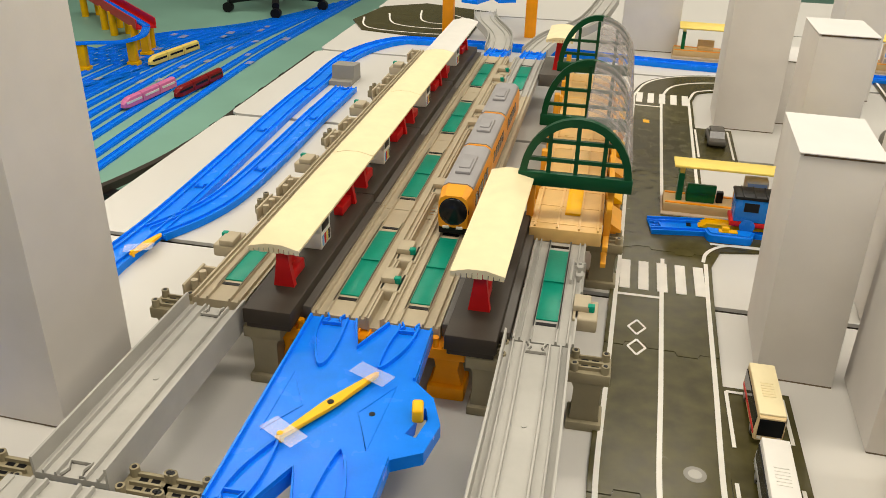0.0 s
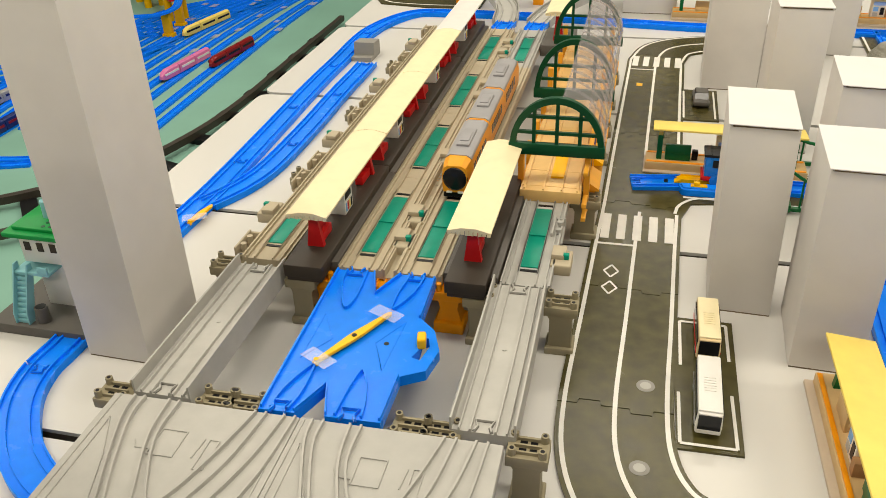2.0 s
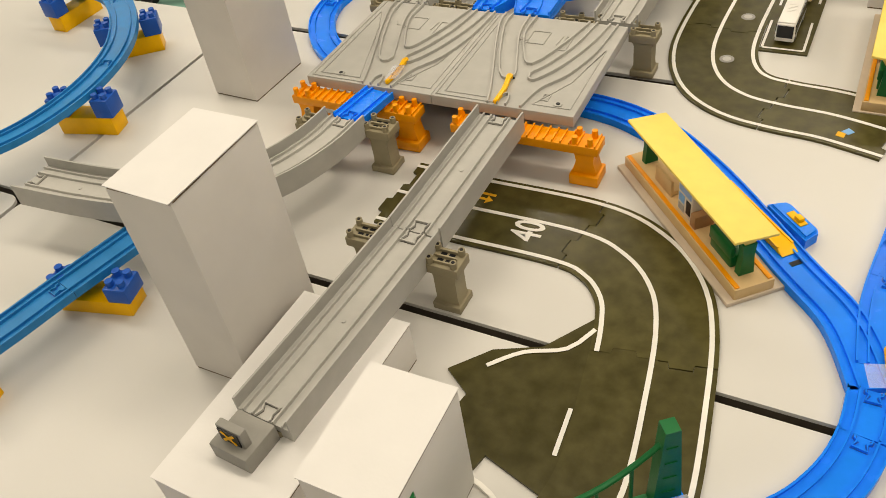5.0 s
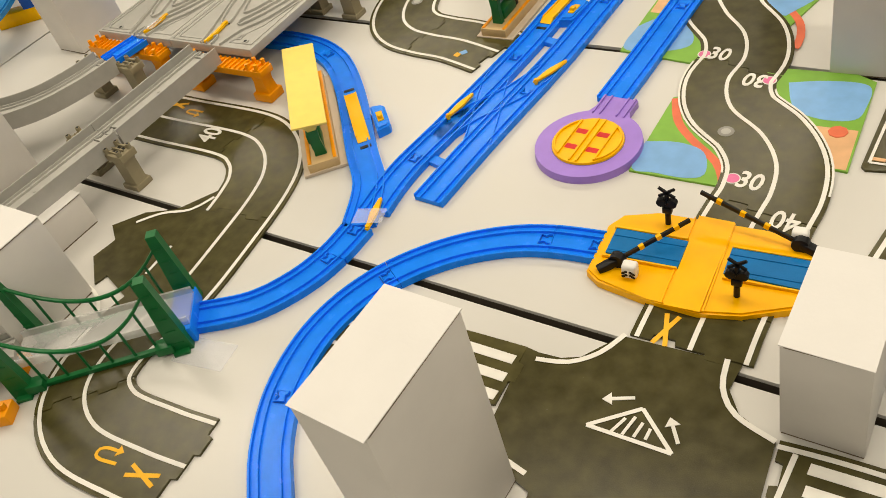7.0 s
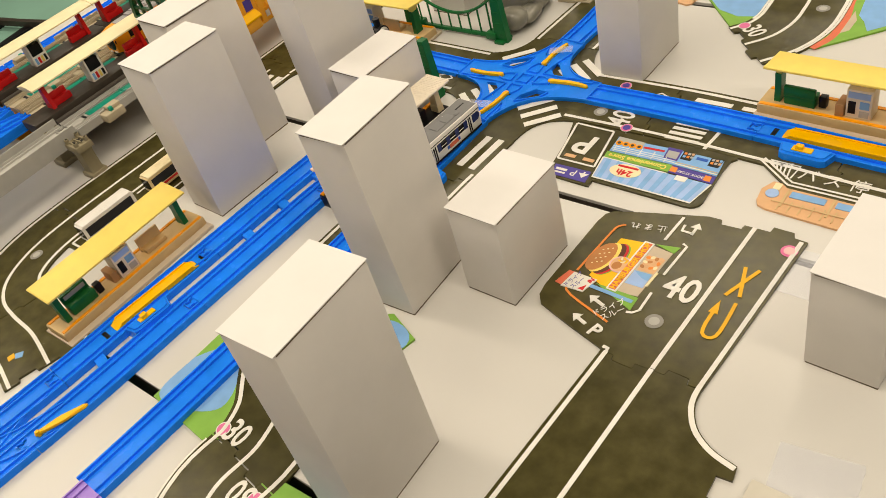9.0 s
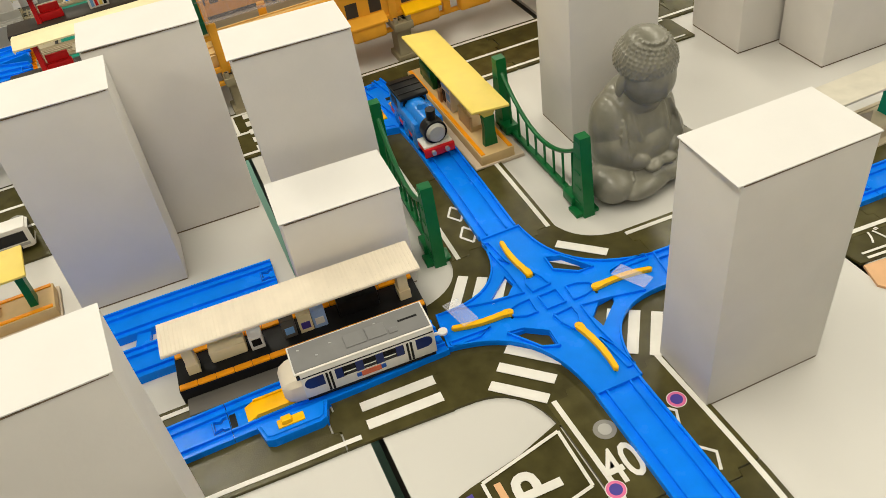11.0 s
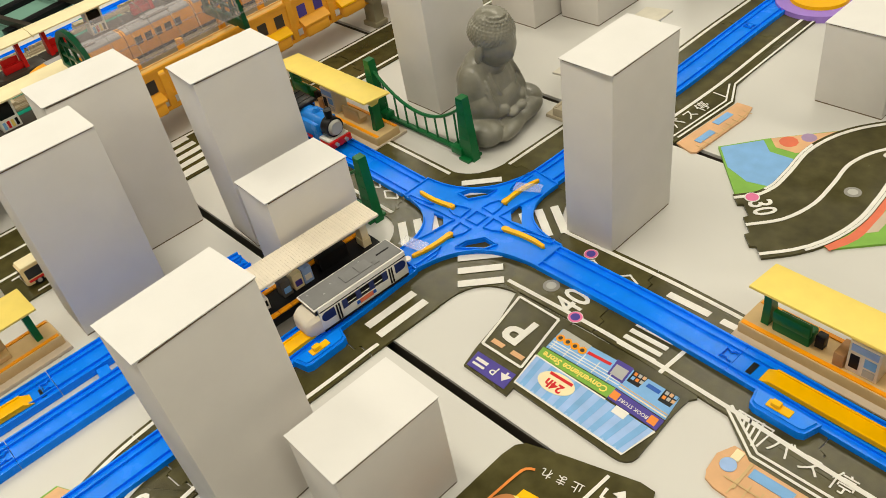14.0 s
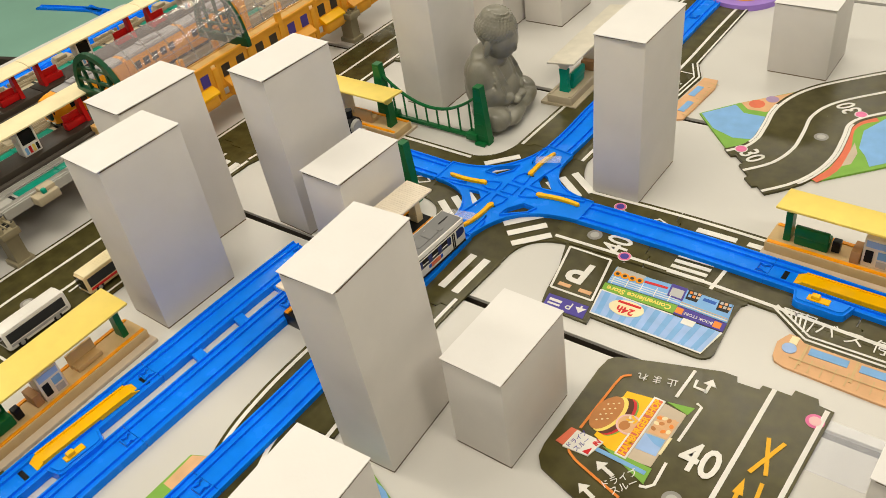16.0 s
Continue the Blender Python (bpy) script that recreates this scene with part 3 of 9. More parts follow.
def canopy(parent, y0, L, mat):
    bm = bmesh.new()
    w = 0.0215
    n = 14
    rows = []
    for i in range(n + 1):
        y = y0 + L * i / n
        rows.append(y)
    prof = [(-w, 0.1165), (0, 0.1195), (w, 0.1165), (w, 0.1185), (0.007, 0.1222), (-0.007, 0.1222), (-w, 0.1185)]
    sweep(bm, prof, [(0, y, 0) for y in rows])
    part("canopy", bm, mat, parent, "cream canopy roof")
    bm = bmesh.new()
    for s in (-1, 1):
        for i in range(5):
            x0 = s * (0.002 + 0.0043 * i)
            box(bm, x0 - 0.0018, x0 + 0.0018, y0 + (0.0006 if s < 0 else 0.0006), y0 + 0.0015, 0.114 + 0.0005 * (i % 2), 0.119)
    part("valance", bm, mat, parent)


def support(parent, y, s=1):
    bm = bmesh.new()
    side_prism(bm, [(-0.009, 0.0745), (0.009, 0.0745), (0.0055, 0.0985), (0.004, 0.117), (-0.004, 0.117), (-0.0055, 0.0985)], y, y + 0.006)
    part("support", bm, RED, parent, "red support post")
    bm = bmesh.new()
    rbox(bm, -0.004, 0.0055, y + 0.006 * s, y + 0.036 * s, 0.0745, 0.0845, 0.001) if s > 0 else rbox(bm, -0.004, 0.0055, y - 0.03, y, 0.0745, 0.0845, 0.001)
    rbox(bm, -0.004, -0.0005, y + (0.008 if s > 0 else -0.028), y + (0.034 if s > 0 else -0.002), 0.084, 0.094, 0.0008)
    part("bench", bm, RED, parent, "red bench")


def kiosk(parent, y, roof=0.1165):
    bm = bmesh.new()
    rbox(bm, -0.009, 0.009, y, y + 0.026, 0.0745, 0.0905, 0.0006)
    rbox(bm, -0.009, 0.009, y, y + 0.003, 0.09, roof, 0.0006)
    rbox(bm, -0.009, 0.009, y + 0.023, y + 0.026, 0.09, roof, 0.0006)
    part("kiosk", bm, WHITE, parent, "white kiosk with dark counter openings")
    bm = bmesh.new()
    rbox(bm, -0.0085, 0.0085, y + 0.003, y + 0.023, 0.0902, 0.108, 0.0004)
    part("kiosk_opening", bm, BLACK, parent)
    for i in range(4):
        bm = bmesh.new()
        box(bm, 0.0088, 0.0093, y + 0.003 + i * 0.0055, y + 0.0068 + i * 0.0055, 0.077, 0.087)
        part("poster", bm, (SKYPRINT, RED, LEMON, BLACK)[i], parent)


for k in range(4):
    canopy(P1, 0.2145 * k - 0.004, 0.2135, CREAM if k < 3 else WHITE)
    support(P1, 0.2145 * k + 0.012)
    kiosk(P1, 0.2145 * k + 0.082)
    support(P1, 0.2145 * k + 0.185, -1)
canopy(P2, -0.006, 0.2135, CREAM)
support(P2, 0.012)
kiosk(P2, 0.085)
support(P2, 0.185, -1)


# ---- viaduct, junction plates and piers ----
def ridge(path, z, h=0.0022, w=0.0019, bm=None):
    b = bm or bmesh.new()
    sweep(b, [(-w / 2, z - 0.0004), (w / 2, z - 0.0004), (w / 2 * 0.8, z + h), (-w / 2 * 0.8, z + h)], [Vector((p[0], p[1], 0)) for p in path])
    return b


JP = pose(-0.024, 0.383, 0, 0, 0, -3.5)
PLATELABEL = "grey plastic elevated junction plate with raised rails"


def junction(x0, x1, y1, routes, marks, shift):
    t = thing("junction_plate", JP, PLATELABEL, "toy track", "junction plates")
    bm = bmesh.new()
    rbox(bm, x0, x1, 0, y1, 0.05, DECK, 0.0007)
    part("plate", bm, GREY, t)
    for pts in routes:
        path = [(p.x + shift, p.y) for p in smooth_path(pts, 0.005)]
        part("rail", ridge(path, DECK, 0.0036, 0.0023), GREY, t)
    for pts in marks:
        part("moulded_line", ridge(pts, DECK, 0.0011, 0.0012), GREY, t)
    return t


def boxline(x0, x1, y0, y1):
    return [(x0, y0), (x1, y0), (x1, y1), (x0, y1), (x0, y0)]


BRANCH = (  # rail lines of one plate; the second plate repeats the moulding
    [(0.02, 0.186), (0.022, 0.162), (0.036, 0.117), (0.051, 0.076), (0.0685, 0.027), (0.076, 0.001)],
    [(0.029, 0.186), (0.03, 0.158), (0.048, 0.101), (0.066, 0.059), (0.077, 0.049), (0.084, 0.058), (0.0725, 0.092), (0.055, 0.144), (0.051, 0.186)],
    [(0.06, 0.186), (0.061, 0.145), (0.077, 0.103), (0.089, 0.083), (0.0995, 0.092), (0.114, 0.134), (0.1265, 0.186)],
    [(0.1355, 0.186), (0.127, 0.131), (0.111, 0.085), (0.0995, 0.0635), (0.107, 0.052), (0.1265, 0.084), (0.143, 0.136), (0.151, 0.186)],
    [(0.16, 0.186), (0.1545, 0.121), (0.1405, 0.071), (0.121, 0.0385), (0.113, 0.001)],
    [(0.0865, 0.001), (0.0855, 0.013), (0.0915, 0.0215), (0.0955, 0.012), (0.0965, 0.001)],
)


def plate_lines(shift):
    return [[(x + shift, y) for x, y in line] for line in (
        [(0.006, 0.186), (0.006, 0.004), (0.074, 0.004)], [(0.012, 0.16), (0.014, 0.011), (0.066, 0.011), (0.03, 0.12), (0.012, 0.16)],
        [(0.116, 0.011), (0.157, 0.011), (0.157, 0.13), (0.142, 0.06), (0.116, 0.011)], boxline(0.122, 0.129, 0.02, 0.031), boxline(0.062, 0.083, 0.128, 0.155), [(0.062, 0.133), (0.05, 0.133), (0.046, 0.14)], boxline(0.104, 0.112, 0.12, 0.15), [(0.098, 0.13), (0.1, 0.15)])]


jl = junction(0.0, 0.1628, 0.188, BRANCH, plate_lines(0), 0.0)
jr = junction(0.1634, 0.326, 0.188, BRANCH, plate_lines(0.1615), 0.1545)
for par, px, py in ((jl, 0.0392, 0.0144), (jr, 0.3036, 0.0166)):
    bm = bmesh.new()
    disc(bm, px, py, DECK - 0.001, DECK + 0.0016, 0.0045, 20)
    part("screw_boss", bm, GREY, par)
    bm = bmesh.new()
    disc(bm, px, py, DECK, DECK + 0.0019, 0.0024, 16)
    part("screw_hole", bm, BLACK, par)


def lever_bar(x0, y0, x1, y1, z, label="yellow plastic switch lever on the track"):
    L = math.hypot(x1 - x0, y1 - y0)
    t = thing("switch_lever", pose(x0, y0, z, 0, 0, math.degrees(math.atan2(y1 - y0, x1 - x0))), label, "track switch", "yellow switch levers")
    bm = bmesh.new()
    pts = [(-0.003, -0.002), (L * 0.45, -0.0042), (L * 0.55, -0.0042), (L, -0.0022), (L + 0.003, 0), (L, 0.0022), (L * 0.55, 0.0042), (L * 0.45, 0.0042), (-0.003, 0.002)]
    prism(bm, pts, 0.0005, 0.0035)
    bmesh.ops.bevel(bm, geom=[e for e in bm.edges if e.verts[0].co.z > 0.003 and e.verts[1].co.z > 0.003], offset=0.0008, segments=2, affect="EDGES")
    part("lever", bm, YELLOW, t)
    bm = bmesh.new()
    tube(bm, (0, 0, -0.002), (0, 0, 0.0048), 0.0022)
    part("pivot", bm, YELLOW, t)


def point_bar(x0, y0, x1, y1, z, label="slim yellow plastic switch point on the crossing"):
    """Switch point: a rounded head round the pivot and a slim, slightly bowed blade."""
    L = math.hypot(x1 - x0, y1 - y0)
    t = thing("switch_lever", pose(x0, y0, z, 0, 0, math.degrees(math.atan2(y1 - y0, x1 - x0))), label, "track switch", "yellow switch levers")
    bm = bmesh.new()
    head = [(0.0036 * math.cos(a), 0.0036 * math.sin(a)) for a in [math.radians(50 + 26 * k) for k in range(11)]]
    bow = lambda u: 0.0022 * math.sin(math.pi * u)
    low = [(0.004 + (L - 0.004) * u, bow(u) - 0.0026 + 0.0004 * u) for u in (0.05, 0.25, 0.5, 0.75, 1.0)]
    top = [(0.004 + (L - 0.004) * u, bow(u) + 0.0026 - 0.0004 * u) for u in (1.0, 0.75, 0.5, 0.25, 0.05)]
    prism(bm, head + low + [(L + 0.002, 0)] + top, 0.0, 0.0036)
    bmesh.ops.bevel(bm, geom=[e for e in bm.edges if e.verts[0].co.z > 0.003 and e.verts[1].co.z > 0.003], offset=0.0006, segments=2, affect="EDGES")
    part("lever", bm, YELLOW, t)
    bm = bmesh.new()
    tube(bm, (0, 0, 0.003), (0, 0, 0.0039), 0.0012, seg=12)
    part("pivot", bm, ROADYELLOW, t)
    for s in (-1, 1):
        bm = bmesh.new()
        disc(bm, -0.001, s * 0.0042, -0.0012, -0.0003, 0.0013, 10)
        part("slot_end", bm, BLACK, t)


def tape(x, y, z, turn, w=0.031, d=0.016):
    bm = bmesh.new()
    n = 8
    pts = [(-w / 2, -d / 2), (w / 2, -d / 2 + 0.001)] + [(w / 2 + (0.001 if i % 2 else 0), -d / 2 + 0.001 + (d - 0.002) * i / n) for i in range(1, n)] + [(w / 2, d / 2), (-w / 2, d / 2 - 0.001)]
    prism(bm, pts, 0, 0.0002)
    o = solid("adhesive_tape", bm, TAPE, pose(x, y, z, 0, 0, turn), "strip of clear sticky tape holding the lever", "tape", "strips of tape")


# blue double crossover
xp = thing("crossover_plate", None, "bright blue plastic double crossover plate on the viaduct", "toy track")
XP = pose(0.1165, 0.567, 0, 0, 0, -2.2)
XH = 0.0628


def flat_sheet(loops, z0, z1):
    """A sheet with the first loop as its outline and the others as holes."""
    b = bmesh.new()
    es = []
    for loop in loops:
        vs = [b.verts.new((*p, z0)) for p in loop]
        es += [b.edges.new((vs[i], vs[(i + 1) % len(vs)])) for i in range(len(vs))]
    bmesh.ops.triangle_fill(b, use_beauty=True, use_dissolve=False, edges=es)
    g = bmesh.ops.extrude_face_region(b, geom=b.faces[:])
    bmesh.ops.translate(b, vec=(0, 0, z1 - z0), verts=[v for v in g["geom"] if isinstance(v, bmesh.types.BMVert)])
    bmesh.ops.recalc_face_normals(b, faces=b.faces[:])
    return b


XOUT = [(-0.0035, -0.001), (0.027, -0.001), (0.0425, 0.035), (0.0525, -0.001), (0.0985, -0.001), (0.1, 0.056), (0.12, 0.067), (0.126, 0.096), (0.116, 0.124), (0.1, 0.14), (0.1, 0.209), (0.063, 0.211), (0.047, 0.174), (0.037, 0.211), (-0.003, 0.211)]
SLOT = [(0.104, 0.083), (0.112, 0.08), (0.1165, 0.1), (0.113, 0.112), (0.1075, 0.108), (0.1085, 0.095)]
xw = lambda loop: [tuple((XP @ Vector((*p, 0))).xy) for p in loop]
part("plate", flat_sheet([xw(XOUT), xw(SLOT)], 0.0525, XH), BLUE, xp)
for line in (
    [(0.0085, 0.209), (0.009, 0.19), (0.015, 0.168), (0.0255, 0.1445), (0.0305, 0.164), (0.0295, 0.209)],
    [(0.0725, 0.209), (0.073, 0.2), (0.0695, 0.177), (0.07, 0.149), (0.082, 0.171), (0.0875, 0.195), (0.088, 0.209)],
    [(0.007, 0.001), (0.0075, 0.014), (0.0125, 0.034), (0.0238, 0.058), (0.0258, 0.04), (0.025, 0.018), (0.0215, 0.001)],
    [(0.0605, 0.001), (0.0615, 0.018), (0.0635, 0.041), (0.0675, 0.0575), (0.0745, 0.043), (0.0805, 0.018), (0.082, 0.001)],
    [(0.0365, 0.2095), (0.047, 0.172), (0.0635, 0.2095)], [(0.0265, 0.001), (0.0425, 0.0365), (0.053, 0.001)],
    [(-0.0015, 0.21), (-0.0015, 0.001)], [(0.0985, 0.208), (0.0985, 0.1405)], [(0.097, 0.001), (0.0985, 0.056)],
):
    pts = smooth_path(line, 0.004) if len(line) > 3 else [Vector((*p, 0)) for p in line]
    part("rail", ridge([XP @ Vector((p.x, p.y, 0)) for p in pts], XH, 0.0033, 0.0021), BLUE, xp)
for tri in ([(0.0095, 0.136), (0.028, 0.098), (0.0085, 0.067)], [(0.0875, 0.132), (0.068, 0.098), (0.083, 0.061)]):
    part("moulded_line", ridge([XP @ Vector((*p, 0)) for p in tri + tri[:1]], XH, 0.0005, 0.0009), BLUE, xp)
for sx, sy in ((0.0778, 0.0981),):
    bm = bmesh.new()
    p = XP @ Vector((sx, sy, 0))
    disc(bm, p.x, p.y, XH - 0.001, XH + 0.0004, 0.0022, 14)
    part("screw_hole", bm, BLACK, xp)
for jx, jy, ja in ((0.0185, 0.2105, 1), (0.081, 0.2095, 1), (0.0135, 0.0, -1), (0.0715, 0.0, -1)):
    ring = [XP @ Vector((jx + a, jy + ja * b, 0)) for a, b in ((0.007, 0.0035), (0.0045, -0.002), (0.0075, -0.0095), (-0.0075, -0.0095), (-0.0045, -0.002), (-0.007, 0.0035))]
    bm = bmesh.new()
    sweep(bm, [(-0.0007, XH - 0.001), (0.0007, XH - 0.001), (0.0007, XH + 0.003), (-0.0007, XH + 0.003)], ring)
    part("joint_tab", bm, BLUE, xp)
    # darker ring: gap shade round the crossover tab, as colour
    bm = bmesh.new()
    sweep(bm, [(-0.0014, XH - 0.001), (0.0014, XH - 0.001), (0.0014, XH + 0.0004), (-0.0014, XH + 0.0004)], ring)
    part("joint_gap", bm, BLUE_DARK, xp)
lever_bar(0.1445, 0.626, 0.1925, 0.702, 0.0648)
bm = bmesh.new()
disc(bm, 0.1685, 0.664, 0.0675, 0.0688, 0.0024, 16)
part("pivot_pin", bm, BLACK, xp, "dark pivot pin")
tape(0.146, 0.628, 0.0692, -35)
tape(0.19, 0.699, 0.0692, -30)
t = thing("switch_lever", pose(0.2295, 0.664, 0.0618, 0, 0, 8), "yellow thumb lever beside the crossover", "track switch")
bm = bmesh.new()
rbox(bm, -0.004, 0.004, -0.006, 0.008, 0.0, 0.011, 0.002, seg=3)
part("lever", bm, YELLOW, t)
WALLED = "grey plastic walled viaduct track"
for pts in ([(0.0405, 0.781), (0.033, 0.68), (0.0255, 0.575)], [(0.3075, 0.772), (0.302, 0.67), (0.295, 0.564)], [(0.2275, 0.352), (0.213, 0.165)], [(0.2128, 0.164), (0.199, 0.05), (0.185, -0.055)]):
    lay(pts, GREY, piece=0.4, label=WALLED, group="walled viaduct track", prof=deck_profile(0.0262, 0.046, DECK, 0.009), boss=DECK - 0.0028)
lay([(0.076, 0.374), (0.0635, 0.315)], BLUE, z=0.054, piece=0.2, label="short blue track piece on the viaduct")
lay([(0.0635, 0.314), (0.055, 0.265), (0.03, 0.21), (-0.015, 0.17), (-0.075, 0.147), (-0.15, 0.14), (-0.23, 0.14)], GREY, piece=0.25, label="grey walled viaduct curve", group="walled viaduct track", prof=deck_profile(0.0262, 0.046, DECK, 0.009), boss=DECK - 0.0028)


def pier(x, y, turn, mat, top=0.055, label="olive grey plastic viaduct pier", wide=1.0):
    t = thing("viaduct_pier", pose(x, y, 0, 0, 0, turn), label, "toy pier", "viaduct piers")
    bm = bmesh.new()
    rbox(bm, -0.0155 * wide, 0.0155 * wide, -0.013, 0.013, 0, 0.008, 0.001)
    part("foot", bm, mat, t)
    bm = bmesh.new()
    side_prism(bm, [(-0.013 * wide, 0.008), (0.013 * wide, 0.008), (0.0118 * wide, 0.014), (0.0118 * wide, top - 0.016), (0.015 * wide, top - 0.01), (-0.015 * wide, top - 0.01), (-0.0118 * wide, top - 0.016), (-0.0118 * wide, 0.014)], -0.009, 0.009)
    part("column", bm, mat, t)
    bm = bmesh.new()
    rbox(bm, -0.018 * wide, 0.018 * wide, -0.0125, 0.0125, top - 0.01, top, 0.0008)
    part("head", bm, mat, t)
    for sx in (-0.013 * wide, 0.013 * wide):
        for sy in (-0.0085, 0.0085):
            bm = bmesh.new()
            tube(bm, (sx, sy, top - 0.001), (sx, sy, top + 0.0065), 0.0034, 0.0031, 14)
            part("stud", bm, mat, t)
            bm = bmesh.new()
            tube(bm, (sx, sy, top + 0.006), (sx, sy, top + 0.0068), 0.0017, seg=10)
            part("stud_hole", bm, BLACK, t)
    for sx in (-1, 1):
        for sy in (-1, 1):
            bm = bmesh.new()
            box(bm, sx * 0.0045 * wide - 0.0028, sx * 0.0045 * wide + 0.0028, sy * 0.004 - 0.0026, sy * 0.004 + 0.0026, top - 0.001, top + 0.0003)
            part("socket", bm, BLACK, t, "dark socket")
    for k in (-1, 0, 1):
        bm = bmesh.new()
        box(bm, -0.012 * wide, 0.012 * wide, k * 0.0075 - 0.0008, k * 0.0075 + 0.0008, top, top + 0.003)
        part("rib", bm, mat, t)


for x, y in ((-0.002, 0.79), (0.085, 0.776), (0.27, 0.762), (0.349, 0.757), (-0.018, 0.58), (0.072, 0.58), (0.098, 0.578), (0.238, 0.568), (0.262, 0.567), (0.331, 0.558),
             (0.165, 0.158), (0.25, 0.145), (0.102, 0.318), (0.022, 0.312), (0.0, 0.13)):
    pier(x, y, -4, OLIVE, wide=0.9)
for k in range(1, 4):
    for lx in (-0.142, 0.212):
        p = ST @ Vector((lx, 0.2145 * k, 0))
        pier(p.x, p.y, -4, OLIVE, 0.052)
    p = ST @ Vector((0.031, 0.2145 * k + 0.02, 0))
    pier(p.x, p.y, -4, ORANGE, 0.049, "orange plastic viaduct pier", 1.6)


def trestle(x0, x1, y, turn, label="orange plastic trestle under the junction"):
    t = thing("viaduct_trestle", pose(x0, y, 0, 0, 0, turn), label, "toy pier", "orange trestles")
    w = x1 - x0
    bm = bmesh.new()
    rbox(bm, 0, w, -0.012, 0.012, 0.038, 0.048, 0.0008)
    part("beam", bm, ORANGE, t)
    bm = bmesh.new()
    for k in range(int(w / 0.009)):
        box(bm, 0.006 + k * 0.009, 0.0075 + k * 0.009, -0.0115, 0.0115, 0.048, 0.0508)
    part("beam_ribs", bm, ORANGE, t)
    for lx in (0.015, w - 0.015):
        bm = bmesh.new()
        side_prism(bm, [(lx - 0.013, 0.012), (lx + 0.013, 0.012), (lx + 0.009, 0.028), (lx + 0.011, 0.039), (lx - 0.011, 0.039), (lx - 0.009, 0.028)], -0.009, 0.009)
        part("leg", bm, ORANGE, t)
        bm = bmesh.new()
        rbox(bm, lx - 0.0155, lx + 0.0155, -0.014, 0.014, 0, 0.0125, 0.0015)
        part("foot", bm, ORANGE, t)
        for sx in (-0.01, 0.006):
            for sy in (-0.0075, 0.0075):
                bm = bmesh.new()
                tube(bm, (lx + sx, sy, 0.047), (lx + sx, sy, 0.0565), 0.0034, 0.003, 14)
                part("stud", bm, ORANGE, t)


trestle(-0.035, 0.128, 0.372, -3.5)
trestle(0.172, 0.335, 0.356, -3.5)
trestle(0.092, 0.252, 0.79, -4)
# buffer at the end of the grey line
t = thing("track_buffer", pose(0.179, -0.078, 0.047, 0, 0, -8), "grey plastic track buffer with black warning plate", "track buffer")
bm = bmesh.new()
rbox(bm, -0.018, 0.018, -0.012, 0.022, 0, 0.017, 0.0015)
rbox(bm, -0.012, 0.012, -0.004, 0.003, 0.016, 0.034, 0.001)
part("buffer_body", bm, GREY_MID, t)
bm = bmesh.new()
box(bm, -0.0095, 0.0095, -0.0052, -0.0042, 0.019, 0.032)
part("warning_plate", bm, BLACK, t, "black plate with yellow cross")
for s in (-1, 1):
    bm = bmesh.new()
    box(bm, -0.008, 0.008, -0.0058, -0.0054, -0.0012, 0.0012, Matrix.Translation((0, 0, 0.0255)) @ Matrix.Rotation(radians(40 * s), 4, "Y"))
    part("warning_cross", bm, YELLOW, t)
pier(0.186, -0.045, -8, OLIVE, 0.046)


# lever boxes along the station tracks
def lever_box(lx, ly, turn, mat):
    t = thing("lever_box", ST @ pose(lx, ly, 0.05, 0, 0, turn), "taupe plastic lever box with teal knob beside the track", "lever box", "lever boxes")
    bm = bmesh.new()
    rbox(bm, -0.0105, 0.0105, -0.016, 0.016, 0, 0.0125, 0.0018, seg=3)
    rbox(bm, -0.0105, 0.004, -0.0045, 0.016, 0.012, 0.018, 0.0012)
    part("housing", bm, mat, t)
    bm = bmesh.new()
    rbox(bm, 0.0015, 0.0075, -0.0045, 0.0015, 0.0125, 0.0185, 0.0008)
    part("knob", bm, TEAL, t, "teal knob")


def side_bracket(lx, ly, mat):
    t = thing("track_bracket", ST @ pose(lx, ly, 0.05), "taupe plastic bracket clipped beside the station track", "bracket", "track brackets")
    bm = bmesh.new()
    rbox(bm, -0.013, 0.0, -0.02, 0.02, 0, 0.003, 0.0006)
    rbox(bm, -0.013, -0.0105, -0.02, 0.02, 0.002, 0.0145, 0.0006)
    rbox(bm, -0.013, 0.0, 0.017, 0.02, 0.002, 0.0125, 0.0006)
    part("bracket", bm, mat, t)
    for sy in (-0.012, 0.004):
        bm = bmesh.new()
        tube(bm, (-0.005, sy, 0.003), (-0.005, sy, 0.016), 0.0032, seg=12)
        part("stud", bm, mat, t)


for k in range(4):
    lever_box(-0.143, 0.2145 * k + 0.105, 180, TAUPE)
    side_bracket(-0.131, 0.2145 * k + 0.03, TAUPE)
    side_bracket(-0.131, 0.2145 * k + 0.19, TAUPE)
    lever_box(0.031, 0.2145 * k + 0.062, 0, TAUPE)
    if k != 1:
        lever_box(0.031, 0.2145 * k + 0.118, 0, TAUPE)
    t = thing("deck_infill", ST @ pose(0.031, 0.2145 * k, 0.048), "taupe plastic trough between the two centre tracks", "toy track", "deck infills")
    bm = bmesh.new()
    box(bm, -0.0063, 0.0063, 0.001, 0.2138, 0, 0.004)
    for xx in (-0.0063, 0.0045):
        box(bm, xx, xx + 0.0018, 0.001, 0.2138, 0.004, 0.0132)
    part("trough", bm, TAUPE, t)
lever_box(0.2, 0.055, 0, TAUPE)
side_bracket(0.196, 0.12, GREY)

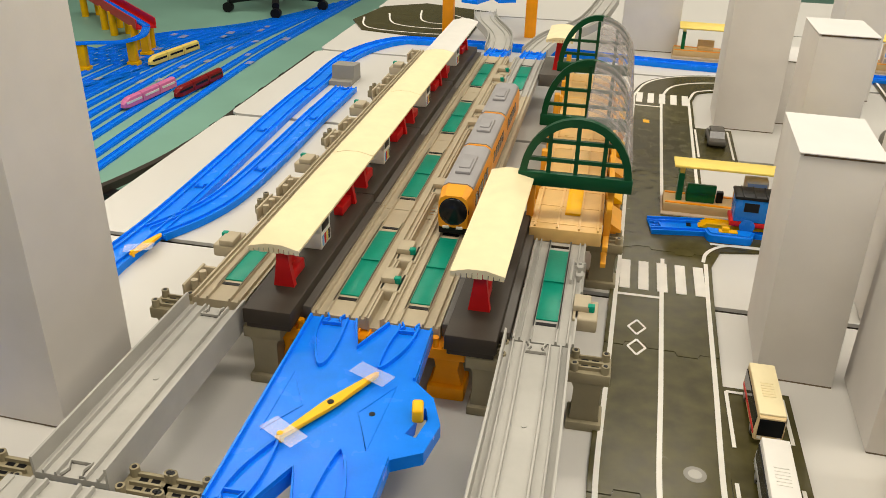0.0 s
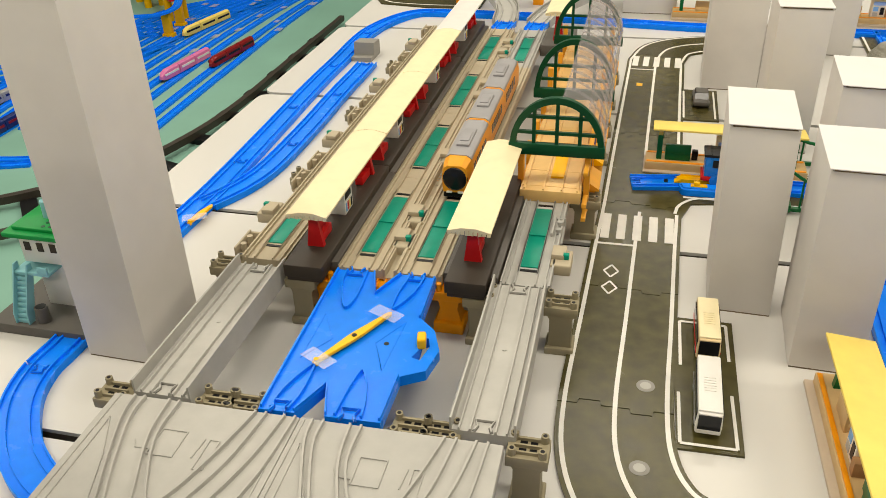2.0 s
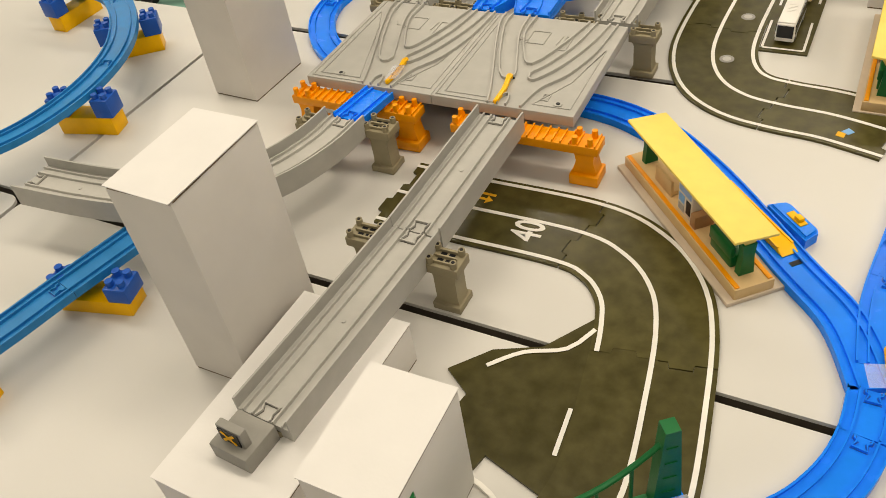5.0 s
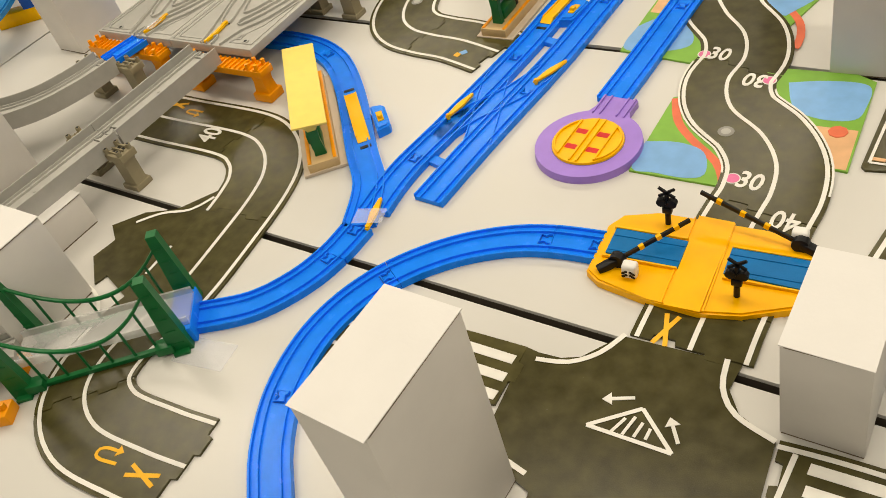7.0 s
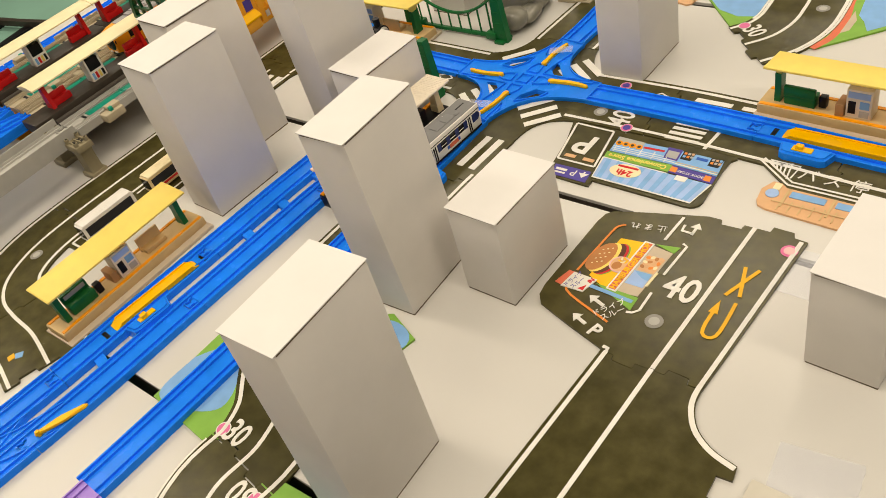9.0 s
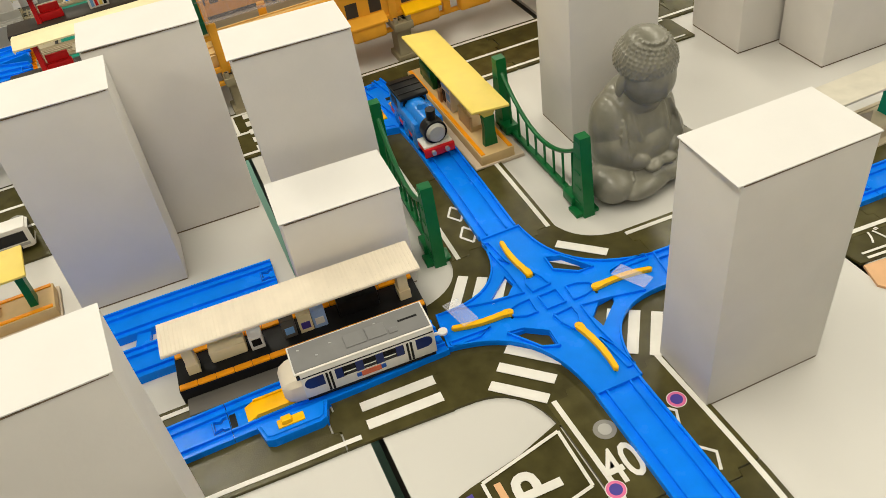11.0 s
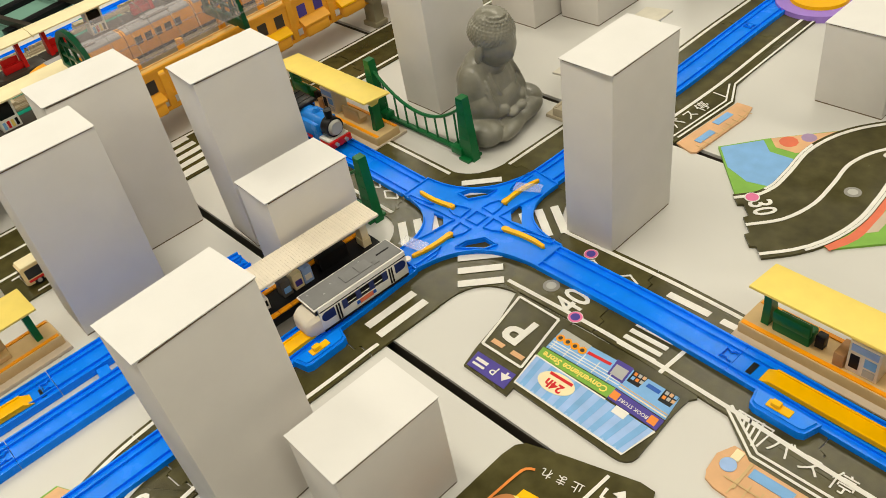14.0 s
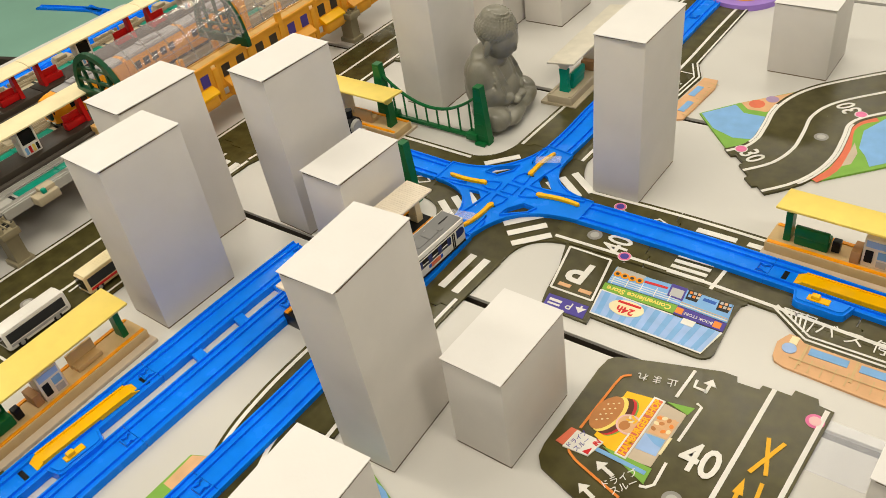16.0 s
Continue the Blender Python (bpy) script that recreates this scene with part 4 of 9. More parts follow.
# ---- amber toy station building with the glazed arcade ----
bd = thing("station_building", ST @ pose(0.1735, 0.178, 0), "amber plastic station building with tan deck over the track", "toy building")
LB = 0.56
bm = bmesh.new()
rbox(bm, -0.036, 0.034, 0, LB, 0.06, 0.0745, 0.001)
part("deck", bm, AMBER_DECK, bd, "amber tan ribbed deck")
for k in range(13):
    bm = bmesh.new()
    box(bm, -0.035, 0.033, 0.012 + k * 0.042, 0.0135 + k * 0.042, 0.0745, 0.075)
    part("deck_rib", bm, AMBER_DECK, bd)
for xx in (-0.031, -0.009, 0.012, 0.03):
    bm = bmesh.new()
    box(bm, xx - 0.001, xx + 0.001, 0.002, LB - 0.002, 0.0745, 0.0762)
    part("deck_rail", bm, AMBER_DECK, bd)
bm = bmesh.new()
rbox(bm, -0.004, 0.0115, 0.035, 0.125, 0.074, 0.077, 0.0006)
part("yellow_panel", bm, YELLOW, bd, "yellow stop panel")
for k in range(8):
    y = 0.03 + k * (LB - 0.06) / 7
    for xx in (-0.0385, 0.0385):
        bm = bmesh.new()
        rbox(bm, xx - 0.0035, xx + 0.0035, y - 0.005, y + 0.005, 0.038, 0.114 if k in (0, 4, 7) else 0.09, 0.001)
        part("pillar", bm, AMBER, bd)
for xx, tops in ((-0.0385, ((0.055, 0.061),)), (0.0385, ((0.055, 0.061), (0.096, 0.101), (0.038, 0.043)))):
    for z0, z1 in tops:
        bm = bmesh.new()
        rbox(bm, xx - 0.0027, xx + 0.0027, 0, LB, z0, z1, 0.0006)
        part("beam", bm, AMBER, bd)
for k in range(7):
    y = 0.03 + (k + 0.5) * (LB - 0.06) / 7
    bm = bmesh.new()
    box(bm, 0.0372, 0.0396, y - 0.031, y + 0.031, 0.061, 0.096)
    wall = part("facade_panel", bm, AMBER, bd)
    for q in (-0.015, 0.015):
        bm = bmesh.new()
        box(bm, 0.0365, 0.0403, y + q - 0.0075, y + q + 0.0075, 0.07, 0.088)
        part("window", bm, INDIGO if k % 3 == 1 else BROWNGREY, bd)
    bm = bmesh.new()
    rbox(bm, 0.0375, 0.052, y - 0.022, y + 0.022, 0.04, 0.058, 0.004, seg=3)
    part("bay", bm, AMBER, bd)
    bm = bmesh.new()
    side_prism(bm, [(0.039, 0.058), (0.053, 0.058), (0.053, 0.0605), (0.041, 0.068), (0.039, 0.068)], y - 0.0245, y + 0.0245)
    part("awning", bm, YELLOW if k % 2 else AMBER, bd, "sloping awning over the bay")
AR = 0.0535
AB = 0.1215


def arch_frame(y):
    base = AB if y < 0.1 else AB - 0.013
    tall = 1.12 if y < 0.1 else 1.37
    pts_o = [(AR * 1.0 * math.cos(radians(a)), base + AR * tall * math.sin(radians(a))) for a in range(0, 181, 9)]
    pts_i = [(AR * 0.87 * math.cos(radians(a)), base + AR * (tall - 0.14) * math.sin(radians(a))) for a in range(0, 181, 9)]
    bm = bmesh.new()
    n = len(pts_o)
    ring = []
    for yy in (y - 0.0035, y + 0.0035):
        ring.append(([bm.verts.new((x, yy, z)) for x, z in pts_o], [bm.verts.new((x, yy, z)) for x, z in pts_i]))
    (a, b), (c, d) = ring
    for i in range(n - 1):
        bm.faces.new((a[i], a[i + 1], b[i + 1], b[i]))
        bm.faces.new((c[i], d[i], d[i + 1], c[i + 1]))
        bm.faces.new((a[i], c[i], c[i + 1], a[i + 1]))
        bm.faces.new((b[i], b[i + 1], d[i + 1], d[i]))
    for i in (0, n - 1):
        bm.faces.new((a[i], b[i], d[i], c[i]))
    rbox(bm, -AR * 1.02, AR * 1.02, y - 0.004, y + 0.004, base - 0.01, base + 0.004, 0.001)
    for x in (-0.026, 0.0, 0.026):
        box(bm, x - 0.002, x + 0.002, y - 0.002, y + 0.002, base, base + (tall - 0.03) * math.sqrt(max(0, (AR * 0.9) ** 2 - x * x)))
    for z in (base + 0.017, base + 0.036):
        h = math.sqrt((AR * 0.9) ** 2 - ((z - base) / tall) ** 2)
        box(bm, -h, h, y - 0.002, y + 0.002, z - 0.0018, z + 0.0018)
    # dark green arch; its near-black tone includes painted shade
    part("arch_frame", bm, SHADED_DEEPGREEN, arcade, "dark green lattice end arch")


arcade = thing("glazed_arcade", ST @ pose(0.176, 0.163, 0), "clear arched canopy with dark green lattice ends over the building", "canopy")
ARCH_Y = (0.034, 0.25, 0.495)
for y in ARCH_Y:
    arch_frame(y)
for y0, y1 in zip(ARCH_Y, ARCH_Y[1:]):
    n = 7
    for k in range(n):
        a0, a1 = y0 + 0.004 + (y1 - y0 - 0.008) * k / n, y0 + 0.004 + (y1 - y0 - 0.008) * (k + 1) / n
        bm = bmesh.new()
        arc_pts = [(AR * math.cos(radians(a)), AB + AR * 1.12 * math.sin(radians(a))) for a in range(0, 85, 12)]
        inn = [(x * 0.975, AB + (z - AB) * 0.975) for x, z in arc_pts]
        side_prism(bm, arc_pts + inn[::-1], a0 + 0.0008, a1 - 0.0008)
        part("glazing", bm, CLEAR, arcade, "clear plastic vault panel")
        bm = bmesh.new()
        out = [(x * 1.015, AB + (z - AB) * 1.015) for x, z in arc_pts]
        side_prism(bm, out + [(x * 0.96, AB + (z - AB) * 0.96) for x, z in arc_pts][::-1], a1 - 0.0005, a1 + 0.0005)
        part("glazing_rib", bm, FROST, arcade)
    for a in (2, 25, 50, 84):
        bm = bmesh.new()
        x, z = AR * 0.985 * math.cos(radians(a)), AB + AR * 1.1 * math.sin(radians(a))
        tube(bm, (x, y0, z), (x, y1, z), 0.0012, seg=6)
        part("glazing_bar", bm, CLEAR, arcade)


# ---- orange train ----
def train_car(ly, L, nose):
    t = thing("train_car", ST @ pose(0.064, ly, DECK) @ Matrix.Diagonal((1.12, 1, 1.06, 1)), "orange and grey toy train car on the station track", "toy train", "orange train")
    n = 12
    bm = bmesh.new()
    prof = [(-0.0145, 0.005), (0.0145, 0.005), (0.0155, 0.012), (0.0155, 0.03), (0.0135, 0.039), (0.0085, 0.0425), (-0.0085, 0.0425), (-0.0135, 0.039), (-0.0155, 0.03), (-0.0155, 0.012)]
    rings = sweep(bm, prof, [(0, L * i / n, 0) for i in range(n + 1)])
    if nose:
        for i, r in enumerate(rings[:3]):
            k = (0.84, 0.97, 1.0)[i]
            for v in r:
                v.co.x *= k
                v.co.z = 0.024 + (v.co.z - 0.024) * k
    part("body", bm, paint_orange_train, t, "orange body shell")
    bm = bmesh.new()
    y0 = 0.0225 if nose else 0.003
    side_prism(bm, [(-0.0142, 0.0382), (0.0142, 0.0382), (0.0131, 0.0408), (0.0088, 0.0434), (-0.0088, 0.0434), (-0.0131, 0.0408)], y0, L - 0.003)
    part("roof", bm, ROOFLIGHT, t, "light grey roof")
    bm = bmesh.new()
    rbox(bm, -0.007, 0.007, L * 0.35, L * 0.72, 0.043, 0.0462, 0.001)
    rbox(bm, -0.005, 0.005, L * 0.42, L * 0.62, 0.0455, 0.0475, 0.0006)
    part("roof_unit", bm, ROOFLIGHT, t)
    for s in (-1, 1):
        for k in range(5):
            bm = bmesh.new()
            ya = (0.028 if nose else 0.012) + k * 0.0165
            box(bm, s * 0.0152 - 0.0006, s * 0.0152 + 0.0006, ya, ya + 0.011, 0.02, 0.031)
            part("window", bm, GLASSY, t)
    bm = bmesh.new()
    box(bm, -0.013, 0.013, 0.004, L - 0.004, 0.0, 0.0055)
    part("underframe", bm, BLACK, t)
    if nose:
        bm = bmesh.new()
        bmesh.ops.create_uvsphere(bm, u_segments=24, v_segments=14, radius=0.0138, matrix=Matrix.Translation((0, 0.0025, 0.024)) @ Matrix.Diagonal((1, 0.45, 1.1, 1)))
        part("windscreen", bm, GLASSY, t, "round glossy black windscreen")
        for s in (-1, 1):
            bm = bmesh.new()
            rbox(bm, s * 0.006 - 0.003, s * 0.006 + 0.003, -0.0015, 0.003, 0.007, 0.0095, 0.0006)
            part("lamp", bm, WHITE, t)


ROOFLIGHT = paint("light_grey_roof", (0.33, 0.32, 0.33), 0.45, 0.05)
paint_orange_train = paint("orange_train_paint", (0.85, 0.36, 0.02), 0.3, 0.04)
train_car(0.164, 0.133, True)
train_car(0.2985, 0.113, False)
train_car(0.413, 0.13, False)


# ---- small wayside stations ----
def wayside(x, y, turn, flip=1, roof_mat=None, post_mat=None, base_mat=None, edge_mat=None, tilt=6, label="small tan toy station platform with pale yellow roof and green posts"):
    t = thing("wayside_station", pose(x, y, 0, 0, 0, turn) @ Matrix.Diagonal((flip, 1, 1, 1)), label, "toy station", "wayside stations")
    roof_mat, post_mat, base_mat, edge_mat = roof_mat or LEMON, post_mat or GREEN, base_mat or TAN, edge_mat or ORANGE
    bm = bmesh.new()
    rbox(bm, -0.019, 0.019, -0.106, 0.106, 0.003, 0.0155, 0.001)
    part("platform", bm, base_mat, t)
    bm = bmesh.new()
    rbox(bm, -0.0265, 0.029, -0.108, 0.108, 0.0, 0.0045, 0.0008)
    part("base_slab", bm, SLAB if base_mat is TAN else base_mat, t, "pinkish tan base slab")
    for xx in (-0.0155, 0.0155):
        bm = bmesh.new()
        rbox(bm, xx - 0.0022, xx + 0.0022, -0.104, 0.104, 0.0148, 0.0166, 0.0004)
        part("platform_edge", bm, edge_mat, t, "orange platform edge strip")
    bm = bmesh.new()
    m = Matrix.Translation((0, 0, 0.0605)) @ Matrix.Rotation(radians(tilt), 4, "Y")
    rbox(bm, -0.021, 0.021, -0.099, 0.099, 0, 0.003, 0.001, m)
    part("roof", bm, roof_mat, t)
    for yy in (-0.088, 0.088):
        bm = bmesh.new()
        side_prism(bm, [(-0.0072, 0.0155), (0.0072, 0.0155), (0.0055, 0.036), (0.0065, 0.05), (-0.0065, 0.05), (-0.0055, 0.036)], yy - 0.0035, yy + 0.0035)
        part("post", bm, post_mat, t)
        bm = bmesh.new()
        side_prism(bm, [(-0.004, 0.049), (0.004, 0.049), (0.012, 0.0605), (-0.012, 0.0605)], yy - 0.0025, yy + 0.0025)
        part("bracket", bm, roof_mat, t)
    bm = bmesh.new()
    rbox(bm, -0.009, 0.006, -0.08, -0.046, 0.0155, 0.029, 0.0015)
    rbox(bm, -0.0105, -0.005, -0.08, -0.046, 0.027, 0.039, 0.001)
    part("bench", bm, post_mat, t)
    bm = bmesh.new()
    rbox(bm, -0.005, -0.0042, -0.077, -0.049, 0.0325, 0.038, 0.0003)
    part("notice_board", bm, GREY, t)
    bm = bmesh.new()
    rbox(bm, -0.004, 0.004, -0.044, -0.036, 0.0155, 0.029, 0.0008)
    part("vending_machine", bm, BLACK, t)
    bm = bmesh.new()
    rbox(bm, -0.01, 0.01, -0.014, 0.012, 0.0155, 0.05, 0.0008)
    part("kiosk", bm, IVORY, t, "cream kiosk with ticket windows")
    bm = bmesh.new()
    rbox(bm, -0.012, 0.008, -0.024, -0.015, 0.0155, 0.03, 0.0008)
    part("counter", bm, paint_kiosk, t)
    for s in (-1, 1):
        for ya, yb, za, zb, mt, nm in ((-0.012, 0.01, 0.04, 0.0475, PALEPRINT, "sign_panel"), (-0.0115, -0.004, 0.021, 0.036, BLACK, "doorway"), (0.0, 0.0095, 0.028, 0.037, SKYPRINT, "kiosk_poster"), (0.0, 0.0095, 0.018, 0.0255, GREY, "kiosk_poster")):
            bm = bmesh.new()
            box(bm, s * 0.01 - 0.0005, s * 0.01 + 0.0005, ya, yb, za, zb)
            part(nm, bm, mt, t)
    bm = bmesh.new()
    rbox(bm, -0.008, 0.006, 0.028, 0.058, 0.0155, 0.021, 0.0006)
    rbox(bm, -0.009, -0.006, 0.027, 0.059, 0.0155, 0.034, 0.0006)
    part("bench", bm, base_mat, t)
    return t


paint_kiosk = paint("brown_kiosk_plastic", (0.4, 0.22, 0.1), 0.5, 0.1)
wayside(0.594, 0.622, -3.5)
wayside(0.434, 0.302, 39)
wayside(0.557, 1.181, -95, -1)
wayside(1.274, 1.108, -97, -1)
wayside(0.84, 1.42, -3.5, -1, paint("pale_grey_roof", (0.6, 0.56, 0.47), 0.5), TEAL, TAUPE, TAUPE, label="small taupe toy station platform with pale roof and teal posts")


def feeder(x, y, turn, flip=1):
    """The yellow ramp set in a track, with the lever box at its side."""
    t = thing("stop_rail", pose(x, y, 0, 0, 0, turn) @ Matrix.Diagonal((flip, 1, 1, 1)), "yellow stop ramp in blue track with a lever box", "toy track", "stop rails")
    bm = bmesh.new()
    side_pts = [(-0.058, 0.0066), (-0.05, 0.0108), (0.05, 0.0108), (0.058, 0.0066)]
    prism(bm, [(a, b) for a, b in side_pts], -0.0082, 0.0082, Matrix(((0, 0, 1, 0), (1, 0, 0, 0), (0, 1, 0, 0), (0, 0, 0, 1))))
    part("ramp", bm, YELLOW, t)
    for xx in (-0.0075, 0.0075):
        bm = bmesh.new()
        box(bm, xx - 0.0009, xx + 0.0009, -0.05, 0.05, 0.0106, 0.0122)
        part("ramp_rib", bm, YELLOW, t)
    for y0 in (-0.071, 0.066):
        bm = bmesh.new()
        box(bm, -0.007, 0.007, y0, y0 + 0.005, 0.005, 0.0064)
        part("slot", bm, BLACK, t)
    bm = bmesh.new()
    prism(bm, [(0.0185, -0.053), (0.0345, -0.049), (0.037, -0.044), (0.037, -0.006), (0.0345, -0.001), (0.0185, 0.004)], 0, 0.0135)
    bmesh.ops.bevel(bm, geom=[e for e in bm.edges if e.verts[0].co.z > 0.013 and e.verts[1].co.z > 0.013], offset=0.0025, segments=3, affect="EDGES")
    part("lever_box", bm, BLUE, t)
    bm = bmesh.new()
    rbox(bm, 0.0235, 0.0315, -0.0375, -0.0165, 0.0125, 0.0148, 0.0006)
    rbox(bm, 0.0245, 0.0305, -0.034, -0.026, 0.0135, 0.019, 0.001)
    part("lever", bm, YELLOW, t)


feeder(0.656, 0.608, -8)
feeder(0.486, 0.318, 41, 1)
feeder(1.265, 1.0595, -97, 1)
feeder(0.8395, 0.8985, -5.5)
feeder(0.545, 1.131, -94, 1)

# ---- crossing of the blue lines ----
CX = pose(0.865, 1.103, 0, 0, 0, -5)
cr = thing("track_crossing", CX, "bright blue plastic four-way track crossing with curved arms", "toy track")


def bend(p0, c, p1, n=14):
    p0, c, p1 = Vector((*p0, 0)), Vector((*c, 0)), Vector((*p1, 0))
    return [p0 * (1 - u) ** 2 + c * 2 * u * (1 - u) + p1 * u * u for u in [i / n for i in range(n + 1)]]


ARMS = ((0.104, 0.0), (0.014, 0.1), (-0.1, 0.0), (-0.012, -0.095))
ring = []
for (ax, ay), (bx, by) in zip(ARMS, ARMS[1:] + ARMS[:1]):
    da, db = Vector((ax, ay, 0)).normalized(), Vector((bx, by, 0)).normalized()
    pa, pb = Vector((ax, ay, 0)) + Vector((-da.y, da.x, 0)) * 0.0195, Vector((bx, by, 0)) - Vector((-db.y, db.x, 0)) * 0.0195
    ring += bend(pa.xy, ((da + db) * 0.021).xy, pb.xy)
holes = []
SIDE_HOLE = [(0.022, 0.031), (0.0205, 0.0455), (0.027, 0.0435), (0.0465, 0.0215), (0.0335, 0.0195)]
END_HOLE = [(-0.047, 0.0205), (-0.042, 0.032), (-0.018, 0.0475), (-0.019, 0.035), (-0.031, 0.0195)]
for loop in (SIDE_HOLE, END_HOLE):
    holes += [[Vector((x, y, 0)) for x, y in loop], [Vector((-x, -y, 0)) for x, y in loop]]
bm = bmesh.new()
edges = []
for loop in (ring, *holes):
    vs = [bm.verts.new((p.x, p.y, 0.0)) for p in loop]
    edges += [bm.edges.new((vs[i], vs[(i + 1) % len(vs)])) for i in range(len(vs))]
bmesh.ops.triangle_fill(bm, use_beauty=True, use_dissolve=False, edges=edges)
up = bmesh.ops.extrude_face_region(bm, geom=bm.faces[:])
bmesh.ops.translate(bm, vec=(0, 0, 0.0066), verts=[g for g in up["geom"] if isinstance(g, bmesh.types.BMVert)])
part("plate", bm, BLUE, cr)
part("rim", ridge(ring + ring[:1], 0.0066, 0.0022, 0.0018), BLUE, cr)
RAILH, RAILW = 0.0024, 0.0019
turned = lambda pts, a: [Matrix.Rotation(radians(a), 4, "Z") @ Vector((*p, 0)) for p in pts]
LEAF = [(0.0165, -0.0085), (0.0165, 0.0085), (0.027, 0.0085), (0.036, 0.0045), (0.0395, -0.003), (0.027, -0.0075), (0.0165, -0.0085)]
TIP = [(0.094, 0.0085), (0.058, 0.0075), (0.07, 0.013), (0.094, 0.0145), (0.094, 0.0085)]
part("rail", ridge(turned([(-0.0085, -0.0085), (0.0085, -0.0085), (0.0085, 0.0085), (-0.0085, 0.0085), (-0.0085, -0.0085)], 0), 0.0066, RAILH, RAILW), BLUE, cr)
for a in (4, 86, 184, 266):
    part("rail", ridge(turned(LEAF, a), 0.0066, RAILH, RAILW), BLUE, cr)
    part("rail", ridge(turned(TIP, a), 0.0066, RAILH - 0.0002, RAILW), BLUE, cr)
for a in (0, 180):
    part("rail", ridge(turned([(0.076, 0.0195), (0.045, 0.0165), (0.0185, 0.017), (0.0225, 0.045), (0.0295, 0.072)], a), 0.0066, RAILH, RAILW), BLUE, cr)
    part("rail", ridge(turned([(-0.0314 + (x + 0.0314) * 1.12, 0.031 + (y - 0.031) * 1.12) for x, y in END_HOLE + END_HOLE[:1]], a), 0.0066, RAILH, RAILW), BLUE, cr)
for x0, y0, x1, y1 in ((0.829, 1.103, 0.78, 1.105), (0.875, 1.14, 0.884, 1.19), (0.904, 1.103, 0.956, 1.101), (0.859, 1.065, 0.848, 1.018)):
    point_bar(x0, y0, x1, y1, 0.0072)
tape(0.885, 1.17, 0.0128, 20)
tape(0.838, 1.03, 0.0128, 5)

point_bar(0.083, 0.431, 0.081, 0.383, DECK + 0.0016, "slim yellow plastic switch point on the junction plate")
tape(0.083, 0.402, DECK + 0.0052, 5, 0.014, 0.03)
point_bar(0.214, 0.42, 0.215, 0.37, DECK + 0.0016, "slim yellow plastic switch point on the junction plate")
# ties and switch parts between the parallel lines
for u, (ax, ay, bx, by) in enumerate(((0.607, 0.262, 0.664, 0.256), (0.644, 0.515, 0.699, 0.51), (0.651, 0.57, 0.706, 0.563), (0.668, 0.73, 0.722, 0.726), (0.673, 0.79, 0.728, 0.785), (0.679, 0.85, 0.735, 0.846))):
    bm = bmesh.new()
    sweep(bm, [(-0.006, 0), (0.006, 0), (0.006, 0.006), (-0.006, 0.006)], [(ax + 0.019, ay, 0), (bx - 0.019, by, 0)])
    solid("track_tie", bm, BLUE, None, "blue plastic tie joining two parallel tracks", "toy track", "track ties")
t = thing("crossover_track", None, "blue plastic crossover between two parallel tracks", "toy track")
for k, pts in enumerate(([(0.611, 0.30), (0.632, 0.345), (0.672, 0.40), (0.694, 0.45)], [(0.667, 0.295), (0.655, 0.345), (0.637, 0.41), (0.635, 0.455)])):
    path = smooth_path(pts)
    bm = bmesh.new()
    h = 0.0059 - 0.0002 * k
    sweep(bm, [(-0.0175, 0), (0.0175, 0), (0.0175, h), (-0.0175, h)], path)
    part("track_bed", bm, BLUE, t)
    for d in (-0.0165, 0.0165):
        part("rail", ridge(offset(path, d), h, 0.0022, 0.0017), BLUE, t)
lever_bar(0.6112, 0.3342, 0.6213, 0.3797, 0.0085)
lever_bar(0.6905, 0.4177, 0.711, 0.4627, 0.0085)
lever_bar(0.6132, 0.1371, 0.604, 0.1809, 0.0085)
tape(0.607, 0.152, 0.0125, 12, 0.034, 0.024)
tape(0.531, -0.055, 0.0004, 4, 0.062, 0.034)
tape(1.290, 0.874, 0.0004, -6, 0.05, 0.06)
tape(1.348, 0.671, 0.0004, 2, 0.06, 0.05)
lever_bar(-0.122, 0.945, -0.112, 0.99, 0.0085)
tape(-0.12, 0.955, 0.0125, 20, 0.03, 0.018)

# ---- turntable ----
tt = thing("turntable", pose(0.7935, 0.318, 0, 0, 0, -6), "lilac plastic turntable with round yellow deck", "turntable")
bm = bmesh.new()
tube(bm, (0, 0, 0), (0, 0, 0.009), 0.059, 0.058, 64)
part("base_ring", bm, PURPLE, tt)
bm = bmesh.new()
prism(bm, [(-0.03, 0.04), (-0.021, 0.062), (-0.021, 0.084), (0.021, 0.084), (0.021, 0.062), (0.03, 0.04)], 0, 0.0088)
for xx in (-0.0185, -0.01, 0.01, 0.0185):
    box(bm, xx - 0.0009, xx + 0.0009, 0.05, 0.084, 0.0086, 0.0108)
part("track_arm", bm, PURPLE, tt)
bm = bmesh.new()
disc(bm, 0, 0, 0.008, 0.0092, 0.0398, 64)
part("deck_groove", bm, BLUE_DARK, tt)
bm = bmesh.new()
tube(bm, (0, 0, 0.009), (0, 0, 0.0118), 0.0395, 0.0388, 64)
part("deck", bm, YELLOW, tt)
for xx in (-0.0215, -0.004, 0.004, 0.0215):
    bm = bmesh.new()
    h = math.sqrt(0.037**2 - xx * xx)
    box(bm, xx - 0.0011, xx + 0.0011, -h, h, 0.0116, 0.014)
    part("deck_rail", bm, YELLOW, tt)
for s0 in (0, 180):
    path = [(p.x, p.y) for p in arc(0, 0, 0.036, s0 - 50, s0 + 50, 16)]
    part("deck_rim", ridge(path, 0.0117, 0.0022, 0.0024), YELLOW, tt)
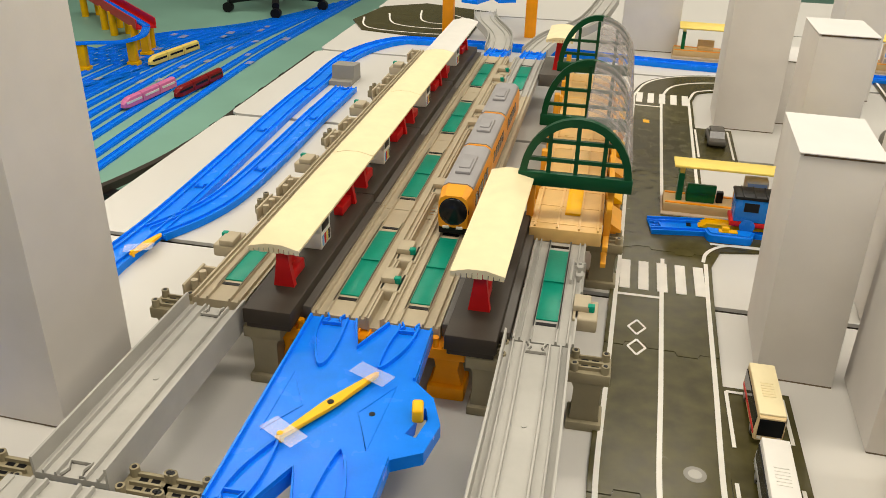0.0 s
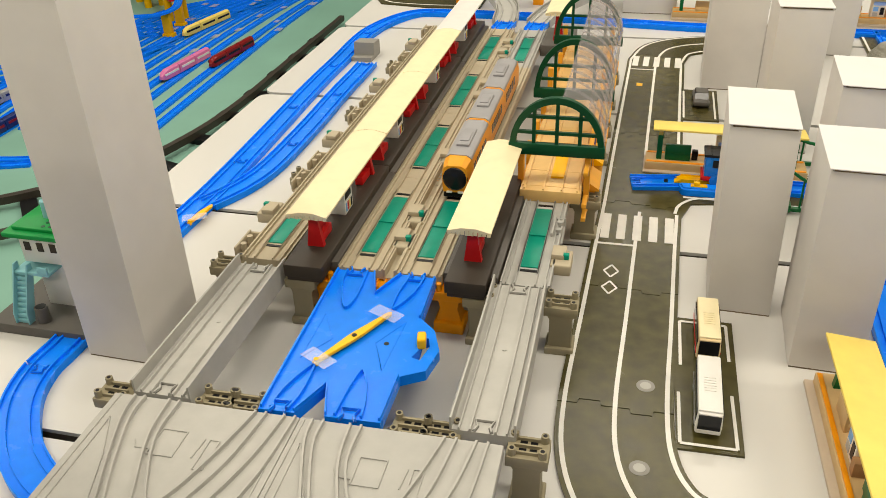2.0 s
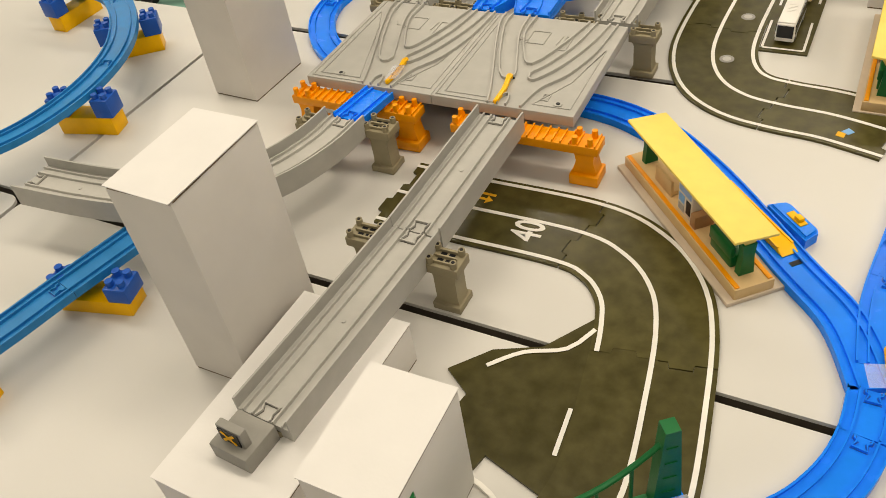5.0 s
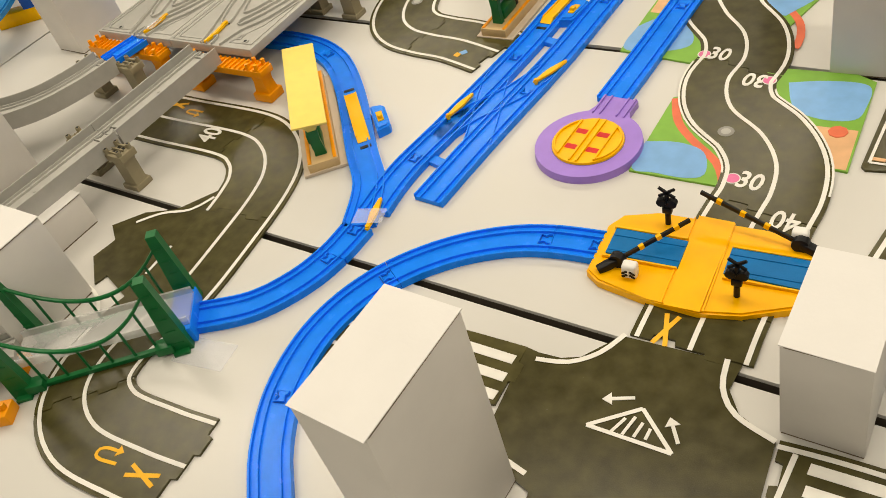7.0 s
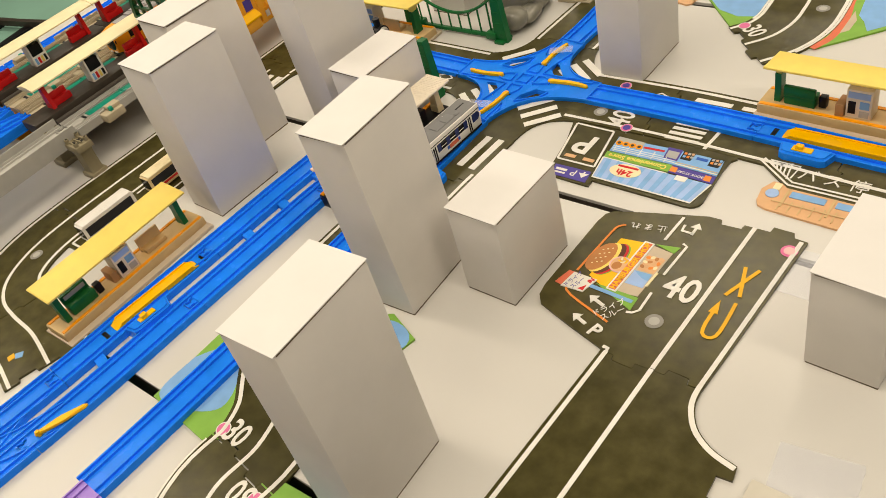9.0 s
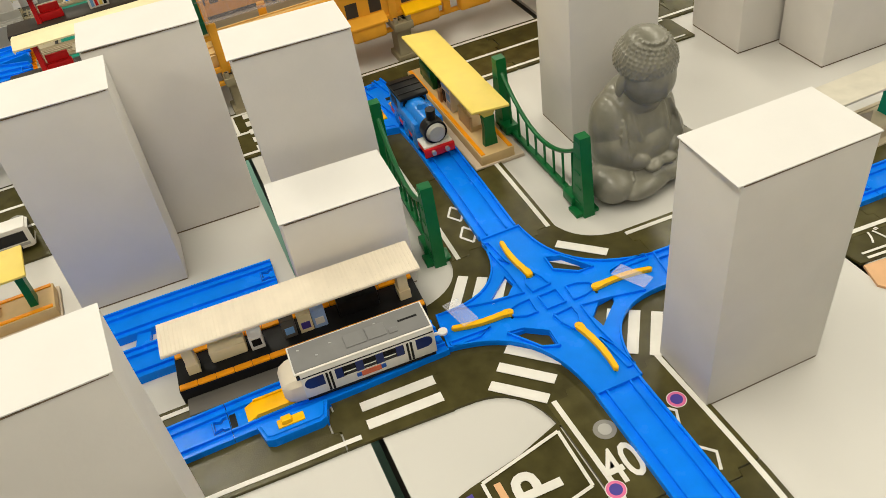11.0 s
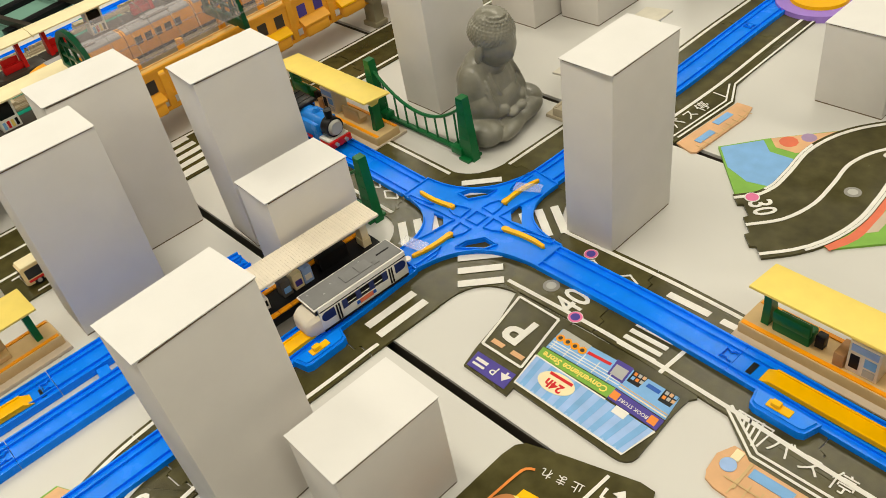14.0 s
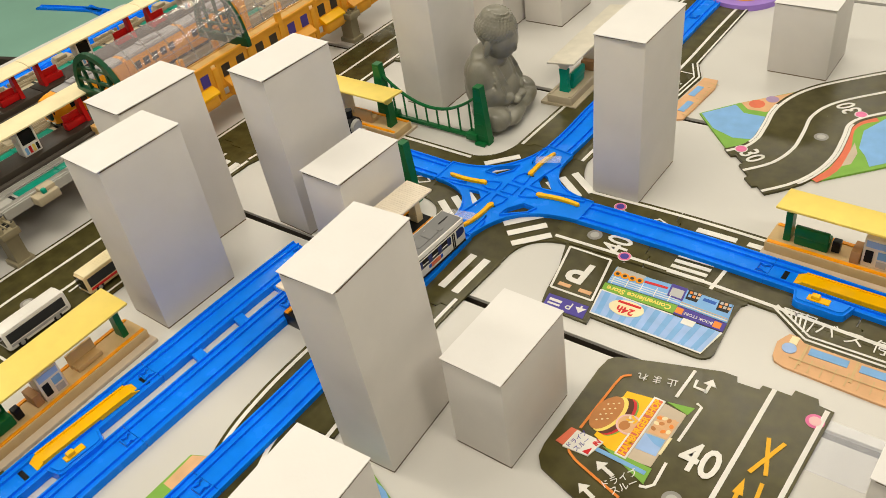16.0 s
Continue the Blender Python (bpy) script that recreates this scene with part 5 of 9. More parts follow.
for xx, yy in ((-0.0125, 0.0125), (0.0125, 0.0125), (-0.0125, -0.0145), (0.0125, -0.0145)):
    bm = bmesh.new()
    box(bm, xx - 0.0068, xx + 0.0068, yy - 0.0038, yy + 0.0038, 0.0112, 0.0121)
    part("deck_slot", bm, RED, tt, "red-brown slot")


# ---- suspension bridge sides ----
def bridge_side(x0, y0, x1, y1, h=0.1, sag=0.05, n=6, z=0.0, label="dark green plastic suspension bridge side with hangers"):
    L = math.hypot(x1 - x0, y1 - y0)
    t = thing("suspension_bridge_railing", pose(x0, y0, z, 0, 0, math.degrees(math.atan2(y1 - y0, x1 - x0))), label, "toy bridge", "green bridge sides")
    for xx in (0, L):
        bm = bmesh.new()
        prism(bm, [(-0.0115, 0.0), (0.0115, 0.0), (0.0052, h), (-0.0052, h)], -0.0055, 0.0055, Matrix.Translation((xx, 0, 0)) @ Matrix.Rotation(radians(90), 4, "X"))
        rbox(bm, xx - 0.008, xx + 0.008, -0.012, 0.012, 0.0, 0.004, 0.0006)
        part("tower", bm, GREEN, t)
        for k in range(5):
            bm = bmesh.new()
            box(bm, xx - 0.0055 + k * 0.0004, xx + 0.0055 - k * 0.0004, -0.0062, 0.0062, 0.012 + 0.017 * k, 0.0135 + 0.017 * k)
            part("tower_rib", bm, GREEN, t)
        bm = bmesh.new()
        s = 1 if xx == 0 else -1
        rbox(bm, xx + s * 0.006, xx + s * 0.024, -0.009, 0.006, 0.004, 0.014, 0.001) if s > 0 else rbox(bm, xx - 0.024, xx - 0.006, -0.009, 0.006, 0.004, 0.014, 0.001)
        part("foot", bm, GREEN, t)
    cable = lambda u: h - 0.012 - sag * 4 * u * (1 - u)
    bm = bmesh.new()
    pts = [Vector((L * i / 16, 0, cable(i / 16))) for i in range(17)]
    sweep(bm, [(0.0024 * math.cos(radians(a)), 0.0024 * math.sin(radians(a))) for a in range(0, 360, 45)], pts)
    part("cable", bm, GREEN, t)
    bm = bmesh.new()
    rbox(bm, 0, L, -0.003, 0.003, 0.003, 0.008, 0.0006)
    part("rail", bm, GREEN, t)
    for k in range(1, n + 1):
        u = k / (n + 1)
        bm = bmesh.new()
        tube(bm, (L * u, 0, 0.006), (L * u, 0, cable(u)), 0.0014, seg=6)
        part("hanger", bm, GREEN, t)


bridge_side(0.329, -0.098, 0.469, 0.0, 0.098, n=6)
bridge_side(0.372, -0.155, 0.503, -0.055, 0.098, n=6)
bridge_side(0.606, 1.213, 0.777, 1.197, 0.085, 0.039, 8)
bridge_side(0.60, 1.072, 0.755, 1.05, 0.085, 0.039, 8)
bm = bmesh.new()
sweep(bm, [(-0.022, 0.02), (0.022, 0.02), (0.022, 0.03), (0.0195, 0.03), (0.0195, 0.023), (-0.0195, 0.023), (-0.0195, 0.03), (-0.022, 0.03)], [(0.345, -0.127, 0), (0.497, -0.021, 0)])
solid("bridge_deck", bm, CLEAR_DECK, None, "milky clear plastic bridge deck between green sides", "toy bridge")
bm = bmesh.new()
rbox(bm, -0.03, 0.03, -0.012, 0.012, 0, 0.02, 0.001, pose(0.487, -0.026, 0, 0, 0, 125))
solid("track_joiner", bm, BLUE, None, "blue plastic pier block under the bridge end", "toy pier")
lay([(0.345, -0.13), (0.31, -0.165), (0.26, -0.2), (0.21, -0.215)], GREY, piece=0.2, label="grey walled viaduct curve", group="walled viaduct track", prof=deck_profile(0.0235, 0.018, 0.03, 0.006))
lay([(0.208, -0.215), (0.15, -0.2), (0.07, -0.2)], BLUE, z=0.024, piece=0.15, label="blue lattice bridge track piece", group="raised blue track")
for x, y, a in ((0.371, -0.187, 30), (0.335, -0.135, 30), (0.225, -0.24, 0), (0.222, -0.188, 0)):
    t = thing("track_pier", pose(x, y, 0, 0, 0, a), "orange yellow plastic pier block", "toy pier", "yellow pier blocks")
    bm = bmesh.new()
    rbox(bm, -0.014, 0.014, -0.011, 0.011, 0, 0.014, 0.001)
    part("block", bm, ORANGE, t)
    for sx in (-0.009, 0, 0.009):
        bm = bmesh.new()
        tube(bm, (sx, 0, 0.013), (sx, 0, 0.021), 0.0035, seg=12)
        part("stud", bm, ORANGE, t)

# ---- level crossing ----
GOLDEN = paint("golden_yellow_plastic", (0.95, 0.46, 0.0), 0.35, 0.05)
lc = thing("level_crossing", None, "yellow plastic toy level crossing with black barriers and signals", "level crossing")
bm = bmesh.new()
prism(bm, [(0.858, 0.138), (0.858, 0.2), (0.868, 0.217), (0.9, 0.228), (1.0, 0.226), (1.05, 0.212), (1.064, 0.192), (1.064, 0.165), (1.05, 0.145), (1.0, 0.121), (0.965, 0.114), (0.92, 0.118), (0.872, 0.128)], 0, 0.0095)
bmesh.ops.bevel(bm, geom=[e for e in bm.edges if e.verts[0].co.z > 0.009 and e.verts[1].co.z > 0.009], offset=0.002, segments=2, affect="EDGES")
part("base", bm, GOLDEN, lc)
# track blue darkened, so the shaded look of the bed is in its colour
SHADED_BLUE = paint("shaded_blue_plastic", (0.0, 0.15, 0.42), 0.35, 0.06, spec=0.15)
for x0, x1 in ((0.868, 0.9365), (0.9755, 1.062)):
    bm = bmesh.new()
    prism(bm, [(x0, 0.1625), (x1, 0.159), (x1, 0.1935), (x0, 0.196)], 0.009, 0.0112)
    part("track_bed", bm, SHADED_BLUE, lc, "blue track bed with its shade darkened into the colour")
    for dy in (0.1665, 0.1855):
        bm = bmesh.new()
        box(bm, x0 + 0.001, x1 - 0.001, dy, dy + 0.0022, 0.011, 0.0119)
        part("rail", bm, SHADED_BLUE, lc)
for wy in (0.158, 0.1965):
    bm = bmesh.new()
    rbox(bm, 0.866, 0.936, wy - 0.001, wy + 0.001, 0.009, 0.0125, 0.0005)
    rbox(bm, 0.976, 1.061, wy - 0.002, wy, 0.009, 0.0125, 0.0005)
    part("kerb", bm, GOLDEN, lc)
for dx in (0.934, 0.952, 0.97):
    bm = bmesh.new()
    box(bm, dx - 0.0007, dx + 0.0007, 0.116, 0.226, 0.0094, 0.0108)
    part("seam", bm, GOLDEN, lc)
bm = bmesh.new()
prism(bm, [(0.937, 0.114), (0.968, 0.114), (0.97, 0.227), (0.937, 0.229)], 0.0096, 0.0112)
part("ramp", bm, GOLDEN, lc)
for sx, sy in ((0.912, 0.214), (0.992, 0.141)):
    bm = bmesh.new()
    tube(bm, (sx, sy, 0.009), (sx, sy, 0.022), 0.0028)
    tube(bm, (sx, sy, 0.02), (sx, sy, 0.046), 0.0022)
    rbox(bm, sx - 0.0045, sx + 0.0045, sy - 0.003, sy + 0.003, 0.024, 0.031, 0.0008)
    for k in (-1, 1):
        tube(bm, (sx + k * 0.005, sy - 0.0035, 0.037), (sx + k * 0.005, sy + 0.002, 0.037), 0.0046, seg=14)
        box(bm, -0.009, 0.009, -0.001, 0.001, -0.0012, 0.0012, Matrix.Translation((sx, sy, 0.048)) @ Matrix.Rotation(radians(35 * k), 4, "Y"))
    part("signal", bm, BLACK, lc, "black crossing signal with twin lamps")
for sx, sy, ex, ey, ez in ((0.884, 0.151, 0.938, 0.196, 0.036), (1.03, 0.208, 0.938, 0.232, 0.038)):
    bm = bmesh.new()
    tube(bm, (sx, sy - 0.004, 0.016), (sx, sy + 0.004, 0.016), 0.0075, seg=18)
    d = Vector((ex - sx, ey - sy, ez - 0.016))
    m = Matrix.Translation((sx, sy, 0.016)) @ d.to_track_quat("X", "Z").to_matrix().to_4x4()
    box(bm, -0.012, d.length, -0.0012, 0.0012, -0.002, 0.002, m)
    rbox(bm, -0.02, 0.004, -0.004, 0.004, -0.004, 0.004, 0.001, m)
    part("barrier_arm", bm, BLACK, lc, "black barrier arm with yellow bands")
    for k in range(3):
        bm = bmesh.new()
        box(bm, d.length * (0.3 + 0.24 * k), d.length * (0.3 + 0.24 * k) + 0.005, -0.0016, 0.0016, -0.0025, 0.0025, m)
        part("barrier_band", bm, YELLOW, lc)
for sx, sy in ((0.899, 0.1415), (1.028, 0.216)):
    bm = bmesh.new()
    rbox(bm, sx - 0.007, sx + 0.007, sy - 0.0055, sy + 0.0055, 0.009, 0.025, 0.003, seg=3)
    part("barrier_house", bm, WHITE, lc)
    for k in range(2):
        bm = bmesh.new()
        for s in (-1, 1):
            box(bm, 0, 0.006, -0.0062, -0.0054, -0.001, 0.001, Matrix.Translation((sx - 0.006 if s > 0 else sx + 0.006, sy, 0.012 + 0.004 * k)) @ (Matrix.Rotation(radians(-35), 4, "Y") if s > 0 else Matrix.Rotation(radians(180 + 35), 4, "Y")))
        part("chevron", bm, BLACK, lc)

# ---- curved bridge station ----
bs = thing("bridge_station", None, "curved toy station with red beam and pale blue portal arms", "toy station")
mid = smooth_path([(1.158, 0.15), (1.2, 0.151), (1.245, 0.163), (1.287, 0.187), (1.315, 0.214)])


def tier(name, d0, d1, z0, z1, mat, a=0.0, b=1.0, label=""):
    n = len(mid) - 1
    bm = bmesh.new()
    sweep(bm, [(d0, z0), (d1, z0), (d1, z1), (d0, z1)], mid[int(a * n):int(b * n) + 1])
    return part(name, bm, mat, bs, label)


tier("base", -0.052, 0.052, 0.0, 0.0105, SLATE)
tier("platform", -0.052, -0.0195, 0.0105, 0.02, SLATE)
tier("platform_edge", -0.0345, -0.0305, 0.02, 0.0265, ORANGE, label="orange platform edge")
tier("back_wall", -0.0525, -0.0465, 0.02, 0.056, BLACK, label="black wall with signs")
tier("top_beam", -0.053, -0.037, 0.056, 0.067, RED, label="red top beam")
tier("beam_lip", -0.0375, -0.0355, 0.0535, 0.0668, RED)
for d in (-0.0125, 0.011):
    tier("rail_groove", d, d + 0.0017, 0.0104, 0.0112, BLACK)
tier("stop_panel", -0.0095, 0.0095, 0.0104, 0.0118, YELLOW, 0.22, 0.8, "yellow stop panel")
tier("front_step", 0.021, 0.037, 0.0105, 0.0175, GREY)
tier("front_rail", 0.018, 0.0205, 0.0105, 0.0145, BLACK)
n = len(mid) - 1
for u, wd, mt, name in ((0.25, 0.02, SLATE, "shutter"), (0.42, 0.012, WHITE, "notice"), (0.55, 0.018, YELLOW, "sign_panel"), (0.78, 0.02, SLATE, "shutter")):
    p, q = offset(mid, -0.046)[int(u * n)], offset(mid, -0.046)[int(u * n) + 1]
    bm = bmesh.new()
    rbox(bm, -wd / 2, wd / 2, -0.001, 0.001, 0.03, 0.05, 0.0003, pose(p.x, p.y, 0, 0, 0, math.degrees(math.atan2(q.y - p.y, q.x - p.x))))
    part(name, bm, mt, bs)
c = offset(mid, -0.045)[n // 2]
bm = bmesh.new()
rbox(bm, -0.016, 0.016, -0.006, 0.006, 0.066, 0.073, 0.001, pose(c.x, c.y, 0, 0, 0, 18))
part("sign_box", bm, RED, bs)
for a, b in (((1.1705, 0.206), (1.163, 0.104)), ((1.264, 0.24), (1.336, 0.148))):
    d = Vector((b[0] - a[0], b[1] - a[1], 0))
    L = d.length
    bm = bmesh.new()
    side_prism(bm, [(0, 0.02), (0.012, 0.02), (0.014, 0.056), (L - 0.02, 0.056), (L - 0.014, 0.01), (L, 0.01), (L, 0.064), (L - 0.001, 0.0655), (0.001, 0.0685), (0, 0.067)], -0.0098, 0.0098, pose(a[0], a[1], 0, 0, 0, math.degrees(math.atan2(d.y, d.x))))
    part("portal_arm", bm, CYAN, bs, "pale blue portal arm")

# ---- seated stone figure ----
bm = bmesh.new()


def blob(x, y, z, a, b, c, turn=0.0, lean=0.0):
    bmesh.ops.create_uvsphere(bm, u_segments=28, v_segments=18, radius=1.0, matrix=pose(x, y, z, 0, lean, turn) @ Matrix.Diagonal((a, b, c, 1)))


# crossed legs under the robe
blob(0.01, 0, 0.017, 0.034, 0.05, 0.017)
blob(0.018, 0.04, 0.018, 0.024, 0.02, 0.018, 20)
blob(0.018, -0.04, 0.018, 0.024, 0.02, 0.018, -20)
blob(0.034, 0.016, 0.0155, 0.013, 0.034, 0.0125, -6)
blob(0.036, -0.012, 0.013, 0.012, 0.03, 0.0105, 8)
# body and open chest
blob(-0.008, 0, 0.05, 0.024, 0.032, 0.046)
blob(-0.006, 0, 0.08, 0.018, 0.032, 0.018)
blob(-0.004, 0, 0.09, 0.0175, 0.026, 0.016)
blob(-0.01, 0, 0.072, 0.02, 0.036, 0.022)
blob(0.003, 0, 0.066, 0.014, 0.02, 0.03)
# mantle falling from the shoulders over both arms
blob(-0.005, 0, 0.052, 0.0265, 0.0395, 0.046)
blob(0.004, 0, 0.033, 0.032, 0.044, 0.024)
blob(0.001, 0, 0.052, 0.0275, 0.0415, 0.043)
blob(0.008, 0, 0.04, 0.0275, 0.0425, 0.029)
blob(-0.002, 0, 0.083, 0.021, 0.0335, 0.019)
for s in (-1, 1):
    blob(0.0, s * 0.0235, 0.057, 0.0225, 0.0185, 0.039, 0, -4)
    blob(0.008, s * 0.027, 0.043, 0.0235, 0.0175, 0.024, s * -8, -6)
    blob(0.012, s * 0.012, 0.05, 0.0165, 0.02, 0.027)
    blob(0.02, s * 0.025, 0.038, 0.021, 0.0105, 0.0115, s * -38)
    blob(0.0355, s * 0.006, 0.0315, 0.0075, 0.0115, 0.0052, s * -20)
    hem = [(0.0145, s * 0.0145, 0.093), (0.022, s * 0.0165, 0.077), (0.0285, s * 0.0155, 0.061), (0.0315, s * 0.0115, 0.048), (0.0335, 0.0, 0.0415)]
    for p, q in zip(hem, hem[1:]):
        tube(bm, (p[0] - 0.0024, p[1], p[2]), (q[0] - 0.0024, q[1], q[2]), 0.0024, 0.0024, 10)
    for u, v in ((0.0, 0.0), (0.35, 0.006), (0.7, 0.013)):
        fold = [(0.0195 + 0.004 * u, s * (0.026 + v * 0.4), 0.08 - v), (0.0265 + 0.002 * u, s * (0.0285 + v * 0.3), 0.062 - v), (0.0315, s * (0.03 - v * 0.2), 0.046 - v * 0.5)]
        for p, q in zip(fold, fold[1:]):
            tube(bm, (p[0] - 0.0016, p[1], p[2]), (q[0] - 0.0012, q[1], q[2]), 0.0012, 0.0019, 8)
    for k in range(3):
        tube(bm, (0.026, s * (0.026 + 0.006 * k), 0.032), (0.0375, s * (0.03 + 0.008 * k), 0.024 - 0.002 * k), 0.0016, 0.001, 8)
lower = set(bm.verts)
blob(0.003, 0, 0.1, 0.0165, 0.018, 0.015)
blob(0.0075, 0, 0.1235, 0.0198, 0.0192, 0.0245)
blob(0.0005, 0, 0.1365, 0.0228, 0.0225, 0.0215)
blob(-0.002, 0, 0.149, 0.017, 0.017, 0.0125)
blob(0.026, 0, 0.1195, 0.0022, 0.0023, 0.006)
for s0 in (-1, 1):
    blob(0.002, s0 * 0.0215, 0.12, 0.0045, 0.0025, 0.0115)
for row in range(10):
    zz = 0.1325 + row * 0.0029
    rr = max(0.0228 * math.sqrt(max(0.01, 1 - ((zz - 0.1365) / 0.0215) ** 2)), 0.017 * math.sqrt(max(0.01, 1 - ((zz - 0.149) / 0.0125) ** 2)))
    count = int(38 * rr / 0.0228)
    for k in range(count):
        a = 2 * math.pi * (k + 0.5 * (row % 2)) / count
        if math.cos(a) > 0.6 and row < 1:
            continue
        bmesh.ops.create_icosphere(bm, subdivisions=1, radius=0.0015, matrix=Matrix.Translation((0.0002 + rr * math.cos(a), rr * math.sin(a), zz)))
for v in bm.verts:
    if v not in lower:
        v.co = Vector((0.008, 0, 0.089)) + Matrix.Rotation(radians(14), 3, 'Y') @ ((v.co - Vector((0.004, 0, 0.1))) * 1.14)
statue = solid("statue", bm, STONE, pose(0.7525, 1.271, 0, 0, 0, 5) @ Matrix.Diagonal((1.08, 1.08, 1.0, 1)), "grey resin seated statue on the table", "statue")
rm = statue.modifiers.new("fuse", "REMESH")
rm.mode, rm.voxel_size, rm.use_smooth_shade = "VOXEL", 0.001, True
sm = statue.modifiers.new("soften", "SMOOTH")
sm.iterations, sm.factor = 5, 0.5


# ---- road markings and printed boards ----
def zebra(cx, cy, turn, n, w, d, gap, parent):
    m = pose(cx, cy, 0, 0, 0, turn)
    for k in range(n):
        x = (k - (n - 1) / 2) * (w + gap)
        bars([[tuple((m @ Vector((a, b, 0))).xy) for a, b in ((x - w / 2, -d / 2), (x + w / 2, -d / 2), (x + w / 2, d / 2), (x - w / 2, d / 2))]], parent)


def diamond(x, y, turn, parent, r=0.0115):
    m = pose(x, y, 0, 0, 0, turn)
    ring = [(m @ Vector((a, b, 0))) for a, b in ((r * 0.7, 0), (0, r * 1.1), (-r * 0.7, 0), (0, -r * 1.1))]
    for a, b in zip(ring, ring[1:] + ring[:1]):
        stripe([a.xy, b.xy], 0.0021, parent, "diamond_mark")


def patch(pts, mat, parent, name="print", z=0.0001, rounded=False):
    if rounded:
        c = [Vector((*p, 0)) for p in pts]
        path = smooth_path(list(pts) + [pts[0]], 0.006)
        pts = [(p.x, p.y) for p in path[:-1]]
    bm = bmesh.new()
    prism(bm, list(pts), RZ - 0.0003, RZ + z)
    return part(name, bm, mat, parent)


def arrow(x, y, turn, parent, L=0.022, w=0.0035, mat=None, head=0.006):
    m = pose(x, y, 0, 0, 0, turn)
    pts = [(-w / 2, 0), (w / 2, 0), (w / 2, L - head * 1.3), (head, L - head * 1.3), (0, L), (-head, L - head * 1.3), (-w / 2, L - head * 1.3)]
    return patch([tuple((m @ Vector((a, b, 0))).xy) for a, b in pts], mat or ROADWHITE, parent, "arrow_mark", 0.0004)


def cross_mark(x, y, turn, parent, L=0.036):
    for a in (18, -18):
        m = pose(x, y, 0, 0, 0, turn + a)
        stripe([(m @ Vector((0, -L / 2, 0))).xy, (m @ Vector((0, L / 2, 0))).xy], 0.0042, parent, "cross_mark", ROADYELLOW)


def uturn(x, y, turn, parent, s=1.0):
    m = pose(x, y, 0, 0, 0, turn)
    pts = [(0.008 * s, -0.014), (0.008 * s, 0.006), (0.004 * s, 0.013), (-0.004 * s, 0.013), (-0.008 * s, 0.006), (-0.008 * s, -0.004)]
    stripe([(m @ Vector((*p, 0))).xy.to_tuple() for p in [(q.x, q.y) for q in smooth_path(pts, 0.003)]], 0.0034, parent, "uturn_mark", ROADYELLOW)
    q = m @ Vector((-0.008 * s, -0.002, 0))
    arrow(q.x, q.y, turn + 180, parent, 0.012, 0.003, ROADYELLOW, 0.0058)


b0 = b_bus[3]
stripe([(0.3835, 0.963), (0.4305, 0.9595)], 0.004, b0, "stop_line")
zebra(0.434, 1.003, -4.5, 5, 0.0105, 0.062, 0.0085, b_bus[4])
diamond(0.401, 0.901, -4.5, b0)
diamond(0.3985, 0.867, -4.5, b0)
manhole(0.43, 0.705, b_bus[2])
manhole(0.42, 0.60, b_bus[1])
zebra(0.494, 1.64, -6, 5, 0.0105, 0.055, 0.0085, b_bus[6])
stripe([(0.446, 1.598), (0.49, 1.594)], 0.004, b_bus[5], "stop_line")
patch([(0.452, 1.51), (0.462, 1.508), (0.463, 1.522), (0.453, 1.524)], ROADYELLOW, b_bus[5], "yellow_mark", 0.0004)
patch([(0.548, 0.469), (0.556, 0.466), (0.558, 0.474), (0.55, 0.477)], ROADYELLOW, b_bus[0], "badge_print", 0.0005)
patch([(0.553, 0.477), (0.56, 0.472), (0.566, 0.478), (0.56, 0.484)], SKYPRINT, b_bus[0], "badge_print", 0.0006)
# bay beside the far road with a parked car
t = plate([(0.522, 1.50), (0.585, 1.495), (0.573, 1.36), (0.512, 1.364)])
stripe([(0.53, 1.49), (0.52, 1.37)], 0.003, t)
stripe([(0.578, 1.486), (0.568, 1.366)], 0.003, t)
# junction of the bus road and the road to the crossing
t = plate([(0.487, 1.03), (0.505, 1.075), (0.56, 1.082), (0.56, 1.17), (0.515, 1.18), (0.497, 1.22), (0.45, 1.22), (0.45, 1.03)])
stripe([p.xy for p in smooth_path([(0.482, 1.045), (0.49, 1.07), (0.515, 1.09), (0.56, 1.089)])], 0.004, t)
cross_mark(0.1825, 0.303, 88, b_40[0])
uturn(0.224, 0.291, 85, b_40[0], 0.5)
# widening west of the bend
t = plate([(0.292, 0.02), (0.30, 0.05), (0.275, 0.07), (0.305, 0.1), (0.345, 0.115), (0.385, 0.165), (0.44, 0.14), (0.425, -0.05), (0.39, -0.045), (0.385, -0.02), (0.335, 0.0), (0.33, -0.015)])
stripe([p.xy for p in smooth_path([(0.306, 0.082), (0.331, 0.104), (0.365, 0.118), (0.382, 0.145)])], 0.004, t)
stripe([p.xy for p in smooth_path([(0.325, -0.02), (0.35, -0.03), (0.375, -0.055), (0.378, -0.085)])], 0.004, t)
stripe([(0.385, 0.015), (0.385, 0.06)], 0.0036, t)
uturn(0.52, -0.181, 95, b_40[3], -0.75)
cross_mark(0.568, -0.186, 90, b_40[3])

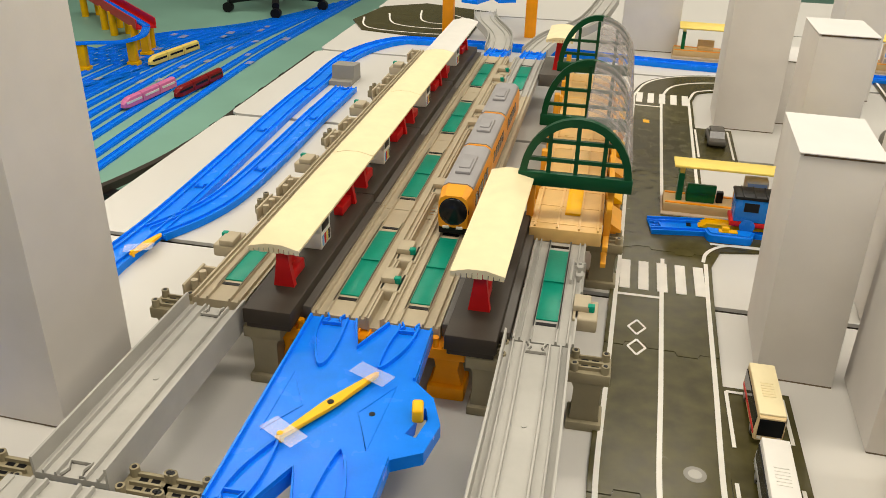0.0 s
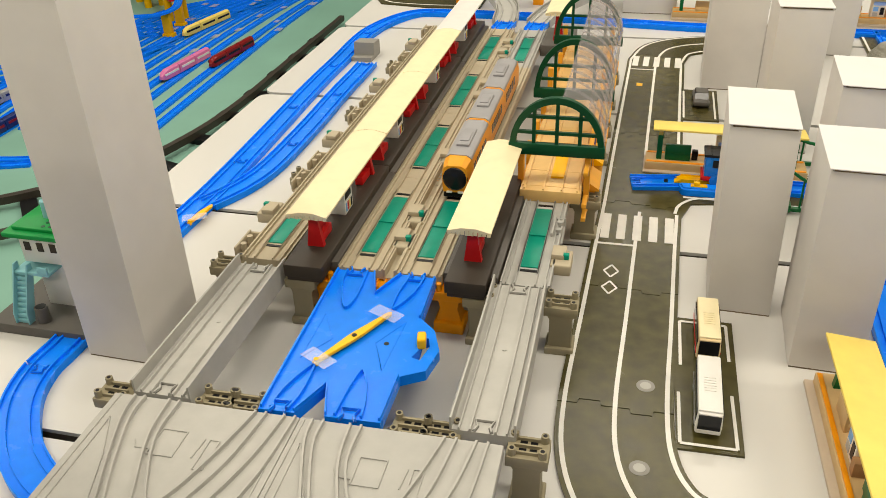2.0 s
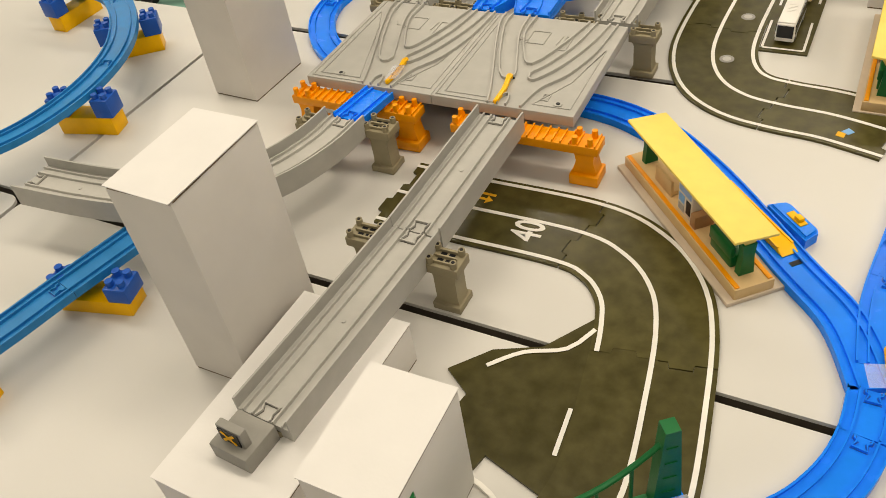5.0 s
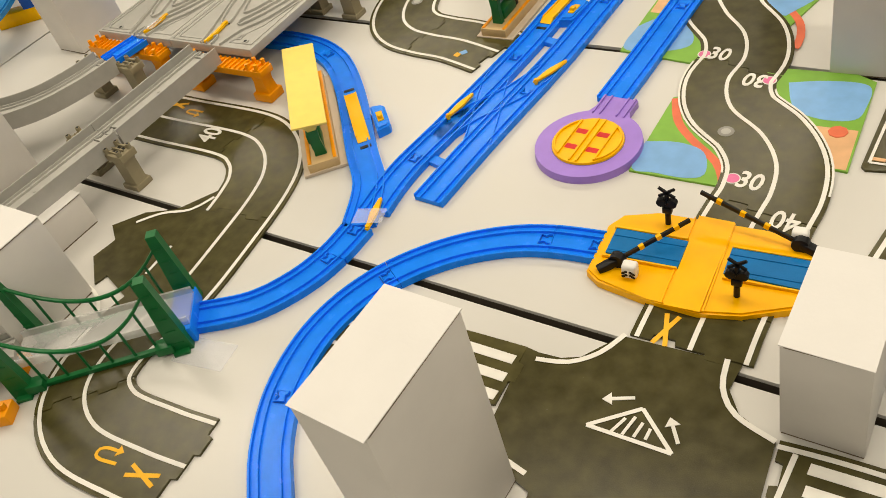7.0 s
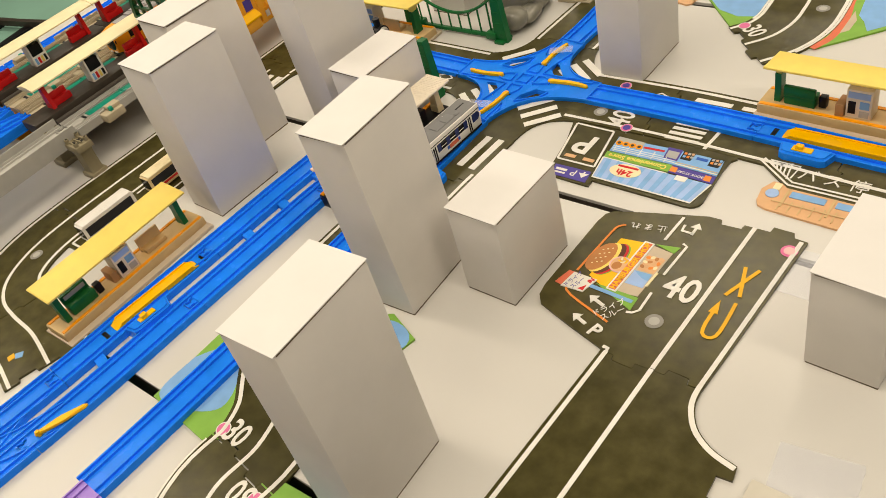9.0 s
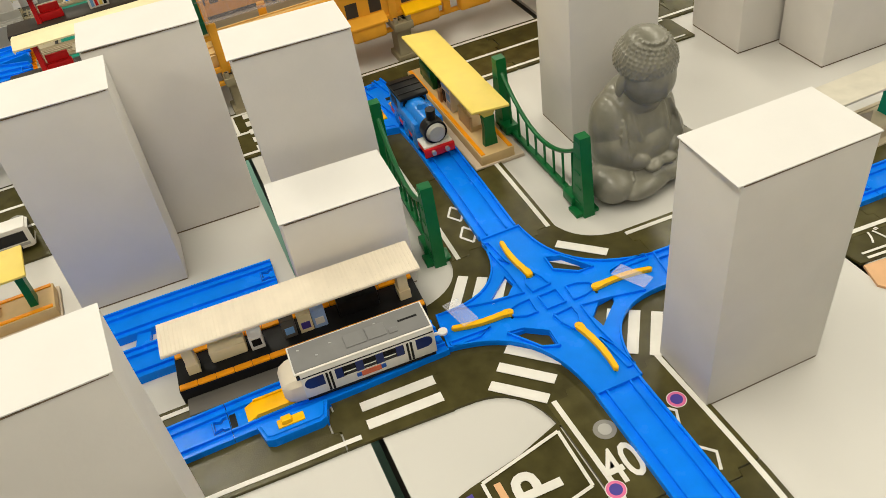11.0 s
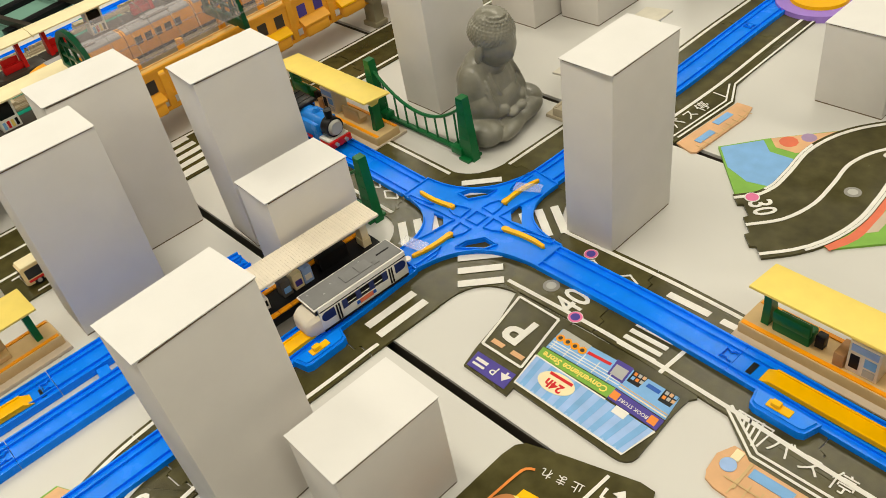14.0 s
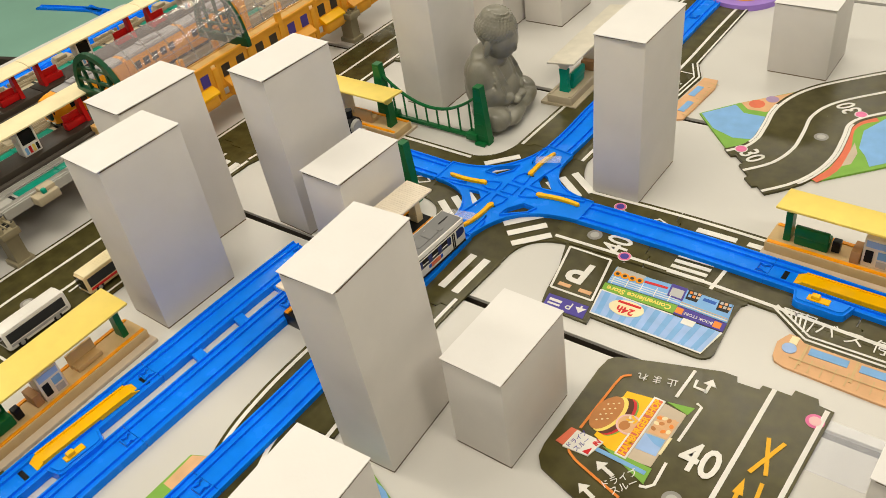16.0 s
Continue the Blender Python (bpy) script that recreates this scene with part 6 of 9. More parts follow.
# crossroads under the blue crossing
corner = lambda p, c, q: [(v.x, v.y) for v in bend(p, c, q, 10)]
cx = plate([(0.9148, 0.977)] + corner((0.9166, 0.989), (0.9205, 1.037), (0.972, 1.038)) + corner((0.98, 1.137), (0.93, 1.142), (0.926, 1.205))
           + corner((0.825, 1.212), (0.818, 1.161), (0.768, 1.16)) + corner((0.764, 1.058), (0.805, 1.053), (0.807, 1.0)) + [(0.811, 0.9825)])
zebra(0.8875, 0.9497, -7, 2, 0.0092, 0.061, 0.0092, b_s[5])
for zx, zy, za, zn, zg in ((0.9172, 1.0445, -49.5, 3, 0.0103), (0.929, 1.138, 50, 3, 0.0085), (0.8215, 1.0555, 50, 3, 0.0083), (0.829, 1.155, -50, 2, 0.0105)):
    zebra(zx, zy, za, zn, 0.0092, 0.047, zg, cx)
diamond(0.711, 1.094, 85, b_w[0])
diamond(0.745, 1.089, 85, b_w[0])
letters("40", 0.041, 1.024, 1.056, 84, b_e[0], wide=0.72, bold=0.0005)
manhole(0.993, 1.063, b_e[0])
no_parking(1.0, 1.122, b_e[0])
no_parking(1.037, 1.04, b_e[0])
for k in range(2):
    ring = [(0.993 + 0.042 * k, 1.1035), (1.0077 + 0.042 * k, 1.1153), (1.0205 + 0.042 * k, 1.108)]
    stripe(ring, 0.0024, b_e[0], "parking_mark")
for k in range(4):
    bars([[(1.086 + 0.001 * k, 1.033 + 0.0092 * k), (1.125 + 0.001 * k, 1.030 + 0.0092 * k), (1.1255 + 0.001 * k, 1.035 + 0.0092 * k), (1.0865 + 0.001 * k, 1.038 + 0.0092 * k)]], b_e[0])
stripe([(1.135, 1.024), (1.142, 1.066)], 0.004, b_e[1], "stop_line")
bars([[(1.0925, 1.1085), (1.137, 1.1045), (1.138, 1.112), (1.0935, 1.116)], [(1.149, 1.1035), (1.176, 1.101), (1.177, 1.108), (1.15, 1.1105)]], b_e[1])

# parking square and the printed shop board
t = plate([(0.969, 1.038), (1.038, 1.033), (1.04, 0.93), (0.986, 0.936), (0.982, 0.958), (0.978, 1.0)])
for a, b in (((0.976, 1.034), (1.026, 1.029)), ((1.026, 1.029), (1.032, 0.962)), ((0.984, 0.966), (1.032, 0.962)), ((0.976, 1.034), (0.984, 0.966))):
    stripe([a, b], 0.0026, t)
letters("P", 0.046, 1.004, 0.999, 174, t, bold=0.0012)
patch([(0.989, 0.972), (1.003, 0.971), (1.0035, 0.976), (0.9895, 0.977)], SANDPRINT, t, "orange_dash", 0.0004)
patch([(1.013, 0.970), (1.027, 0.969), (1.0275, 0.974), (1.0135, 0.975)], SANDPRINT, t, "orange_dash", 0.0004)
patch([(0.987, 0.956), (1.033, 0.953), (1.034, 0.934), (0.988, 0.938)], INDIGO, t, "parking_sign", 0.0002)
letters("P", 0.014, 1.0145, 0.946, 175, t, name="sign_lettering")
arrow(1.0265, 0.951, 180, t, 0.011, 0.002)
bars([[(0.991, 0.942), (1.005, 0.941), (1.005, 0.9435), (0.991, 0.9445)], [(0.991, 0.947), (1.005, 0.946), (1.005, 0.9495), (0.991, 0.9505)]], t, "text_bar")
shop = plate([(1.03, 0.985), (1.034, 0.9425), (1.0406, 0.9404), (1.1485, 0.929), (1.1545, 0.9292), (1.1592, 0.931), (1.1628, 0.9345), (1.1646, 0.94), (1.165, 0.95), (1.1665, 0.9939), (1.1692, 1.0117), (1.1742, 1.0171), (1.172, 1.023), (1.1, 1.028), (1.042, 1.032), (1.032, 1.025)], "glossy printed board showing a shop front", name="printed_board")


def on(m, *pts):
    return [tuple((m @ Vector((a, b, 0))).xy) for a, b in pts]


def rect(m, x0, x1, y0, y1):
    return on(m, (x0, y0), (x1, y0), (x1, y1), (x0, y1))


eave = (Vector((1.0371, 0.9457)), Vector((1.1533, 0.9346)))
ridge_line = (Vector((1.0345, 0.9815)), Vector((1.1631, 0.9682)))
at_eave, at_ridge = (lambda u: tuple(eave[0].lerp(eave[1], u))), (lambda u: tuple(ridge_line[0].lerp(ridge_line[1], u)))
patch([at_eave(0), at_eave(1), at_ridge(1), at_ridge(0)], PALEPRINT, shop, "roof_print", 0.0003)
for k in range(9):
    u = 0.04 + 0.108 * k
    low = Vector(at_eave(u + 0.02)).lerp(Vector(at_ridge(u + 0.02)), 0.1)
    patch([at_eave(u), tuple(low), at_eave(u + 0.05), at_ridge(u + 0.05), at_ridge(u)], SKYPRINT, shop, "roof_ripple", 0.0005)
stripe([at_ridge(0), at_eave(0), at_eave(1), at_ridge(1)], 0.002, shop, "white_border")
stripe([at_ridge(0), at_ridge(0.61)], 0.0014, shop, "white_border")
patch([(1.0345, 0.9825), (1.0338, 0.9935), (1.1135, 0.9885), (1.1128, 0.9761)], GRASSPRINT, shop, "green_band", 0.0003)
patch([(1.1128, 0.9761), (1.1135, 0.9885), (1.1639, 0.9818), (1.1634, 0.9696)], INDIGO, shop, "purple_band", 0.0004)
for ya in (0.0, 0.039):
    patch([(1.1132 + ya, 0.978 - ya * 0.13), (1.1135 + ya, 0.9865 - ya * 0.13), (1.121 + ya, 0.9855 - ya * 0.13), (1.121 + ya, 0.977 - ya * 0.13)], ORANGEPRINT, shop, "orange_band", 0.00045)
patch([(1.036, 0.9945), (1.036, 1.0214), (1.0713, 1.0173), (1.098, 1.016), (1.1627, 1.0096), (1.1639, 0.983), (1.1137, 0.9895)], SKYPRINT, shop, "window_print", 0.0003)
for u in (0.25, 0.5, 0.75):
    stripe([(1.037, 0.9945 + 0.013 * u), (1.1135, 0.9895 + 0.013 * u)], 0.0009, shop, "rail_print")
for k in range(5):
    stripe([(1.04 + 0.0155 * k, 0.9945 - 0.001 * k), (1.04 + 0.0155 * k, 1.0085 - 0.001 * k)], 0.0009, shop, "mullion_print")
stripe([(1.1145, 0.9918), (1.1635, 0.9855)], 0.0013, shop, "shelf_print", CREAM)
stripe([(1.1145, 0.9945), (1.1635, 0.9882)], 0.001, shop, "shelf_print", TAN)
patch([(1.0367, 1.009), (1.0369, 1.0218), (1.0698, 1.0181), (1.0687, 1.0068)], GREY, shop, "goods_print", 0.0005)
for k in range(4):
    for r, zz, mt in ((0.0042, 0.0007, ORANGE), (0.0021, 0.0009, BROWNGREY)):
        bm = bmesh.new()
        disc(bm, 1.041 + 0.0083 * k, 1.0105 - 0.0006 * k, RZ, RZ + zz, r, 18)
        part("goods_print", bm, mt, shop)
stripe([(1.0713, 1.0097), (1.096, 1.0089)], 0.0032, shop, "red_band", RED)
patch([(1.0977, 1.0173), (1.1148, 1.0158), (1.1153, 0.9957), (1.0986, 0.9985)], INDIGO, shop, "goods_print", 0.0005)
patch([(1.1, 1.012), (1.113, 1.0108), (1.1133, 0.9985), (1.1003, 1.0)], SILVER, shop, "goods_print", 0.0007)
for k in range(3):
    stripe([(1.1005, 1.0095 - 0.0033 * k), (1.113, 1.0083 - 0.0033 * k)], 0.001, shop, "text_bar", INDIGO)
for k in range(2):
    ox, oy = 0.032 * k, -0.0036 * k
    patch([(1.1165 + ox, 1.0148 + oy), (1.1305 + ox, 1.0136 + oy), (1.1285 + ox, 0.9997 + oy), (1.1166 + ox, 1.0008 + oy)], BLACK, shop, "goods_print", 0.0005)
    for q in range(6):
        gx, gy = 1.1182 + ox + 0.0042 * (q % 3), 1.0095 + oy - 0.0052 * (q // 3)
        patch([(gx, gy), (gx + 0.003, gy - 0.0002), (gx + 0.003, gy + 0.0034), (gx, gy + 0.0036)], (ORANGEPRINT, SILVER, SANDPRINT, SKYPRINT)[(q + k) % 4], shop, "goods_print", 0.0007)
stripe([(1.1335, 1.0065), (1.1465, 1.005)], 0.0042, shop, "blue_band", BLUE_DARK)
patch([(1.1235, 0.9655), (1.136, 0.964), (1.137, 0.9722), (1.124, 0.9735)], ROADWHITE, shop, "paper_print", 0.0007)
bm = bmesh.new()
bmesh.ops.create_cone(bm, cap_ends=True, segments=28, radius1=1, radius2=1, depth=1, matrix=pose(1.0685, 0.9645, RZ + 0.0004, 0, 0, 0) @ Matrix.Diagonal((0.0182, 0.0112, 0.0009, 1)))
part("oval_emblem", bm, CREAM, shop)
patch([(1.0575, 0.9702), (1.082, 0.9685), (1.0818, 0.9715), (1.0572, 0.9732)], RED, shop, "emblem_bar", 0.0011)
letters("24h", 0.0125, 1.0685, 0.9612, 176, shop, RED, bold=0.0004, name="sign_lettering", up=0.0009)
letters("Convenience Store", 0.0095, 1.0735, 0.9848, 176.5, shop, LEMON, wide=0.95, bold=0.0002, name="sign_lettering")
letters("BOOK STORE", 0.0052, 1.1368, 0.9785, 172.5, shop, wide=0.95, name="sign_lettering")

# bus stop board and markings
stop = plate([(1.212, 0.978), (1.22, 0.992), (1.31, 0.982), (1.36, 0.974), (1.357, 0.932), (1.3, 0.9385), (1.224, 0.949), (1.2155, 0.953), (1.2125, 0.96)], "printed board showing a bus stop with blue benches", SANDPRINT, "printed_board")
for k in range(3):
    m = pose(1.258 + 0.044 * k, 0.974 - 0.004 * k, 0, 0, 0, -5)
    patch(rect(m, -0.017, 0.017, -0.004, 0.005), SKYPRINT, stop, "bench_print", 0.0004)
    patch(rect(m, -0.0215, -0.019, -0.02, 0.008), TAN, stop, "post_print", 0.0004)
for k in range(12):
    m = pose(1.235 + 0.0105 * k, 0.958 - 0.0009 * k, 0, 0, 0, -5)
    stripe(on(m, (0, -0.0085), (0, 0.008)), 0.0013, stop, "rail_print", TAN)
stripe([(1.226, 0.962), (1.35, 0.95)], 0.0012, stop, "rail_print", TAN)
bm = bmesh.new()
disc(bm, 1.224, 0.973, RZ - 0.001, RZ + 0.0006, 0.0065)
part("badge_print", bm, PALEPRINT, stop)
patch([(1.222, 0.98), (1.229, 0.979), (1.23, 0.989), (1.223, 0.99)], CREAM, stop, "badge_print", 0.0005)
ext = plate([(1.195, 1.022), (1.235, 0.985), (1.37, 0.972), (1.37, 1.005), (1.21, 1.03)])
stripe([(1.175, 1.0265), (1.197, 1.0225), (1.234, 0.9895), (1.37, 0.976)], 0.0024, ext)
stripe([(1.2, 1.026), (1.237, 0.9945), (1.37, 0.982)], 0.0024, ext)
for k in range(5):
    stripe([(1.209 + 0.005 * k, 1.0235), (1.212 + 0.0045 * k, 1.022 - 0.0048 * (k + 1))], 0.0018, ext, "hatch_mark")
stripe([(1.207, 1.0245), (1.238, 1.021), (1.2335, 1.0)], 0.0018, ext, "hatch_mark")
letters("バ ス 停", 0.0205, 1.2735, 1.0055, -5, ext, wide=0.95)

# burger board
TEETH_UP = [(1.1525, 0.7252), (1.1645, 0.7232), (1.1652, 0.7172), (1.1848, 0.7152), (1.1855, 0.7212), (1.2128, 0.7192), (1.2142, 0.7252), (1.2335, 0.7232), (1.2345, 0.7167), (1.2475, 0.7165)]
bg = plate(TEETH_UP + [(1.2545, 0.765), (1.2755, 0.9137), (1.2628, 0.9159), (1.2605, 0.9228), (1.2409, 0.9249), (1.2395, 0.9175), (1.2143, 0.9195), (1.2129, 0.9135), (1.1934, 0.914), (1.1917, 0.9205), (1.1785, 0.9215), (1.118, 0.9085), (1.0841, 0.9), (1.0778, 0.8935), (1.0745, 0.88), (1.0655, 0.78), (1.0665, 0.7663), (1.0735, 0.756), (1.1054, 0.7428)],
           "dark printed road board with a burger shop picture", name="printed_board")
BUN = paint("bun_print", (0.5, 0.2, 0.06), 0.5, 0.12)
MEAT = paint("dark_brown_print", (0.12, 0.035, 0.015), 0.5, 0.1)


def oval(x, y, ra, rb, turn, mat, up, name="food_print", seg=26):
    bm = bmesh.new()
    bmesh.ops.create_cone(bm, cap_ends=True, segments=seg, radius1=1, radius2=1, depth=1, matrix=pose(x, y, RZ - 0.0001, 0, 0, turn) @ Matrix.Diagonal((ra, rb, up * 2, 1)))
    return part(name, bm, mat, bg)


patch([(1.1087, 0.8639), (1.1345, 0.8655), (1.1253, 0.7928), (1.1011, 0.8059)], YELLOW, bg, "picture_ground", 0.0001)
patch([(1.143, 0.8641), (1.1651, 0.8594), (1.1561, 0.7951), (1.1345, 0.7942)], SLAB, bg, "picture_ground", 0.0002)
patch([(1.1446, 0.85), (1.1619, 0.8488), (1.1586, 0.8271), (1.1415, 0.8281)], SANDPRINT, bg, "window_print", 0.0004)
patch([(1.1397, 0.8261), (1.1578, 0.8257), (1.156, 0.8066), (1.1374, 0.8075)], PALEPRINT, bg, "window_print", 0.0004)
patch([(1.1397, 0.8261), (1.1578, 0.8257), (1.157, 0.8165), (1.15, 0.8185)], SKYPRINT, bg, "window_glint", 0.0005)
patch([(1.16, 0.83), (1.1625, 0.83), (1.1595, 0.81), (1.157, 0.81)], CREAM, bg, "pillar_print", 0.0005)
for k in range(12):
    oval(1.1455 + 0.0043 * (k % 4) - 0.0006 * (k // 4), 0.8465 - 0.0065 * (k // 4) + 0.0012 * (k % 2), 0.0026, 0.0019, 40 * k, (ORANGEPRINT, CREAM, BUN, SANDPRINT)[(k * 5 + k // 4) % 4], 0.0006 + 0.00004 * (k % 3), seg=12)
patch([(1.1448, 0.8665), (1.1693, 0.8694), (1.1658, 0.8597)], GRASSPRINT, bg, "lawn_print", 0.0003)
patch([(1.1123, 0.7979), (1.1575, 0.7936), (1.1565, 0.7765)], GRASSPRINT, bg, "lawn_print", 0.0003)
for ox, ra, rb, mt, up in ((1.1135, 0.0248, 0.0115, GRASSPRINT, 0.0003), (1.1122, 0.0245, 0.0112, RED, 0.0004), (1.1098, 0.024, 0.0108, MEAT, 0.0005), (1.1052, 0.0232, 0.0105, LEMON, 0.00062), (1.1016, 0.0218, 0.0108, BUN, 0.0008)):
    oval(ox, 0.8332, ra, rb, 76, mt, up)
for k in range(12):
    oval(1.0965 + 0.0042 * (k % 3) + 0.0009 * (k // 3), 0.822 + 0.0068 * (k // 3) + 0.0024 * (k % 3), 0.0011, 0.0007, 30, CREAM, 0.00095, "seed_print", 8)
oval(1.1238, 0.8285, 0.0112, 0.0112, 0, ROSEPRINT, 0.00085)
oval(1.1238, 0.8285, 0.0096, 0.0096, 0, SANDPRINT, 0.001)
oval(1.121, 0.826, 0.0055, 0.0045, 70, BUN, 0.0011)
for k in range(5):
    oval(1.1225 + 0.0028 * (k % 3), 0.833 + 0.0024 * (k // 2) - 0.001 * (k % 3), 0.003, 0.0011, 35 * k, (YELLOW, CREAM)[k % 2], 0.00115, seg=10)
patch([(1.1332, 0.8672), (1.144, 0.8661), (1.1346, 0.7932), (1.1239, 0.7946)], ROADWHITE, bg, "sign_print", 0.00085)
patch([(1.1349, 0.8652), (1.1422, 0.8645), (1.1331, 0.795), (1.1257, 0.796)], PATHPRINT, bg, "sign_print", 0.001)
letters("HAMBURGER SHOP", 0.0088, 1.1342, 0.8301, 82.5, bg, YELLOW, wide=0.9, bold=0.0003, name="sign_lettering", up=0.0011)
patch([(1.0733, 0.7863), (1.08, 0.8052), (1.0884, 0.8045), (1.0832, 0.7842)], PATHPRINT, bg, "sign_board_print", 0.0006)
patch([(1.0858, 0.8044), (1.1115, 0.8019), (1.105, 0.7825), (1.081, 0.7832)], ROADWHITE, bg, "sign_board_print", 0.0007)
letters("ドライブ", 0.006, 1.0895, 0.7945, 68, bg, INDIGO, name="sign_lettering", up=0.0008)
letters("スルー", 0.006, 1.0958, 0.7915, 68, bg, INDIGO, name="sign_lettering", up=0.0008)
letters("IN", 0.0062, 1.1068, 0.7985, 68, bg, RED, name="sign_lettering", bold=0.0003, up=0.0008)
patch([(1.0985, 0.785), (1.1045, 0.784), (1.1052, 0.792)], RED, bg, "sign_arrow_print", 0.0009)
stripe([(1.1084, 0.7927), (1.1543, 0.7869)], 0.0042, bg, "blue_print", SKYPRINT)
stripe([q.xy for q in smooth_path([(1.1057, 0.8833), (1.0992, 0.8795), (1.0962, 0.87), (1.0915, 0.838), (1.0872, 0.8074)])], 0.0024, bg, "orange_line", ORANGEPRINT)
stripe([q.xy for q in smooth_path([(1.0874, 0.7829), (1.0961, 0.7751), (1.1436, 0.7558)])], 0.0024, bg, "orange_line", ORANGEPRINT)
arrow(1.1314, 0.7734, 67, bg, 0.0195)
arrow(1.1255, 0.7468, 65, bg, 0.0185)
letters("ドライブ\nスルー", 0.0085, 1.1404, 0.7696, 50, bg)
letters("止 ま れ", 0.0105, 1.1285, 0.888, 187, bg)
stripe([(1.156, 0.912), (1.1506, 0.8748)], 0.003, bg)
stripe([(1.161, 0.902), (1.161, 0.893), (1.172, 0.892)], 0.0028, bg)
arrow(1.172, 0.89, -5, bg, 0.018, 0.0028)
stripe([(1.169, 0.8755), (1.1741, 0.8727), (1.1678, 0.8294)], 0.0026, bg)
stripe([(1.1661, 0.8042), (1.1645, 0.7796), (1.1593, 0.7744), (1.154, 0.7735)], 0.0026, bg)
letters("40", 0.043, 1.190, 0.8165, -6, bg, wide=0.78, bold=0.0008)
letters("P", 0.02, 1.137, 0.742, -20, bg, bold=0.0006)
manhole(1.182, 0.772, bg)
stripe([(1.2249, 0.918), (1.2013, 0.7212)], 0.0042, bg)
stripe([(1.2702, 0.912), (1.2445, 0.7195)], 0.0042, bg)
stripe([(1.1516, 0.7285), (1.157, 0.7276), (1.1568, 0.7235)], 0.0034, bg)
for a, b in (((1.2339, 0.864), (1.241, 0.8255)), ((1.2471, 0.8635), (1.2285, 0.8238))):
    stripe([a, b], 0.0036, bg, "yellow_cross_print", ROADYELLOW)
stripe([q.xy for q in smooth_path([(1.2407, 0.8173), (1.2398, 0.79), (1.2375, 0.7745), (1.2315, 0.7705), (1.2255, 0.774), (1.2245, 0.786), (1.2262, 0.805)])], 0.0034, bg, "turn_arrow_print", ROADYELLOW)
patch([(1.2272, 0.8165), (1.2215, 0.8), (1.2302, 0.7995)], ROADYELLOW, bg, "turn_arrow_print", 0.0005)
for r, z, mat in ((0.0078, 0.0003, PINK), (0.005, 0.0006, ROSEPRINT)):
    bm = bmesh.new()
    disc(bm, 1.2633, 0.8969, RZ, RZ + z, r)
    part("round_sign_print", bm, mat, bg)

# parking bay, junction and markings of the long road
t = plate([(1.078, 0.524), (1.132, 0.528), (1.108, 0.336), (1.064, 0.332), (1.06, 0.337)])
for a, b in (((1.087, 0.519), (1.125, 0.521)), ((1.087, 0.519), (1.078, 0.458)), ((1.066, 0.343), (1.073, 0.41)), ((1.066, 0.343), (1.103, 0.341))):
    stripe([a, b], 0.0028, t)
stripe([(1.119, 0.502), (1.112, 0.455)], 0.0028, t)
stripe([(1.108, 0.42), (1.101, 0.36)], 0.0028, t)
letters("P", 0.032, 1.097, 0.485, -6, t, bold=0.001)
letters("P", 0.032, 1.087, 0.374, 174, t, bold=0.001)
for ox, oy in ((1.094, 0.514), (1.111, 0.515), (1.073, 0.349), (1.091, 0.348)):
    patch(rect(pose(ox, oy, 0, 0, 0, -5), -0.0065, 0.0065, -0.0023, 0.0023), SANDPRINT, t, "orange_dash", 0.0004)
manhole(1.147, 0.454, b_l[1])
letters("40", 0.046, 1.169, 0.272, 173, b_l[0], wide=0.68, bold=0.0008)
patch([(1.104, 0.24), (1.112, 0.238), (1.114, 0.247), (1.106, 0.249)], ROADYELLOW, b_l[0], "badge_print", 0.0005)
bm = bmesh.new()
disc(bm, 1.117, 0.256, RZ, RZ + 0.0006, 0.006)
part("badge_print", bm, PALEPRINT, b_l[0])
TEETH = [(1.1515, 0.7245), (1.1641, 0.7225), (1.1648, 0.7165), (1.1853, 0.7145), (1.186, 0.7205), (1.2133, 0.7185), (1.2147, 0.7245), (1.233, 0.7225), (1.234, 0.716), (1.2435, 0.715)]
upper = [q.xy for q in smooth_path([(1.2445, 0.7195), (1.2437, 0.7085), (1.2455, 0.6955), (1.2525, 0.6805), (1.2615, 0.6705), (1.2755, 0.6615), (1.295, 0.6551)], 0.004)]
lower_arc = [q.xy for q in smooth_path([(1.2275, 0.5195), (1.231, 0.533), (1.238, 0.5455), (1.2495, 0.5565), (1.2615, 0.5625), (1.2735, 0.5657), (1.2865, 0.566)], 0.004)]


def beside(path, d):
    return [(q.x, q.y) for q in offset([Vector((p[0], p[1], 0)) for p in path], d)]


edge_up = max((beside(upper, d) for d in (-0.0032, 0.0032)), key=lambda e: sum(p[0] + p[1] for p in e))
edge_low = min((beside(lower_arc, d) for d in (-0.0032, 0.0032)), key=lambda e: sum(p[1] - p[0] for p in e))
t = thing("road_board", None, "dark printed road junction board with curved white edge lines", "road board", "road boards")
bm = bmesh.new()
prism(bm, [(1.1285, 0.529)] + TEETH + edge_up + [(1.2968, 0.6449), (1.2845, 0.6446), (1.2837, 0.6246), (1.2901, 0.6236), (1.2899, 0.5968), (1.2958, 0.5976), (1.2974, 0.5743), (1.287, 0.5751)] + edge_low[::-1] + [(1.2305, 0.5181), (1.2135, 0.5201), (1.2122, 0.5141), (1.1928, 0.5161), (1.1922, 0.5223), (1.167, 0.5251), (1.1664, 0.531), (1.1486, 0.533), (1.1475, 0.5272)], 0.0, RZ)
part("board", bm, ASPHALT, t)
stripe(upper, 0.0045, t)
stripe(lower_arc, 0.0045, t)
stripe([(1.1341, 0.5285), (1.1568, 0.7245)], 0.0042, t)
